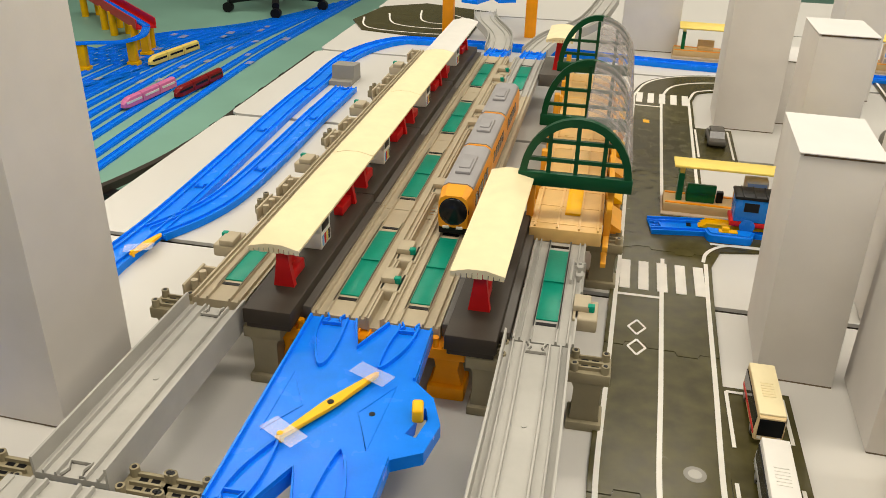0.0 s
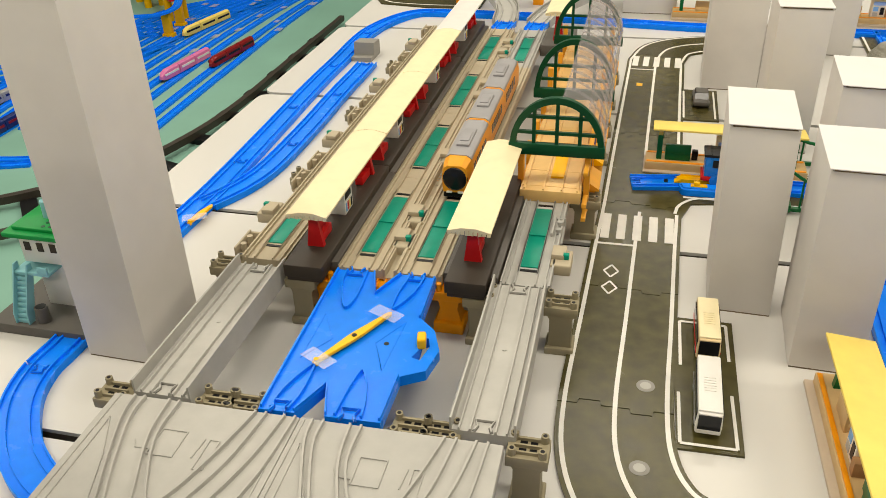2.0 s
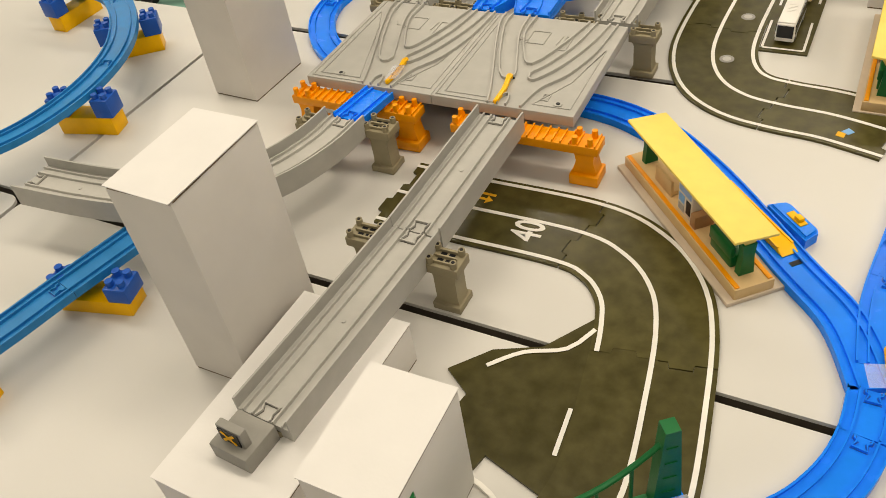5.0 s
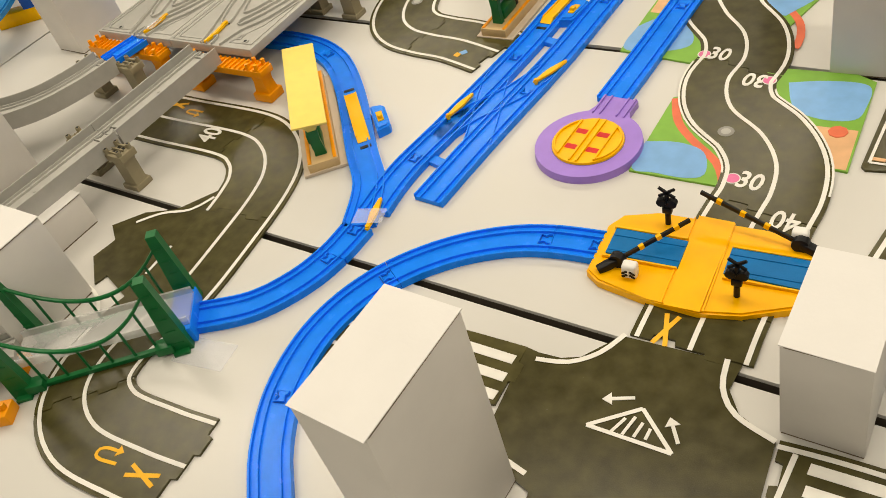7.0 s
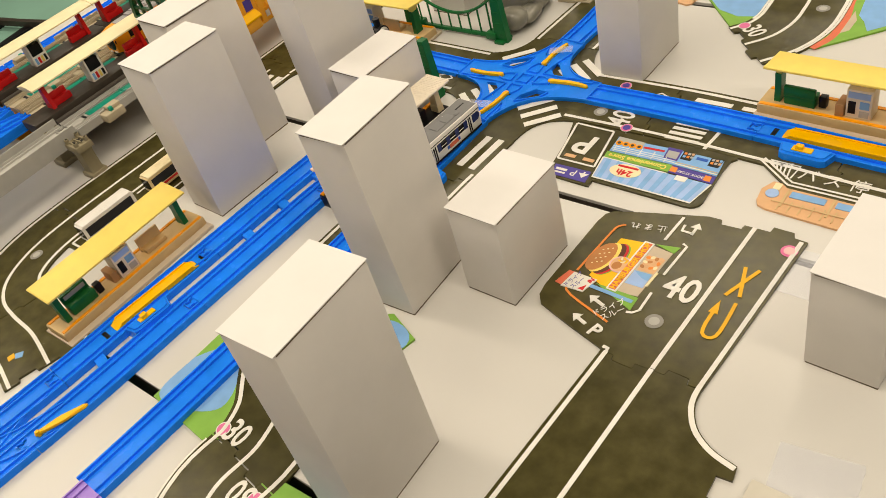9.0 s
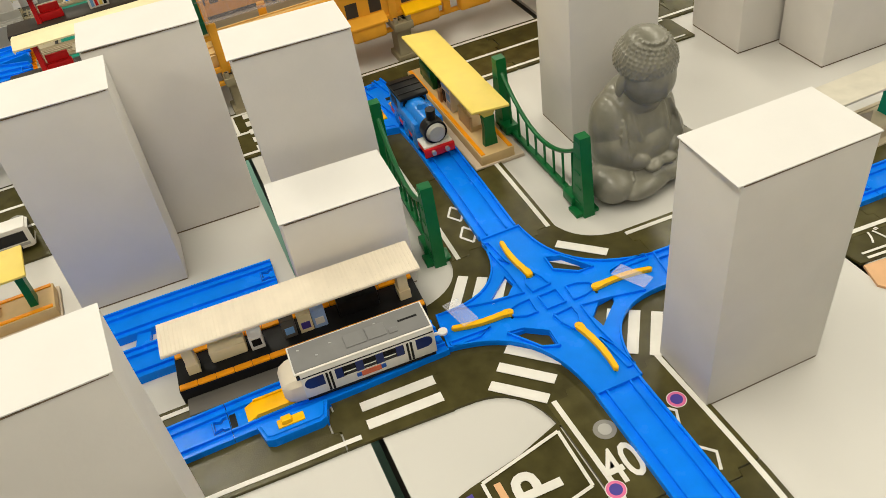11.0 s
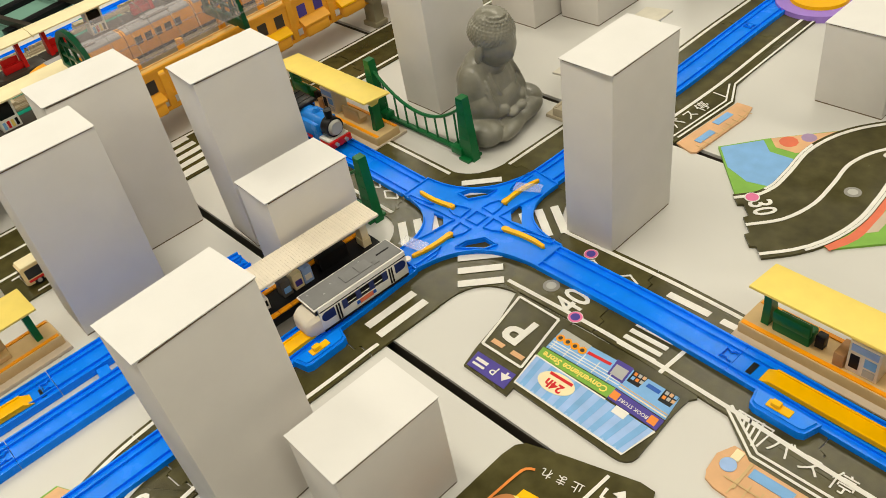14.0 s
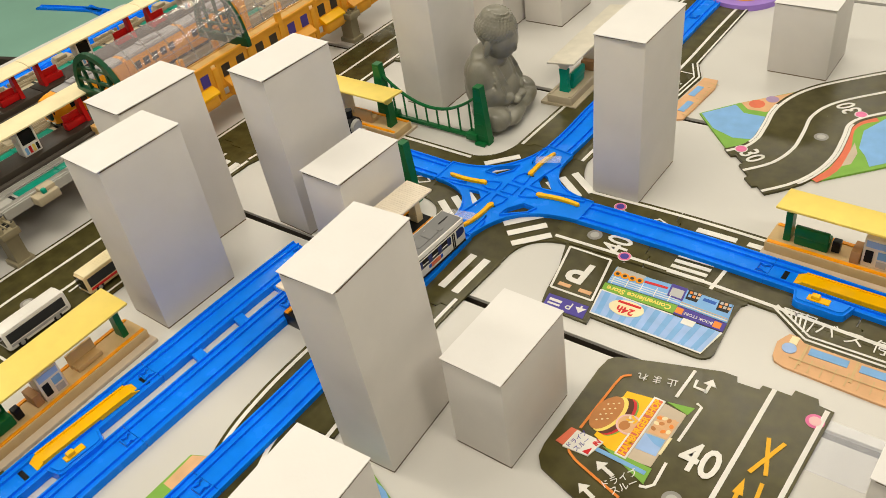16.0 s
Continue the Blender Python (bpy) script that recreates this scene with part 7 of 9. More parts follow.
stripe([(1.1802, 0.5235), (1.2012, 0.7205)], 0.0042, t)

# printed ground beside the winding road
def pond_board(outline, pond, path, label):
    t = plate(outline, label, GRASSPRINT, "printed_board")
    cx, cy = sum(p[0] for p in pond) / len(pond), sum(p[1] for p in pond) / len(pond)
    patch([(cx + (x - cx) * 1.04, cy + (y - cy) * 1.04) for x, y in pond], SKYPRINT, t, "pond_print", -0.00012, True)
    if path:
        stripe([q.xy for q in smooth_path(path)], 0.009, t, "path_print", PATHPRINT, RZ - 0.0008)
    return t


PB = "printed board with a blue pond and green grass"
pond_board([(0.857, 0.42), (0.848, 0.289), (0.944, 0.283), (0.985, 0.3), (0.95, 0.37), (0.885, 0.43)], [(0.852, 0.337), (0.851, 0.294), (0.875, 0.291), (0.906, 0.289), (0.922, 0.298), (0.913, 0.33), (0.885, 0.341)], [(0.86, 0.418), (0.873, 0.38), (0.894, 0.352), (0.93, 0.317), (0.945, 0.285)], PB)
t = pond_board([(0.945, 0.49), (1.035, 0.487), (1.055, 0.475), (1.052, 0.385), (1.05, 0.326), (0.99, 0.335), (0.94, 0.42)], [(0.972, 0.462), (1.01, 0.47), (1.048, 0.466), (1.05, 0.43), (1.042, 0.408), (1.012, 0.405), (0.985, 0.42)], None, PB)
patch([(1.004, 0.392), (1.05, 0.39), (1.048, 0.328), (1.02, 0.33)], SANDPRINT, t, "sand_print", -0.00006)
bm = bmesh.new()
disc(bm, 1.032, 0.385, RZ - 0.001, RZ + 0.0006, 0.0095, 8)
part("tree_print", bm, PATHPRINT, t)
t = pond_board([(0.776, 0.63), (0.766, 0.505), (0.86, 0.488), (0.9, 0.52), (0.88, 0.58), (0.83, 0.65)], [(0.772, 0.56), (0.77, 0.512), (0.81, 0.508), (0.845, 0.525), (0.835, 0.56), (0.8, 0.585)], None, PB)
patch([(0.778, 0.63), (0.776, 0.595), (0.815, 0.59), (0.84, 0.615), (0.83, 0.65)], SANDPRINT, t, "sand_print", -0.00006)
pond_board([(0.93, 0.52), (0.98, 0.67), (0.94, 0.69), (0.88, 0.66), (0.87, 0.6), (0.91, 0.55)], [(0.94, 0.6), (0.975, 0.66), (0.945, 0.68), (0.905, 0.655), (0.915, 0.61)], [(0.9635, 0.53), (0.965, 0.553), (0.957, 0.588), (0.93, 0.632), (0.912, 0.675)], PB)
for x, y, a in ((0.885, 0.508, -8), (0.935, 0.463, 172), (0.968, 0.294, -8)):
    letters("30", 0.034, x, y, a, b_s[3 if y > 0.48 else 2], wide=0.75, bold=0.0007)
letters("40", 0.036, 1.01, 0.247, 172, b_s[1], wide=0.72, bold=0.0006)
letters("30", 0.034, 0.86, 0.664, 172, b_s[3], wide=0.75, bold=0.0007)
cross_mark(0.945, 0.094, -5, b_s[0])
manhole(0.927, 0.368, b_s[2])


def spot(x, y, parent):
    for r, z, mat in ((0.0078, 0.0003, ROADWHITE), (0.0066, 0.0005, PINK)):
        bm = bmesh.new()
        disc(bm, x, y, RZ, RZ + z, r)
        part("round_sign_print", bm, mat, parent)


spot(0.868, 0.507, b_s[3])
spot(0.95, 0.464, b_s[2])
spot(0.951, 0.296, b_s[2])
spot(0.878, 0.672, b_s[4])
# white guard rails printed along the bends
sp = smooth_path([(0.984, 0.238), (0.99, 0.284), (0.985, 0.328), (0.962, 0.37), (0.922, 0.41), (0.907, 0.457), (0.914, 0.507)])
SL = lengths(sp)[-1]
stripe(offset(cut(sp, 0.07, SL * 0.92), -0.0505), 0.0022, b_s[2], "guard_rail_print")
stripe(offset(cut(sp, 0.05, SL * 0.75), 0.0505), 0.0022, b_s[2], "guard_rail_print")

# second winding board to the north-east
p2, b2 = road([(1.1072, 1.24), (1.1341, 1.2665), (1.149, 1.3035), (1.152, 1.3458), (1.1535, 1.3875), (1.1735, 1.4272), (1.2248, 1.472), (1.275, 1.51)], cuts=())
LILACPRINT = paint("lilac_print", (0.36, 0.25, 0.42), 0.5, 0.08)
t = plate([(1.0197, 1.351), (1.0751, 1.281), (1.1, 1.27), (1.15, 1.32), (1.15, 1.4), (1.16, 1.46), (1.1221, 1.4429), (1.057, 1.3886)], PB, GRASSPRINT, "printed_board")
patch([(1.0225, 1.3512), (1.0466, 1.3205), (1.0758, 1.3064), (1.0976, 1.3095), (1.12, 1.335), (1.115, 1.367), (1.0968, 1.367), (1.0726, 1.3681), (1.0572, 1.3855)], SKYPRINT, t, "pond_print", -0.00012)
patch([(1.0625, 1.3925), (1.0744, 1.3788), (1.0973, 1.3786), (1.12, 1.4), (1.135, 1.448), (1.121, 1.4405)], SANDPRINT, t, "sand_print", -0.00006)
for x, y, r, mt in ((1.082, 1.395, 0.0105, PATHPRINT), (1.0975, 1.4125, 0.0085, LILACPRINT)):
    bm = bmesh.new()
    disc(bm, x, y, RZ - 0.001, RZ + 0.0001, r, 10)
    part("tree_print", bm, mt, t)
t = plate([(1.19, 1.2478), (1.2527, 1.3002), (1.3, 1.343), (1.29, 1.45), (1.2, 1.43), (1.17, 1.33), (1.16, 1.25)], PB, GRASSPRINT, "printed_board")
patch([(1.236, 1.294), (1.293, 1.343), (1.286, 1.425), (1.235, 1.405), (1.2165, 1.37), (1.2185, 1.33), (1.228, 1.315)], SKYPRINT, t, "pond_print", -0.00012)
patch([(1.2075, 1.285), (1.2165, 1.293), (1.219, 1.318), (1.212, 1.34)], SLAB, t, "sand_print", -0.00006)
stripe([q.xy for q in smooth_path([(1.1855, 1.2465), (1.2005, 1.2745), (1.2057, 1.3208), (1.202, 1.3683), (1.212, 1.391), (1.2272, 1.402)])], 0.0095, t, "path_print", PATHPRINT, RZ - 0.0008)
letters("30", 0.034, 1.1082, 1.2725, -45, b2[0], wide=0.75, bold=0.0005)
spot(1.0926, 1.2839, b2[0])
letters("30", 0.034, 1.1909, 1.4186, 130, b2[0], wide=0.75, bold=0.0005)
spot(1.2069, 1.4067, b2[0])
manhole(1.1736, 1.3404, b2[0])
ends2 = lengths(p2)[-1]
stripe(offset(cut(p2, 0.035, ends2 * 0.5), 0.0495), 0.0028, b2[0], "guard_rail_print")
stripe(offset(cut(p2, 0.06, ends2 * 0.48), -0.0495), 0.0028, b2[0], "guard_rail_print")
# board with benches by the northern road
ext_n = plate([(0.92, 1.32), (0.957, 1.335), (0.973, 1.336), (0.9925, 1.4444), (0.9775, 1.481), (0.9785, 1.52), (0.9955, 1.693), (0.95, 1.7), (0.92, 1.5)])
t = plate([(0.996, 1.445), (1.0159, 1.443), (1.019, 1.42), (1.0045, 1.331), (0.998, 1.327), (0.976, 1.336)], "printed board showing a bus stop with blue benches", SANDPRINT, "printed_board")
for yy in (1.362, 1.405):
    patch(rect(pose(0.9975, yy, 0, 0, 0, 80), -0.014, 0.014, -0.0045, 0.0045), SKYPRINT, t, "bench_print", 0.0004)
for k in range(9):
    m = pose(1.0035 + 0.0016 * k, 1.34 + 0.0112 * k, 0, 0, 0, 80)
    stripe(on(m, (0, -0.006), (0, 0.006)), 0.001, t, "rail_print", TAN)
stripe([(1.0035, 1.336), (1.0175, 1.432)], 0.0012, t, "rail_print", TAN)
stripe([(0.972, 1.345), (0.9895, 1.4435), (0.9745, 1.4815), (0.9925, 1.69)], 0.0026, ext_n)
stripe([(0.966, 1.345), (0.983, 1.4415), (0.9685, 1.479)], 0.0022, ext_n)
stripe([(0.9605, 1.452), (0.979, 1.449)], 0.0018, ext_n, "hatch_mark")
letters("バ ス 停", 0.0195, 0.9615, 1.394, 80, ext_n, wide=0.95)

# crossroads and side roads in the south
_, b_sw = road([(0.64, -0.005), (0.76, -0.006), (0.8365, -0.0085)], cuts=(), gaps=((0, 0.133, 0.3), (1, 0.133, 0.3), (2, 0.133, 0.3)))
diamond(0.673, 0.02, 90, b_sw[0])
diamond(0.707, 0.019, 90, b_sw[0])
stripe([(0.7725, 0.037), (0.765, -0.006)], 0.004, b_sw[0], "stop_line")
for k in range(5):
    bars([[(0.779, 0.034 - 0.0195 * k), (0.833, 0.031 - 0.0195 * k), (0.832, 0.0215 - 0.0195 * k), (0.778, 0.0245 - 0.0195 * k)]], b_sw[0])
t = plate([(0.8372, 0.043), (0.85, 0.0405), (0.87, 0.0405), (0.886, 0.0465), (0.912, 0.078), (1.012, 0.076), (1.008, 0.05), (1.02, 0.03), (1.05, 0.014), (1.05, -0.085), (1.01, -0.1), (1.005, -0.14), (0.9, -0.14), (0.893, -0.085), (0.84, -0.065)])
stripe([q.xy for q in smooth_path([(0.85, 0.033), (0.878, 0.038), (0.9, 0.055), (0.914, 0.08)])], 0.0045, t)
stripe([q.xy for q in smooth_path([(1.0, 0.078), (1.003, 0.05), (1.018, 0.028), (1.05, 0.014)])], 0.0045, t)
stripe([(0.845, -0.06), (0.885, -0.072)], 0.0045, t)
tri = [(0.914, -0.016), (0.951, 0.012), (0.983, -0.02)]
for a, b in zip(tri, tri[1:] + tri[:1]):
    stripe([a, b], 0.0034, t, "island_mark")
for k in range(4):
    stripe([(0.934 + 0.009 * k, -0.016 + 0.0005 * k), (0.941 + 0.007 * k, 0.003 - 0.0035 * abs(k - 1))], 0.0026, t, "island_mark")
arrow(0.942, 0.02, 110, t, 0.026, 0.003)
arrow(0.985, -0.01, 30, t, 0.024, 0.003)
_, b_se = road([(1.052, -0.035), (1.12, -0.036), (1.3, -0.05)], cuts=())
stripe([(1.065, 0.008), (1.06, -0.032)], 0.004, b_se[0], "stop_line")
for k in range(3):
    bars([[(1.076, 0.004 - 0.0185 * k), (1.13, 0.002 - 0.0185 * k), (1.129, -0.0075 - 0.0185 * k), (1.075, -0.0055 - 0.0185 * k)]], b_se[0])

# ---- tram stop and tram ----
TM = pose(0.8425, 0.9425, 0, 0, 0, -7.5)
ts = thing("tram_platform", pose(0.783, 0.908, 0, 0, 0, -7.5), "black toy tram platform with ribbed cream canopy", "toy station")
bm = bmesh.new()
rbox(bm, -0.023, 0.021, -0.105, 0.105, 0, 0.0165, 0.001)
part("platform", bm, BLACK, ts)
bm = bmesh.new()
rbox(bm, 0.021, 0.0395, -0.102, 0.102, 0, 0.007, 0.0008)
part("step", bm, SLATE, ts)
for xx in (-0.019, 0.0175):
    for k in range(14):
        bm = bmesh.new()
        rbox(bm, xx - 0.0028, xx + 0.0028, -0.104 + 0.0149 * k, -0.0895 + 0.0149 * k, 0.0155, 0.0182, 0.0005)
        part("tactile_strip", bm, ORANGE, ts, "orange edge strip")
bm = bmesh.new()
rbox(bm, -0.018, 0.0205, -0.106, 0.106, 0.0555, 0.0585, 0.001)
part("canopy", bm, IVORY, ts)
for k in range(66):
    bm = bmesh.new()
    box(bm, -0.0172, 0.0197, -0.1055 + 0.0032 * k, -0.1036 + 0.0032 * k, 0.0584, 0.0588)
    part("canopy_rib", bm, IVORY, ts)
for yy in (-0.09, 0.092):
    bm = bmesh.new()
    prism(bm, [(-0.0065, -0.005), (0.0065, -0.005), (0.0065, 0.005), (-0.0065, 0.005)], 0.0165, 0.026, Matrix.Translation((0, yy, 0)))
    side_prism(bm, [(-0.006, 0.025), (0.006, 0.025), (0.0045, 0.0555), (-0.0045, 0.0555)], yy - 0.0042, yy + 0.0042)
    part("post", bm, CREAM, ts)
bm = bmesh.new()
rbox(bm, -0.011, 0.003, -0.075, -0.045, 0.0165, 0.029, 0.0015)
rbox(bm, -0.013, -0.008, -0.075, -0.045, 0.028, 0.037, 0.001)
part("bench", bm, CREAM, ts, "cream bench")
for k, (yy, mt) in enumerate(((-0.036, WHITE), (-0.008, SLATE), (0.006, CREAM), (0.018, PALEPRINT))):
    bm = bmesh.new()
    rbox(bm, -0.009, 0.004, yy - 0.006, yy + 0.0055, 0.0165, 0.036 if k else 0.03, 0.0006)
    part("kiosk_block", bm, mt, ts)
    bm = bmesh.new()
    box(bm, 0.004, 0.0046, yy - 0.004, yy + 0.0035, 0.021, 0.028)
    part("kiosk_poster", bm, (BLACK, SKYPRINT, INDIGO, WHITE)[k], ts)
bm = bmesh.new()
rbox(bm, -0.011, 0.002, 0.035, 0.07, 0.0165, 0.033, 0.001)
part("shelter", bm, BLACK, ts)

tr = thing("tram", TM @ pose(0, 0, 0.0085), "white toy tram with grey roof, dark windows and cream nose", "toy tram")
NAVY = paint("navy_paint", (0.012, 0.025, 0.13), 0.3, 0.1)
bm = bmesh.new()
rings = sweep(bm, [(-0.0148, 0.002), (0.0148, 0.002), (0.0162, 0.005), (0.0162, 0.0285), (0.0152, 0.0318), (-0.0152, 0.0318), (-0.0162, 0.0285), (-0.0162, 0.005)], [(0, -0.0535, 0), (0, 0.05, 0), (0, 0.0545, 0)])
for v in rings[2]:
    v.co.x *= 0.92
part("body", bm, WHITE, tr)
bm = bmesh.new()
rings = sweep(bm, [(-0.0145, 0.002), (0.0145, 0.002), (0.0161, 0.006), (0.0161, 0.02), (0.0125, 0.0245), (-0.0125, 0.0245), (-0.0161, 0.02), (-0.0161, 0.006)], [(0, -0.0695, 0), (0, -0.067, 0), (0, -0.0615, 0), (0, -0.0536, 0)])
for v in rings[0]:
    v.co.x *= 0.62
    v.co.z = 0.01 + (v.co.z - 0.01) * 0.55
for v in rings[1]:
    v.co.x *= 0.82
    v.co.z = 0.01 + (v.co.z - 0.01) * 0.78
for v in rings[2]:
    v.co.x *= 0.96
    v.co.z = 0.01 + (v.co.z - 0.01) * 0.94
part("nose", bm, IVORY, tr, "cream rounded nose")
bm = bmesh.new()
rbox(bm, -0.0045, 0.0045, -0.0692, -0.066, 0.0072, 0.0105, 0.001)
part("headlamp", bm, LEMON, tr)
bm = bmesh.new()
rbox(bm, -0.0142, 0.0142, -0.0565, -0.0534, 0.0245, 0.0305, 0.0008)
part("windscreen", bm, GLASSY, tr)
bm = bmesh.new()
rbox(bm, -0.0155, 0.0155, -0.0575, 0.0545, 0.0312, 0.0328, 0.0007)
part("roof_edge", bm, WHITE, tr)
bm = bmesh.new()
rbox(bm, -0.0138, 0.0138, -0.0562, 0.053, 0.0326, 0.0336, 0.0005)
part("roof", bm, ROOFGREY, tr, "grey roof")
for y0, y1, x0, x1 in ((-0.014, 0.004, -0.006, 0.008), (0.004, 0.02, -0.006, 0.008), (0.021, 0.029, 0.003, 0.009)):
    bm = bmesh.new()
    rbox(bm, x0, x1, y0 + 0.0004, y1 - 0.0004, 0.0334, 0.0345, 0.0005)
    part("roof_unit", bm, ROOFGREY, tr)
bm = bmesh.new()
rbox(bm, -0.0022, -0.0002, 0.031, 0.047, 0.0334, 0.0339, 0.0002)
part("roof_slot", bm, BLACK, tr)
for k in range(7):
    bm = bmesh.new()
    tube(bm, (-0.008 + 0.0037 * (k * 3 % 5), -0.05 + 0.0125 * k, 0.0334), (-0.0075 + 0.0037 * (k * 3 % 5), -0.048 + 0.0125 * k, 0.0334), 0.0007, 0.0006, 8)
    part("roof_knob", bm, SILVER, tr)
for s in (-1, 1):
    def side(nm, outline, mt, out):
        bm = bmesh.new()
        prism(bm, outline, s * 0.0162 - out, s * 0.0162 + out, Matrix(((0, 0, 1, 0), (1, 0, 0, 0), (0, 1, 0, 0), (0, 0, 0, 1))))
        part(nm, bm, mt, tr)

    def quad(y0, y1, z0, z1):
        return [(y0, z0), (y1, z0), (y1, z1), (y0, z1)]

    side("skirt", quad(-0.053, 0.053, 0.0022, 0.0045), BLACK, 0.0003)
    side("stripe", quad(-0.053, 0.0535, 0.0272, 0.0282), BLACK, 0.0003)
    for c0, c1 in ((-0.0465, -0.0365), (0.0385, 0.0465)):
        ends = [(c1 + (0.0055 if c1 > 0 else 0.0) * math.cos(radians(a)), 0.0195 + 0.0055 * math.sin(radians(a))) for a in range(-90, 91, 18)]
        start = [(c0 - (0.0055 if c0 < 0 else 0.0) * math.cos(radians(a)), 0.0195 - 0.0055 * math.sin(radians(a))) for a in range(-90, 91, 18)]
        side("end_window", ends + start, NAVY, 0.00035)
    side("window_band", quad(-0.0275, 0.0285, 0.015, 0.025), GLASSY, 0.00035)
    for k in range(4):
        side("window_pillar", quad(-0.0275 + 0.0165 * k, -0.0215 + 0.0165 * k, 0.0148, 0.0252), NAVY, 0.0006)
    for k in range(3):
        side("window_rail", quad(-0.0212 + 0.0165 * k, -0.0115 + 0.0165 * k, 0.0185, 0.0193), WHITE, 0.0007)
    for yy in (-0.034, -0.031, 0.0315, 0.0345):
        side("door_edge", quad(yy - 0.0009, yy + 0.0009, 0.0055, 0.025), BLACK, 0.0005)
    side("side_panel", quad(-0.012, 0.012, 0.0085, 0.0125), BLUE_DARK, 0.0004)
    side("side_panel", quad(-0.008, 0.008, 0.008, 0.013), PATHPRINT, 0.0006)
bm = bmesh.new()
box(bm, -0.012, 0.012, -0.05, 0.05, -0.002, 0.0025)
part("underframe", bm, BLACK, tr)
bm = bmesh.new()
tube(bm, (0, 0.054, 0.006), (0, 0.063, 0.006), 0.0015)
bmesh.ops.create_cone(bm, cap_ends=True, segments=16, radius1=0.004, radius2=0.004, depth=0.002, matrix=Matrix.Translation((0, 0.065, 0.006)))
part("coupling", bm, WHITE, tr)

# ---- blue tank engine ----
en = thing("tank_engine", pose(0.572, 1.129, 0.009, 0, 0, -95) @ Matrix.Diagonal((1.08, 1.16, 1.08, 1)), "blue toy tank engine with red buffer beam and plain grey front", "toy train")
NG = paint("engine_blue", (0.01, 0.21, 0.72), 0.25, 0.05)
bm = bmesh.new()
rbox(bm, -0.0145, 0.0145, -0.045, 0.045, 0.006, 0.012, 0.001)
part("footplate", bm, RED, en, "red footplate")
bm = bmesh.new()
tube(bm, (0, -0.01, 0.026), (0, 0.036, 0.026), 0.0115, seg=24)
part("boiler", bm, NG, en)
bm = bmesh.new()
tube(bm, (0, 0.03, 0.026), (0, 0.042, 0.026), 0.0118, seg=24)
part("smokebox", bm, BLACK, en)
bm = bmesh.new()
tube(bm, (0, 0.042, 0.026), (0, 0.0455, 0.026), 0.0098, 0.008, seg=24)
part("front_disc", bm, GREY, en, "plain grey front disc")
for s in (-1, 1):
    bm = bmesh.new()
    rbox(bm, s * 0.0115 - 0.0035, s * 0.0115 + 0.0035, -0.01, 0.026, 0.012, 0.03, 0.001)
    part("side_tank", bm, NG, en)
    bm = bmesh.new()
    tube(bm, (s * 0.007, 0.045, 0.009), (s * 0.007, 0.05, 0.009), 0.0022)
    part("buffer", bm, SILVER, en)
bm = bmesh.new()
rbox(bm, -0.0145, 0.0145, -0.042, -0.01, 0.012, 0.038, 0.001)
part("cab", bm, NG, en)
bm = bmesh.new()
rbox(bm, -0.0155, 0.0155, -0.044, -0.006, 0.037, 0.041, 0.0015)
part("cab_roof", bm, BLACK, en, "glossy black cab roof")
for yy in (-0.036, -0.025, -0.014):
    bm = bmesh.new()
    rbox(bm, -0.0145, 0.0145, yy - 0.0007, yy + 0.0007, 0.0405, 0.0418, 0.0003)
    part("roof_rib", bm, BLACK, en)
for s in (-1, 1):
    bm = bmesh.new()
    tube(bm, (s * 0.0085, -0.0105, 0.032), (s * 0.0085, -0.0088, 0.032), 0.0034, seg=16)
    part("front_window", bm, BLACK, en)
for s in (-1, 1):
    bm = bmesh.new()
    box(bm, s * 0.0142 - 0.0008, s * 0.0142 + 0.0008, -0.034, -0.02, 0.024, 0.034)
    part("cab_window", bm, BLACK, en)
bm = bmesh.new()
tube(bm, (0, 0.035, 0.036), (0, 0.035, 0.048), 0.0042, 0.005)
part("chimney", bm, BLACK, en)
bm = bmesh.new()
tube(bm, (0, 0.012, 0.036), (0, 0.012, 0.042), 0.005, 0.003)
part("dome", bm, NG, en)
bm = bmesh.new()
rbox(bm, -0.0155, 0.0155, 0.044, 0.047, 0.004, 0.013, 0.0006)
part("buffer_beam", bm, RED, en)
bm = bmesh.new()
rbox(bm, -0.0145, 0.0145, 0.024, 0.044, 0.0118, 0.0145, 0.0006)
part("running_board", bm, WHITE, en)
for s in (-1, 1):
    for yy in (-0.028, -0.004, 0.02):
        bm = bmesh.new()
        tube(bm, (s * 0.011, yy, 0.007), (s * 0.0148, yy, 0.007), 0.0075, seg=20)
        part("wheel", bm, NG, en)


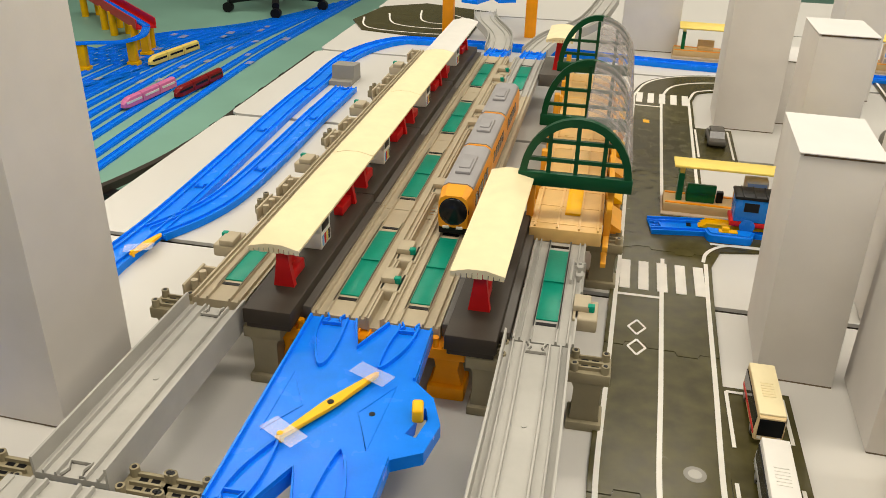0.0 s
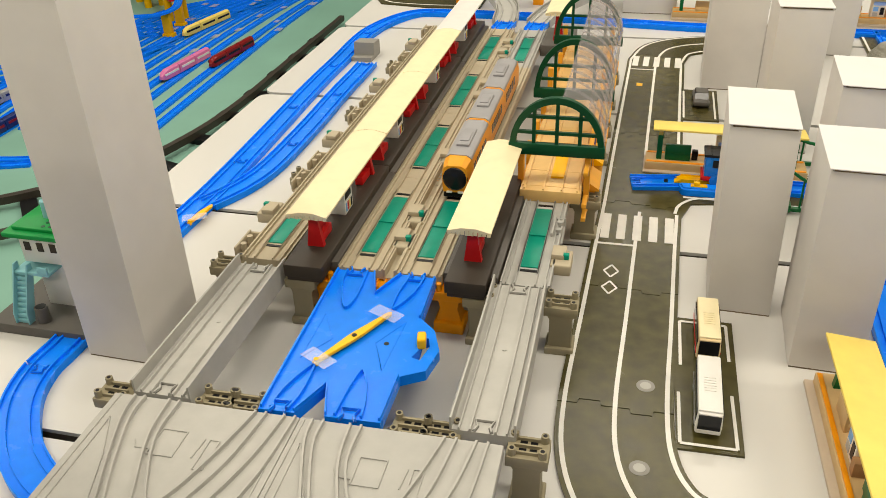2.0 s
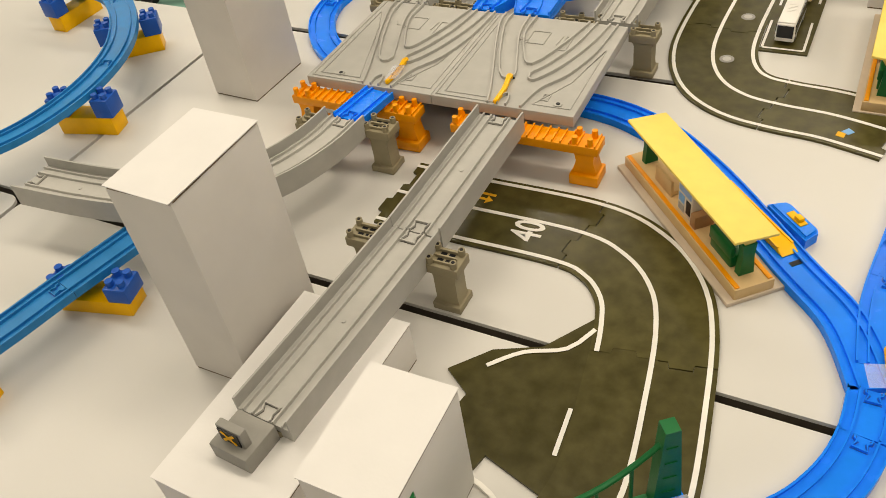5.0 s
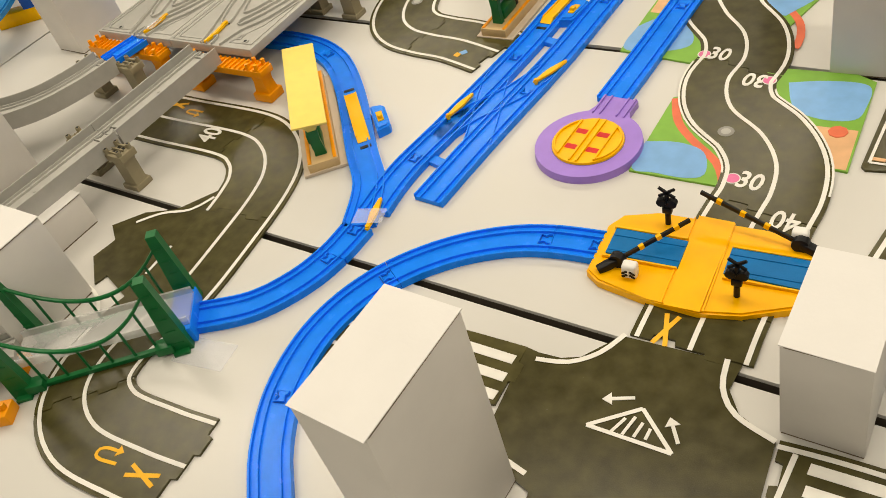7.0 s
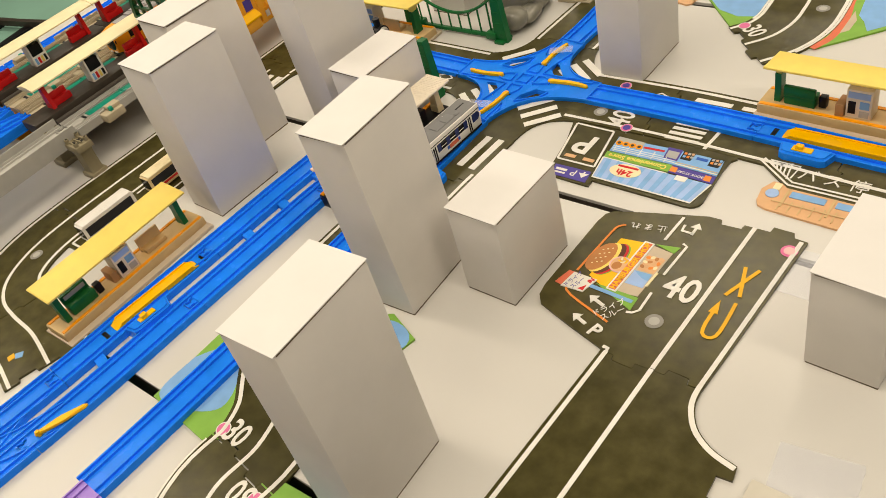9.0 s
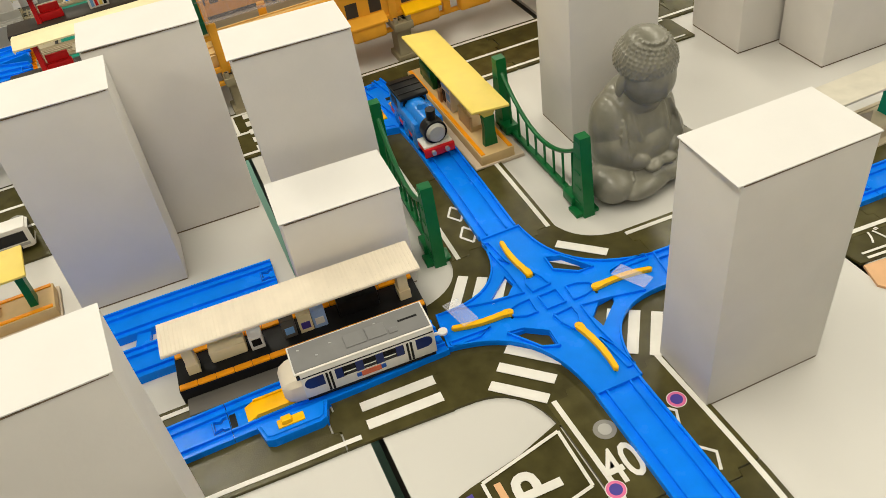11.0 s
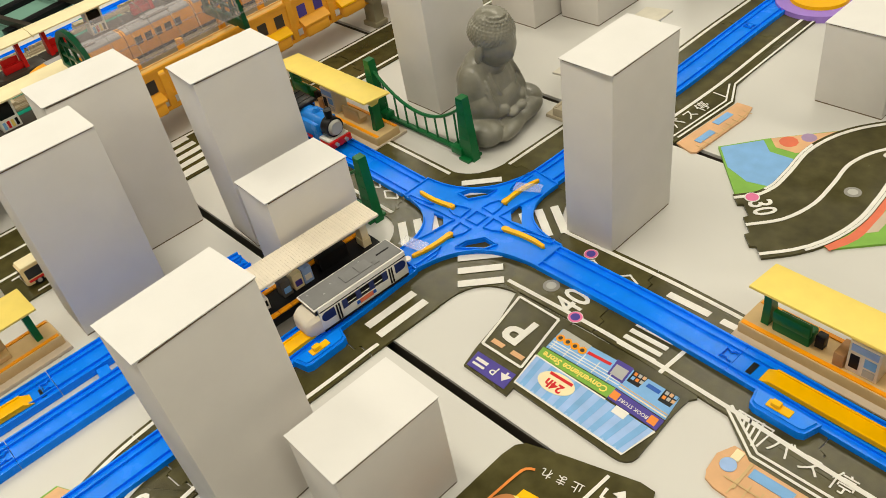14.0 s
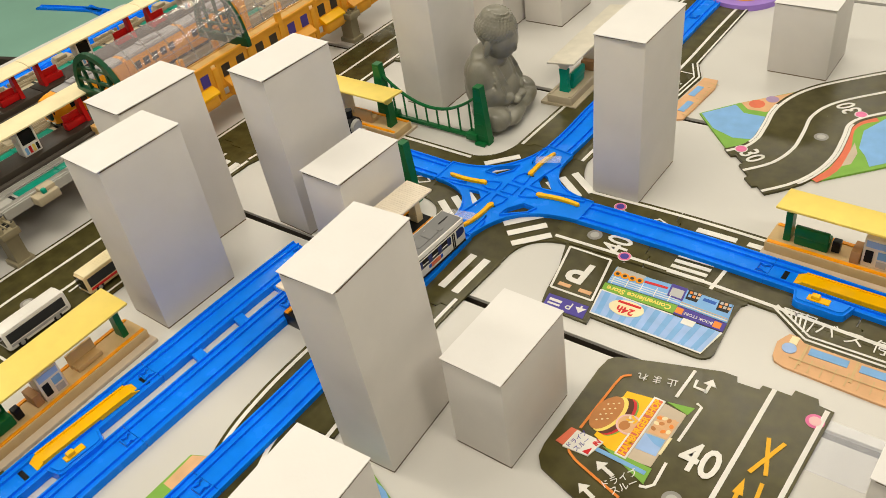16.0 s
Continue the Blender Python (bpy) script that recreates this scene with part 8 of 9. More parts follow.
# ---- toy vehicles ----
def bus(x, y, turn, body, roof, label, L=0.074, skirt=None):
    t = thing("toy_bus", pose(x, y, RZ, 0, 0, turn) @ Matrix.Diagonal((0.86, 1, 1, 1)), label, "toy bus", "toy buses")
    bm = bmesh.new()
    rings = sweep(bm, [(-0.0125, 0.004), (0.0125, 0.004), (0.013, 0.014), (0.0118, 0.0275), (-0.0118, 0.0275), (-0.013, 0.014)], [(0, -L / 2, 0), (0, -L / 2 + 0.003, 0), (0, L / 2 - 0.003, 0), (0, L / 2, 0)])
    for r in (rings[0], rings[3]):
        for v in r:
            v.co.x *= 0.9
            v.co.z = 0.014 + (v.co.z - 0.014) * 0.9
    part("body", bm, body, t)
    bm = bmesh.new()
    rbox(bm, -0.0117, 0.0117, -L / 2 + 0.002, L / 2 - 0.002, 0.0268, 0.029, 0.001)
    part("roof", bm, roof, t)
    for s in (-1, 1):
        bm = bmesh.new()
        box(bm, s * 0.0126 - 0.0006, s * 0.0126 + 0.0006, -L / 2 + 0.004, L / 2 - 0.005, 0.012, 0.0242)
        part("window", bm, GLASSY, t)
        bm = bmesh.new()
        box(bm, s * 0.0128 - 0.0006, s * 0.0128 + 0.0005, -L / 2 + 0.004, L / 2 - 0.004, 0.0075, 0.0105)
        part("stripe", bm, skirt or RED, t)
        for yy in (-L * 0.3, L * 0.27):
            bm = bmesh.new()
            tube(bm, (s * 0.0095, yy, 0.0052), (s * 0.0132, yy, 0.0052), 0.0052, seg=18)
            part("wheel", bm, BLACK, t)
            bm = bmesh.new()
            tube(bm, (s * 0.013, yy, 0.0052), (s * 0.0135, yy, 0.0052), 0.0028, seg=12)
            part("hub", bm, SILVER, t)
    for yy in (-L / 2 - 0.0003, L / 2 - 0.0005):
        bm = bmesh.new()
        box(bm, -0.0108, 0.0108, yy, yy + 0.0008, 0.0095, 0.025)
        part("windscreen", bm, GLASSY, t)
    for s in (-1, 1):
        bm = bmesh.new()
        box(bm, s * 0.0085 - 0.0016, s * 0.0085 + 0.0016, -L / 2 - 0.0005, -L / 2 + 0.001, 0.0065, 0.009)
        part("headlight", bm, WHITE, t)
    bm = bmesh.new()
    for k in range(6):
        box(bm, -0.006, 0.006, -0.012 + 0.0035 * k, -0.0105 + 0.0035 * k, 0.0288, 0.0295)
    part("roof_vent", bm, roof, t)


bus(0.4915, 0.782, -4, paint("bus_cream", (0.72, 0.55, 0.3), 0.35), CREAM, "cream and red toy bus in the bus bay", 0.072)
bus(0.4815, 0.682, -5, WHITE, WHITE, "white toy bus in the bus bay", 0.08, SILVER)
bus(1.133, 0.364, -7, paint("bus_navy", (0.008, 0.03, 0.12), 0.3), WHITE, "white and blue toy bus on the road", 0.072, BLUE_DARK)
t = thing("toy_car", pose(0.552, 1.437, RZ, 0, 0, -4), "dark grey toy car in the bay", "toy car")
bm = bmesh.new()
rbox(bm, -0.0125, 0.0125, -0.03, 0.03, 0.004, 0.013, 0.003, seg=3)
part("body", bm, SLATE, t)
bm = bmesh.new()
prism(bm, [(-0.02, 0.0125), (-0.012, 0.021), (0.012, 0.021), (0.021, 0.0125)], -0.0105, 0.0105, Matrix(((0, 0, 1, 0), (1, 0, 0, 0), (0, 1, 0, 0), (0, 0, 0, 1))))
part("cabin", bm, GLASSY, t)
bm = bmesh.new()
rbox(bm, -0.0095, 0.0095, -0.0115, 0.0115, 0.0205, 0.022, 0.0006)
part("roof", bm, SLATE, t)
for s in (-1, 1):
    for yy in (-0.019, 0.019):
        bm = bmesh.new()
        tube(bm, (s * 0.009, yy, 0.005), (s * 0.013, yy, 0.005), 0.005, seg=18)
        part("wheel", bm, BLACK, t)

# ---- signal houses ----
h = thing("signal_house", pose(-0.18, 0.75, 0, 0, 0, -5), "white toy signal house with green roof and pale blue stairs", "toy building")
PALE = paint("pale_turquoise_plastic", (0.25, 0.55, 0.6), 0.4, 0.05)
PANEL = paint("grey_panel", (0.32, 0.32, 0.27), 0.5)
bm = bmesh.new()
rbox(bm, -0.06, 0.058, -0.042, 0.075, 0, 0.012, 0.001)
part("base", bm, SLATE, h, "dark grey base")
bm = bmesh.new()
rbox(bm, -0.018, 0.018, 0.002, 0.056, 0.012, 0.07, 0.0008)
part("wall", bm, WHITE, h)
bm = bmesh.new()
rbox(bm, -0.024, 0.024, -0.006, 0.062, 0.0695, 0.103, 0.0008)
part("upper_wall", bm, WHITE, h)
bm = bmesh.new()
rbox(bm, -0.034, 0.034, -0.016, 0.07, 0.1025, 0.108, 0.0015)
rbox(bm, -0.026, 0.026, -0.008, 0.062, 0.1075, 0.112, 0.001)
part("roof", bm, paint("green_roof", (0.0, 0.3, 0.06), 0.4), h)
bm = bmesh.new()
tube(bm, (0.0, 0.02, 0.111), (0.0, 0.02, 0.13), 0.0068, 0.0062, 20)
part("vent_pipe", bm, PALE, h, "pale turquoise vent pipe")
for k in range(4):
    bm = bmesh.new()
    disc(bm, 0.008 + 0.008 * (k % 2), -0.002 + 0.008 * (k // 2), 0.1115, 0.1123, 0.0022, 12)
    part("roof_vent", bm, SHADED_DEEPGREEN, h)
for xx in (-0.015, 0.0, 0.015):
    bm = bmesh.new()
    box(bm, xx - 0.0035, xx + 0.0035, -0.0068, -0.005, 0.084, 0.094)
    part("window", bm, BROWNGREY, h)
for yy in (0.006, 0.027, 0.048):
    bm = bmesh.new()
    rbox(bm, 0.0225, 0.0252, yy - 0.0075, yy + 0.0075, 0.086, 0.097, 0.0005)
    part("window", bm, PANEL, h, "grey recessed window")
    for s in (-1, 1):
        bm = bmesh.new()
        box(bm, 0.0248, 0.0256, yy + s * 0.0035 - 0.0024, yy + s * 0.0035 + 0.0024, 0.088, 0.095)
        part("pane", bm, BROWNGREY, h)
bm = bmesh.new()
rbox(bm, 0.023, 0.0248, 0.0, 0.054, 0.072, 0.082, 0.0004)
part("hazard_panel", bm, YELLOW, h, "yellow and black striped panel")
for k in range(7):
    bm = bmesh.new()
    y0 = 0.002 + 0.0072 * k
    prism(bm, [(y0, 0.0725), (y0 + 0.0034, 0.0725), (y0 + 0.0074, 0.0815), (y0 + 0.004, 0.0815)], 0.0246, 0.0252, Matrix(((0, 0, 1, 0), (1, 0, 0, 0), (0, 1, 0, 0), (0, 0, 0, 1))))
    part("hazard_stripe", bm, BLACK, h)
bm = bmesh.new()
rbox(bm, -0.03, 0.012, -0.02, 0.003, 0.062, 0.0655, 0.0006)
rbox(bm, 0.0, 0.012, -0.0205, -0.018, 0.065, 0.073, 0.0005)
part("landing", bm, PALE, h, "pale turquoise landing")
for k in range(10):
    bm = bmesh.new()
    rbox(bm, -0.028, -0.014, -0.036 + 0.002 * k, -0.03 + 0.002 * k, 0.012 + 0.0053 * k, 0.0165 + 0.0053 * k, 0.0004)
    part("stair", bm, PALE, h, "pale turquoise stair")
for xx in (-0.0288, -0.0132):
    bm = bmesh.new()
    prism(bm, [(-0.038, 0.012), (-0.03, 0.012), (-0.012, 0.062), (-0.012, 0.073), (-0.018, 0.073), (-0.038, 0.024)], -0.0008, 0.0008, Matrix.Translation((xx, 0, 0)) @ Matrix(((0, 0, 1, 0), (1, 0, 0, 0), (0, 1, 0, 0), (0, 0, 0, 1))))
    part("stringer", bm, PALE, h, "pale turquoise stringer")
bm = bmesh.new()
tube(bm, (-0.002, -0.028, 0.012), (-0.002, -0.028, 0.03), 0.0068, 0.0066, 20)
part("barrel", bm, SLATE, h, "dark grey open barrel")
bm = bmesh.new()
disc(bm, -0.002, -0.028, 0.0298, 0.0304, 0.0053, 20)
part("barrel_mouth", bm, BLACK, h)
h = thing("signal_house", pose(1.339, 0.60, 0, 0, 0, -5), "cream toy signal house with navy roof on a pale grey base", "toy building")
PALEGREY = paint("pale_grey_plastic", (0.55, 0.52, 0.45), 0.35, 0.04)
bm = bmesh.new()
rbox(bm, -0.034, 0.047, -0.0525, 0.048, 0, 0.006, 0.0008)
part("base", bm, PALEGREY, h, "pale grey base")
bm = bmesh.new()
rbox(bm, 0.0475, 0.095, -0.032, 0.045, 0, 0.0055, 0.0008)
part("side_base", bm, PALEGREY, h, "pale grey side base")
bm = bmesh.new()
rbox(bm, -0.0215, 0.0305, -0.048, -0.0175, 0.006, 0.0125, 0.0006)
part("plinth", bm, TAUPE, h, "taupe plinth")
bm = bmesh.new()
rbox(bm, -0.021, 0.03, -0.0475, -0.018, 0.0125, 0.0505, 0.0006)
part("wall", bm, CREAM, h)
bm = bmesh.new()
rbox(bm, -0.0238, 0.0328, -0.0505, -0.0155, 0.05, 0.0542, 0.0009)
rbox(bm, -0.004, 0.013, -0.0375, -0.0285, 0.0538, 0.0562, 0.0006)
part("roof", bm, paint("navy_roof", (0.001, 0.045, 0.25), 0.35), h, "navy blue roof")
for xx in (-0.0155, 0.0065):
    for z0 in (0.033, 0.041):
        bm = bmesh.new()
        box(bm, xx, xx + 0.0155, -0.0481, -0.0468, z0, z0 + 0.0042)
        part("window", bm, BROWNGREY, h)
bm = bmesh.new()
rbox(bm, -0.0225, -0.001, -0.0582, -0.0545, 0, 0.0042, 0.0006)
part("front_rail", bm, PALEGREY, h)
bm = bmesh.new()
rbox(bm, 0.0115, 0.0152, 0.0285, 0.0315, 0.006, 0.036, 0.0008)
rbox(bm, 0.01, 0.0165, 0.027, 0.033, 0.006, 0.011, 0.0008)
part("signal_post", bm, TAUPE, h, "slim taupe signal post")
for k in range(4):
    bm = bmesh.new()
    disc(bm, 0, 0, 0, 0.0009, 0.0011, 10)
    bm.transform(pose(0.0133, 0.0286, 0.0175 + 0.0048 * k, 90, 0, 0))
    part("lamp_print", bm, (BLACK, RED, YELLOW, GREEN)[k], h)
bm = bmesh.new()
rbox(bm, 0.0168, 0.0345, 0.0195, 0.0235, 0.006, 0.0165, 0.0006)
part("equipment_box", bm, PALEGREY, h)

# ---- buffer stop on the siding ----
t = thing("track_buffer", pose(-0.062, 1.64, 0, 0, 0, -4), "grey plastic buffer stop at the siding end", "track buffer")
bm = bmesh.new()
prism(bm, [(-0.03, 0.0), (0.03, 0.0), (0.03, 0.028), (-0.008, 0.031), (-0.012, 0.008), (-0.03, 0.008)], -0.02, 0.02, Matrix(((0, 0, 1, 0), (1, 0, 0, 0), (0, 1, 0, 0), (0, 0, 0, 1))))
part("buffer_body", bm, GREY_MID, t)

# ---- raised loop on the neighbouring table ----
def brick_pier(x, y, turn, top):
    t = thing("brick_pier", pose(x, y, 0, 0, 0, turn), "blue and yellow plastic block pier", "toy pier", "block piers")
    bm = bmesh.new()
    rbox(bm, -0.04, 0.04, -0.014, 0.014, 0, top * 0.5, 0.001)
    part("lower_block", bm, YELLOW, t)
    for s in (-1, 1):
        bm = bmesh.new()
        rbox(bm, s * 0.032 - 0.012, s * 0.032 + 0.012, -0.014, 0.014, top * 0.5, top, 0.001)
        part("upper_block", bm, BLUE_DARK, t)
        for sy in (-0.007, 0.007):
            for sx in (-0.006, 0.006):
                bm = bmesh.new()
                tube(bm, (s * 0.032 + sx, sy, top - 0.001), (s * 0.032 + sx, sy, top + 0.006), 0.004, seg=14)
                part("stud", bm, BLUE_DARK, t)


TURQ = paint("old_blue_plastic", (0.012, 0.2, 0.5), 0.35, 0.08)
lay([(-0.62, 0.56), (-0.547, 0.555), (-0.46, 0.545), (-0.385, 0.485), (-0.33, 0.4), (-0.31, 0.3), (-0.33, 0.2), (-0.4, 0.12)], TURQ, z=0.05, piece=0.2, label="raised blue track loop on block piers", group="raised blue track")
brick_pier(-0.385, 0.485, 35, 0.05)
brick_pier(-0.312, 0.305, 10, 0.05)
brick_pier(-0.56, 0.556, -95, 0.05)
lay([(-0.16, -0.16), (-0.12, -0.05), (-0.1, 0.02), (-0.085, 0.07), (-0.07, 0.12)], TURQ, z=0.035, piece=0.2, label="raised blue track on block piers", group="raised blue track")
brick_pier(-0.085, 0.05, 10, 0.035)
brick_pier(-0.14, -0.09, 10, 0.035)

# ---- ride-on rail track on the floor ----
t = thing("floor_railway", None, "dark ride-on miniature railway track lying on the floor", "miniature railway")
rp = smooth_path([(-3.4, 1.75), (-2.6, 1.78), (-1.95, 1.84), (-1.46, 1.98), (-1.27, 2.08), (-1.03, 2.3), (-0.9, 2.6), (-0.83, 2.95), (-0.79, 3.5), (-0.74, 4.2)], 0.06)
for d in (-0.12, 0.12):
    bm = bmesh.new()
    sweep(bm, [(-0.012, 0.02), (0.012, 0.02), (0.012, 0.045), (-0.012, 0.045)], [p + Vector((0, 0, FLOOR_Z)) for p in offset(rp, d)])
    part("rail", bm, BROWNGREY, t)
TL = lengths(rp)[-1]
for k in range(int(TL / 0.24)):
    a, b = cut(rp, 0.24 * k, 0.24 * k + 0.05)[0], cut(rp, 0.24 * k, 0.24 * k + 0.05)[-1]
    bm = bmesh.new()
    d = b - a
    rbox(bm, 0, 0.05, -0.17, 0.17, 0, 0.022, 0.002, pose(a.x, a.y, FLOOR_Z, 0, 0, math.degrees(math.atan2(d.y, d.x))))
    part("sleeper", bm, BLACK, t)

# ---- tracks and trains on the floor ----
FL = "blue plastic toy track lying on the floor"
for k in range(13):
    o = 0.068 * k + (0.03 if k > 1 else 0)
    lay([(-1.215 - o, 2.6 + 0.02 * k), (-1.19 - o * 1.05, 3.4), (-1.14 - o * 0.9, 4.4), (-0.98 - o * 0.5, 5.8 - 0.08 * k)], BLUE, z=FLOOR_Z, piece=0.8, label=FL, group="floor tracks")
for k in range(3):
    lay([(-2.3, 4.1 + 0.09 * k), (-1.9, 3.95 + 0.09 * k), (-1.62, 4.05 + 0.09 * k), (-1.35, 4.6 + 0.06 * k)], BLUE, z=FLOOR_Z, piece=0.8, label=FL, group="floor tracks")
lay([(-2.3, 2.45), (-1.95, 2.50), (-1.72, 2.47), (-1.5, 2.5), (-1.38, 2.62)], BLUE, z=FLOOR_Z, piece=0.4, label=FL, group="floor tracks")
for k in range(3):
    lay([(-2.5, 3.1 + 0.1 * k), (-2.1, 3.3 + 0.1 * k), (-1.75, 3.4 + 0.1 * k), (-1.6, 3.8 + 0.1 * k)], BLUE, z=FLOOR_Z, piece=0.8, label=FL, group="floor tracks")


def floor_train(x0, y0, x1, y1, mat, mat2, label):
    L = math.hypot(x1 - x0, y1 - y0)
    turn = math.degrees(math.atan2(y1 - y0, x1 - x0)) - 90
    for k in range(3):
        t = thing("train_car", pose(x0 + (x1 - x0) * k / 3, y0 + (y1 - y0) * k / 3, FLOOR_Z + 0.007, 0, 0, turn), label, "toy train", label)
        bm = bmesh.new()
        rings = sweep(bm, [(-0.017, 0.004), (0.017, 0.004), (0.018, 0.02), (0.014, 0.04), (0.006, 0.045), (-0.006, 0.045), (-0.014, 0.04), (-0.018, 0.02)], [(0, L / 3 * i / 6 * 0.97, 0) for i in range(7)])
        if k == 0:
            for v in rings[0]:
                v.co.x *= 0.45
                v.co.z = 0.01 + (v.co.z - 0.01) * 0.35
            for v in rings[1]:
                v.co.z = 0.01 + (v.co.z - 0.01) * 0.8
        part("body", bm, mat, t)
        bm = bmesh.new()
        box(bm, -0.0184, 0.0184, 0.014, L / 3 - 0.012, 0.021, 0.03)
        part("window_band", bm, mat2, t)


MAGENTA = paint("pink_train_paint", (0.72, 0.2, 0.42), 0.3)
CRIMSON = paint("crimson_train_paint", (0.24, 0.01, 0.012), 0.3)
floor_train(-1.41, 3.28, -1.345, 3.63, MAGENTA, WHITE, "pink and white toy train on the floor track")
floor_train(-1.265, 3.465, -1.2, 3.81, CRIMSON, BLACK, "crimson toy train on the floor track")
floor_train(-1.59, 3.91, -1.5, 4.27, LEMON, BLACK, "yellow toy train on the floor track")
floor_train(-1.985, 2.93, -1.95, 3.12, SILVER, NAVY, "silver and navy toy train on the floor track")
floor_train(-1.785, 2.635, -1.765, 2.88, NAVY, CRIMSON, "navy and red toy train on the floor track")
floor_train(-2.23, 2.79, -2.14, 3.22, LEMON, WHITE, "yellow toy train with pale windows on the floor track")
for k in range(6):
    lay([(-1.79 - 0.09 * k, 2.6 + 0.055 * k), (-1.765 - 0.085 * k, 2.95), (-1.72 - 0.075 * k, 3.35)], BLUE, z=FLOOR_Z - 0.0006 * (k + 1), piece=0.5, label=FL, group="floor tracks")
lay([(-2.04, 2.515), (-1.85, 2.47), (-1.66, 2.42), (-1.5, 2.45)], BLUE, z=FLOOR_Z, piece=0.4, label=FL, group="floor tracks")
lay([(-2.52, 3.15), (-2.53, 3.345), (-2.48, 3.52), (-2.56, 3.66), (-2.81, 3.93)], BLUE, z=FLOOR_Z, piece=0.4, label=FL, group="floor tracks")
for k in range(26):
    fx, fy = -1.22 - 0.068 * random.randrange(11) - 0.02, random.uniform(2.75, 4.9)
    bm = bmesh.new()
    w, d = random.uniform(0.012, 0.02), random.uniform(0.02, 0.034)
    prism(bm, [(-w, -d), (w, -d + 0.003), (w - 0.002, d), (-w, d)], 0, 0.0006)
    solid("adhesive_tape", bm, FROST, pose(fx + 0.06 * (fy - 2.6), fy, FLOOR_Z + 0.0092, 0, 0, -4), "pale strip of tape over a floor track joint", "tape", "strips of tape on the floor")
# red viaduct at the far side of the floor layout
for (x0, y0), (x1, y1) in (((-2.46, 4.95), (-2.08, 4.56)), ((-2.08, 4.56), (-1.71, 4.17))):
    t = thing("floor_viaduct", None, "red raised toy viaduct with blue track on yellow piers", "toy track", "floor viaduct")
    bm = bmesh.new()
    sweep(bm, [(-0.05, 0), (0.05, 0), (0.05, 0.05), (0.044, 0.05), (0.044, 0.01), (-0.044, 0.01), (-0.044, 0.05), (-0.05, 0.05)], [(x0, y0, -0.56), (x1, y1, -0.56)])
    part("deck", bm, RED, t)
    bm = bmesh.new()
    sweep(bm, groove(), [(x0, y0, -0.549), (x1, y1, -0.549)])
    part("track_bed", bm, BLUE, t)
    for u in (0.15, 0.85):
        for s in (-0.04, 0.04):
            bm = bmesh.new()
            tube(bm, (x0 + (x1 - x0) * u + s * 0.7, y0 + (y1 - y0) * u + s * 0.7, FLOOR_Z), (x0 + (x1 - x0) * u + s * 0.7, y0 + (y1 - y0) * u + s * 0.7, -0.552), 0.02)
            part("pier", bm, YELLOW, t)
lay([(-1.71, 4.17), (-1.655, 4.0), (-1.69, 3.87), (-1.81, 3.825), (-1.95, 3.77), (-2.2, 3.7)], BLUE, z=-0.556, piece=0.3, label="blue raised toy track on yellow piers", group="raised floor track")
for x, y in ((-1.86, 3.81), (-1.68, 3.94), (-1.7, 4.12), (-2.08, 3.735)):
    t = thing("track_pier", pose(x, y, FLOOR_Z), "yellow plastic pier on the floor", "toy pier", "floor piers")
    bm = bmesh.new()
    rbox(bm, -0.028, 0.028, -0.022, 0.022, 0, 0.02, 0.003)
    part("foot", bm, YELLOW, t)
    bm = bmesh.new()
    rbox(bm, -0.02, 0.02, -0.016, 0.016, 0.02, 0.124, 0.002)
    part("column", bm, YELLOW, t)
# office chair feet in the distance
t = thing("office_chair", pose(-1.43, 5.35, FLOOR_Z), "dark grey office chair on castors", "chair")
for k in range(5):
    a = radians(72 * k)
    bm = bmesh.new()
    tube(bm, (0, 0, 0.09), (0.3 * math.cos(a), 0.3 * math.sin(a), 0.07), 0.022)
    part("leg", bm, BLACK, t)
    bm = bmesh.new()
    tube(bm, (0.3 * math.cos(a), 0.3 * math.sin(a) - 0.02, 0.03), (0.3 * math.cos(a), 0.3 * math.sin(a) + 0.02, 0.03), 0.03, seg=16)
    part("castor", bm, BLACK, t)
bm = bmesh.new()
tube(bm, (0, 0, 0.08), (0, 0, 0.42), 0.028)
part("column", bm, SLATE, t)
bm = bmesh.new()
rbox(bm, -0.24, 0.24, -0.24, 0.24, 0.42, 0.5, 0.03, seg=3)
part("seat", bm, SLATE, t)
bm = bmesh.new()
rbox(bm, -0.22, 0.22, 0.2, 0.26, 0.55, 1.0, 0.03, seg=3)
part("backrest", bm, SLATE, t)

# ---- far end beyond the station ----
for lx in (0.0, 0.062):
    p0, p1 = ST @ Vector((lx, 0.858, 0)), ST @ Vector((lx + 0.004, 0.905, 0))
    lay([p0.xy, p1.xy], BLUE, z=0.054, piece=0.2, label="short blue track piece on the viaduct")
for pts in ([(0.205, 1.69), (0.2, 1.8), (0.165, 1.92), (0.155, 2.0)], [(0.27, 1.685), (0.3, 1.8), (0.37, 1.95), (0.42, 2.2)]):
    lay(pts, GREY, piece=0.3, label=WALLED, group="walled viaduct track", prof=deck_profile(0.0235, 0.05, DECK, 0.004))
lay([(0.12, 2.0), (0.16, 2.1), (0.2, 2.25)], BLUE, z=0.075, piece=0.3, label="raised blue track piece beyond the station", group="raised blue track")
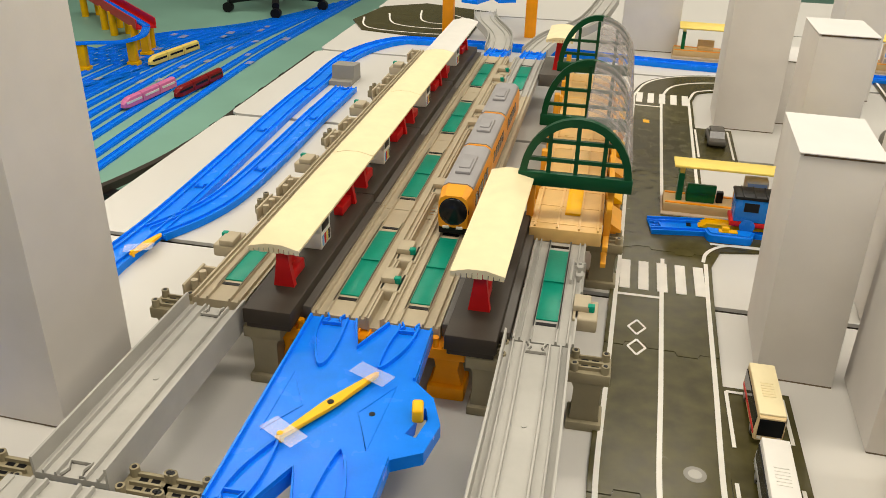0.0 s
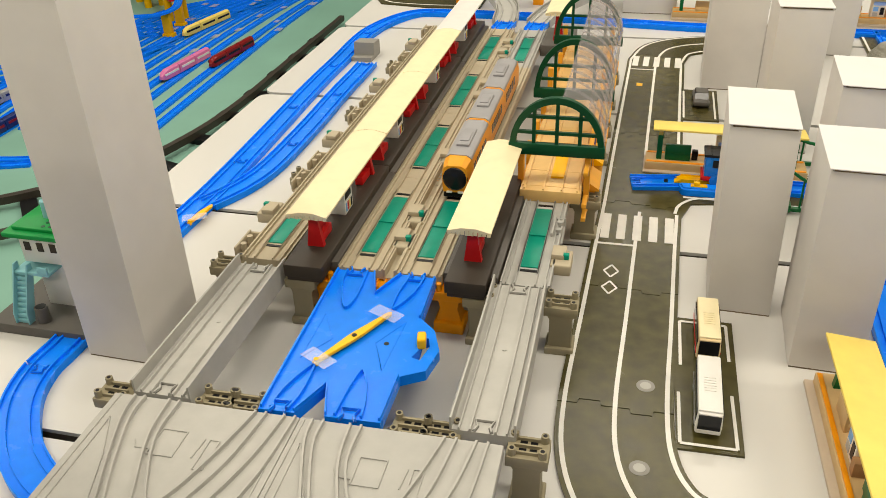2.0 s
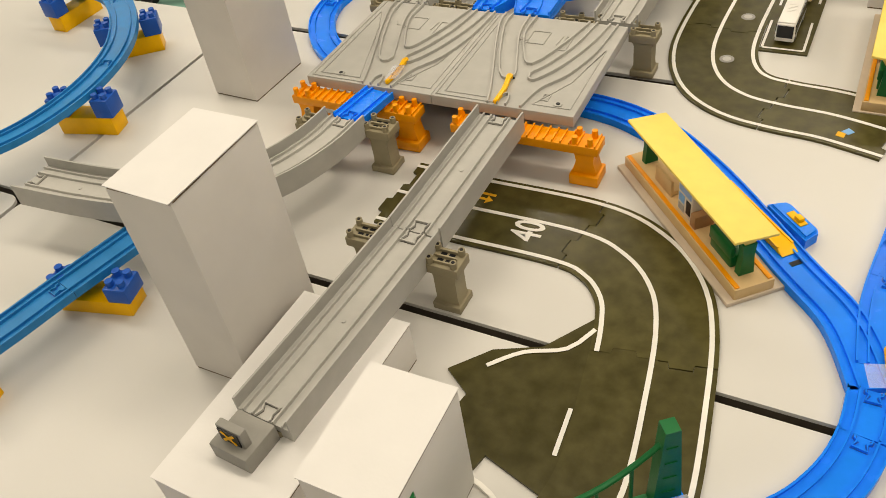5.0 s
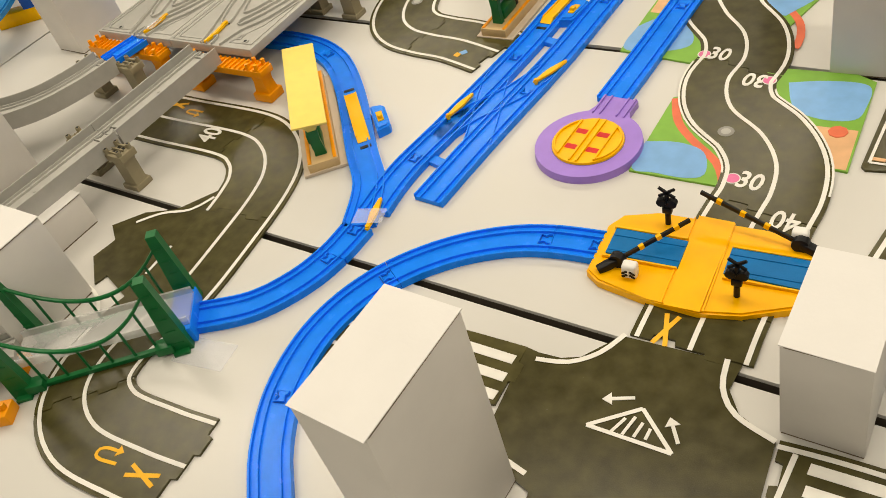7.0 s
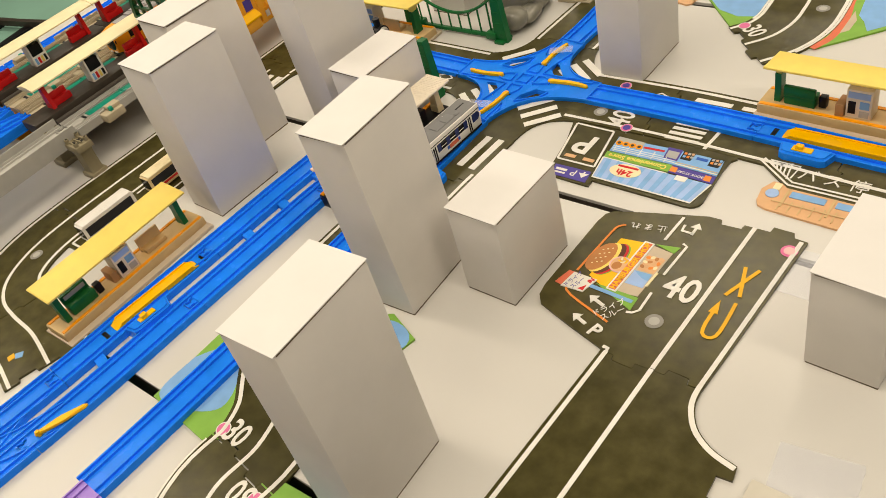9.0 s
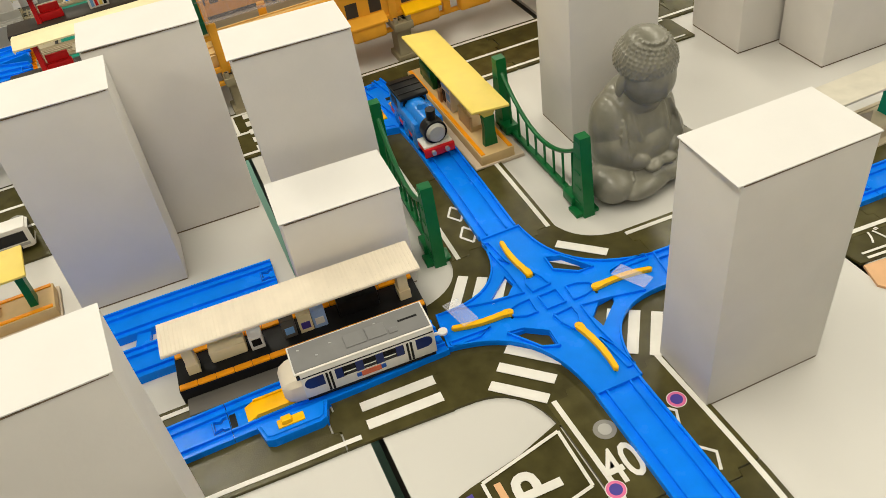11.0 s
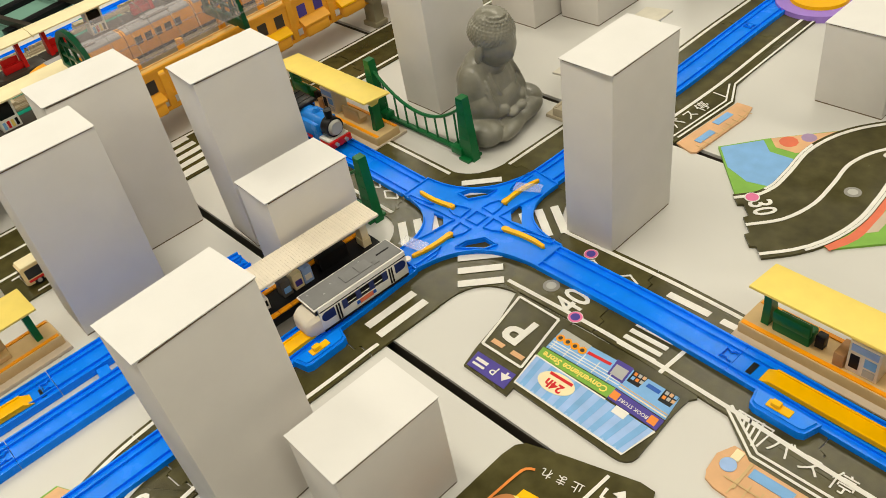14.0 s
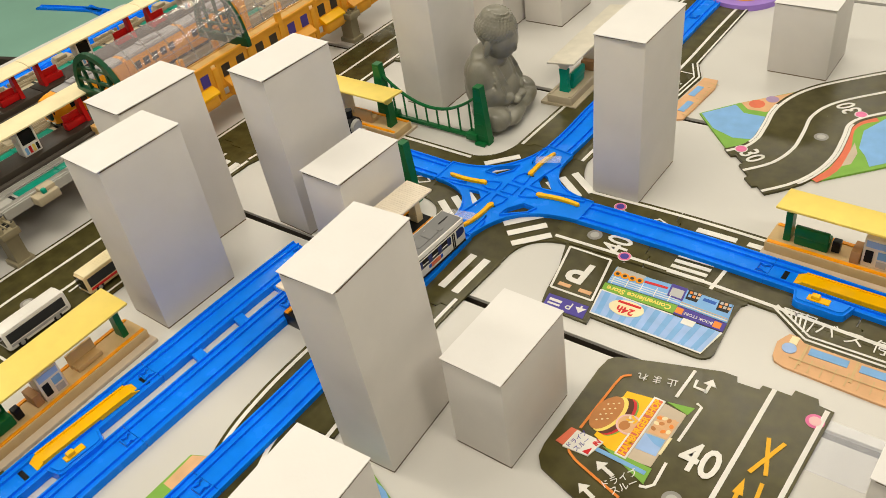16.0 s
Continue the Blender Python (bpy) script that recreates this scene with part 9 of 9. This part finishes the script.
lay([(0.2, 2.0), (0.16, 2.1), (0.12, 2.25)], BLUE, z=0.08, piece=0.3, label="raised blue track piece beyond the station", group="raised blue track")
for x in (0.07, 0.25):
    bm = bmesh.new()
    rbox(bm, x - 0.012, x + 0.012, 2.04, 2.07, 0, 0.12, 0.002)
    solid("bridge_post", bm, ORANGE, None, "tall orange plastic bridge post", "toy pier", "orange posts")
t = plate([(-0.16, 2.12), (-0.12, 2.03), (0.0, 2.0), (0.12, 2.0), (0.14, 2.28), (-0.02, 2.34), (-0.12, 2.28)])
stripe([q.xy for q in smooth_path([(-0.14, 2.15), (-0.11, 2.05), (0.0, 2.02), (0.12, 2.02)])], 0.004, t)
stripe([q.xy for q in smooth_path([(-0.09, 2.2), (-0.06, 2.1), (0.02, 2.07), (0.12, 2.08)])], 0.004, t)
stripe([q.xy for q in smooth_path([(-0.02, 2.25), (0.0, 2.14), (0.06, 2.12), (0.12, 2.15), (0.06, 2.22)])], 0.004, t)
wayside(0.65, 1.95, 85, -1)
wayside(0.95, 1.93, 85, -1)
tt2 = thing("turntable", pose(0.975, 1.73, 0), "lilac plastic turntable with round yellow deck", "turntable")
bm = bmesh.new()
tube(bm, (0, 0, 0), (0, 0, 0.009), 0.059, 0.058, 48)
part("base_ring", bm, PURPLE, tt2)
bm = bmesh.new()
tube(bm, (0, 0, 0.009), (0, 0, 0.0135), 0.0395, 0.0385, 48)
part("deck", bm, YELLOW, tt2)
bm = bmesh.new()
rbox(bm, -0.0275, 0.0275, 0, 0.11, 0.046, 0.0655, 0.001)
solid("station_platform", bm, SLATE, ST @ pose(0.1155, 0.75, 0), "slate grey end platform", "platform")
P3 = thing("platform_canopy", ST @ pose(0.1155, 0.66, 0), "cream canopy on red supports at the station end", "canopy")
canopy(P3, 0.1, 0.1, CREAM)
bm = bmesh.new()
side_prism(bm, [(-0.009, 0.0655), (0.009, 0.0655), (0.004, 0.117), (-0.004, 0.117)], 0.12, 0.126)
part("support", bm, RED, P3)
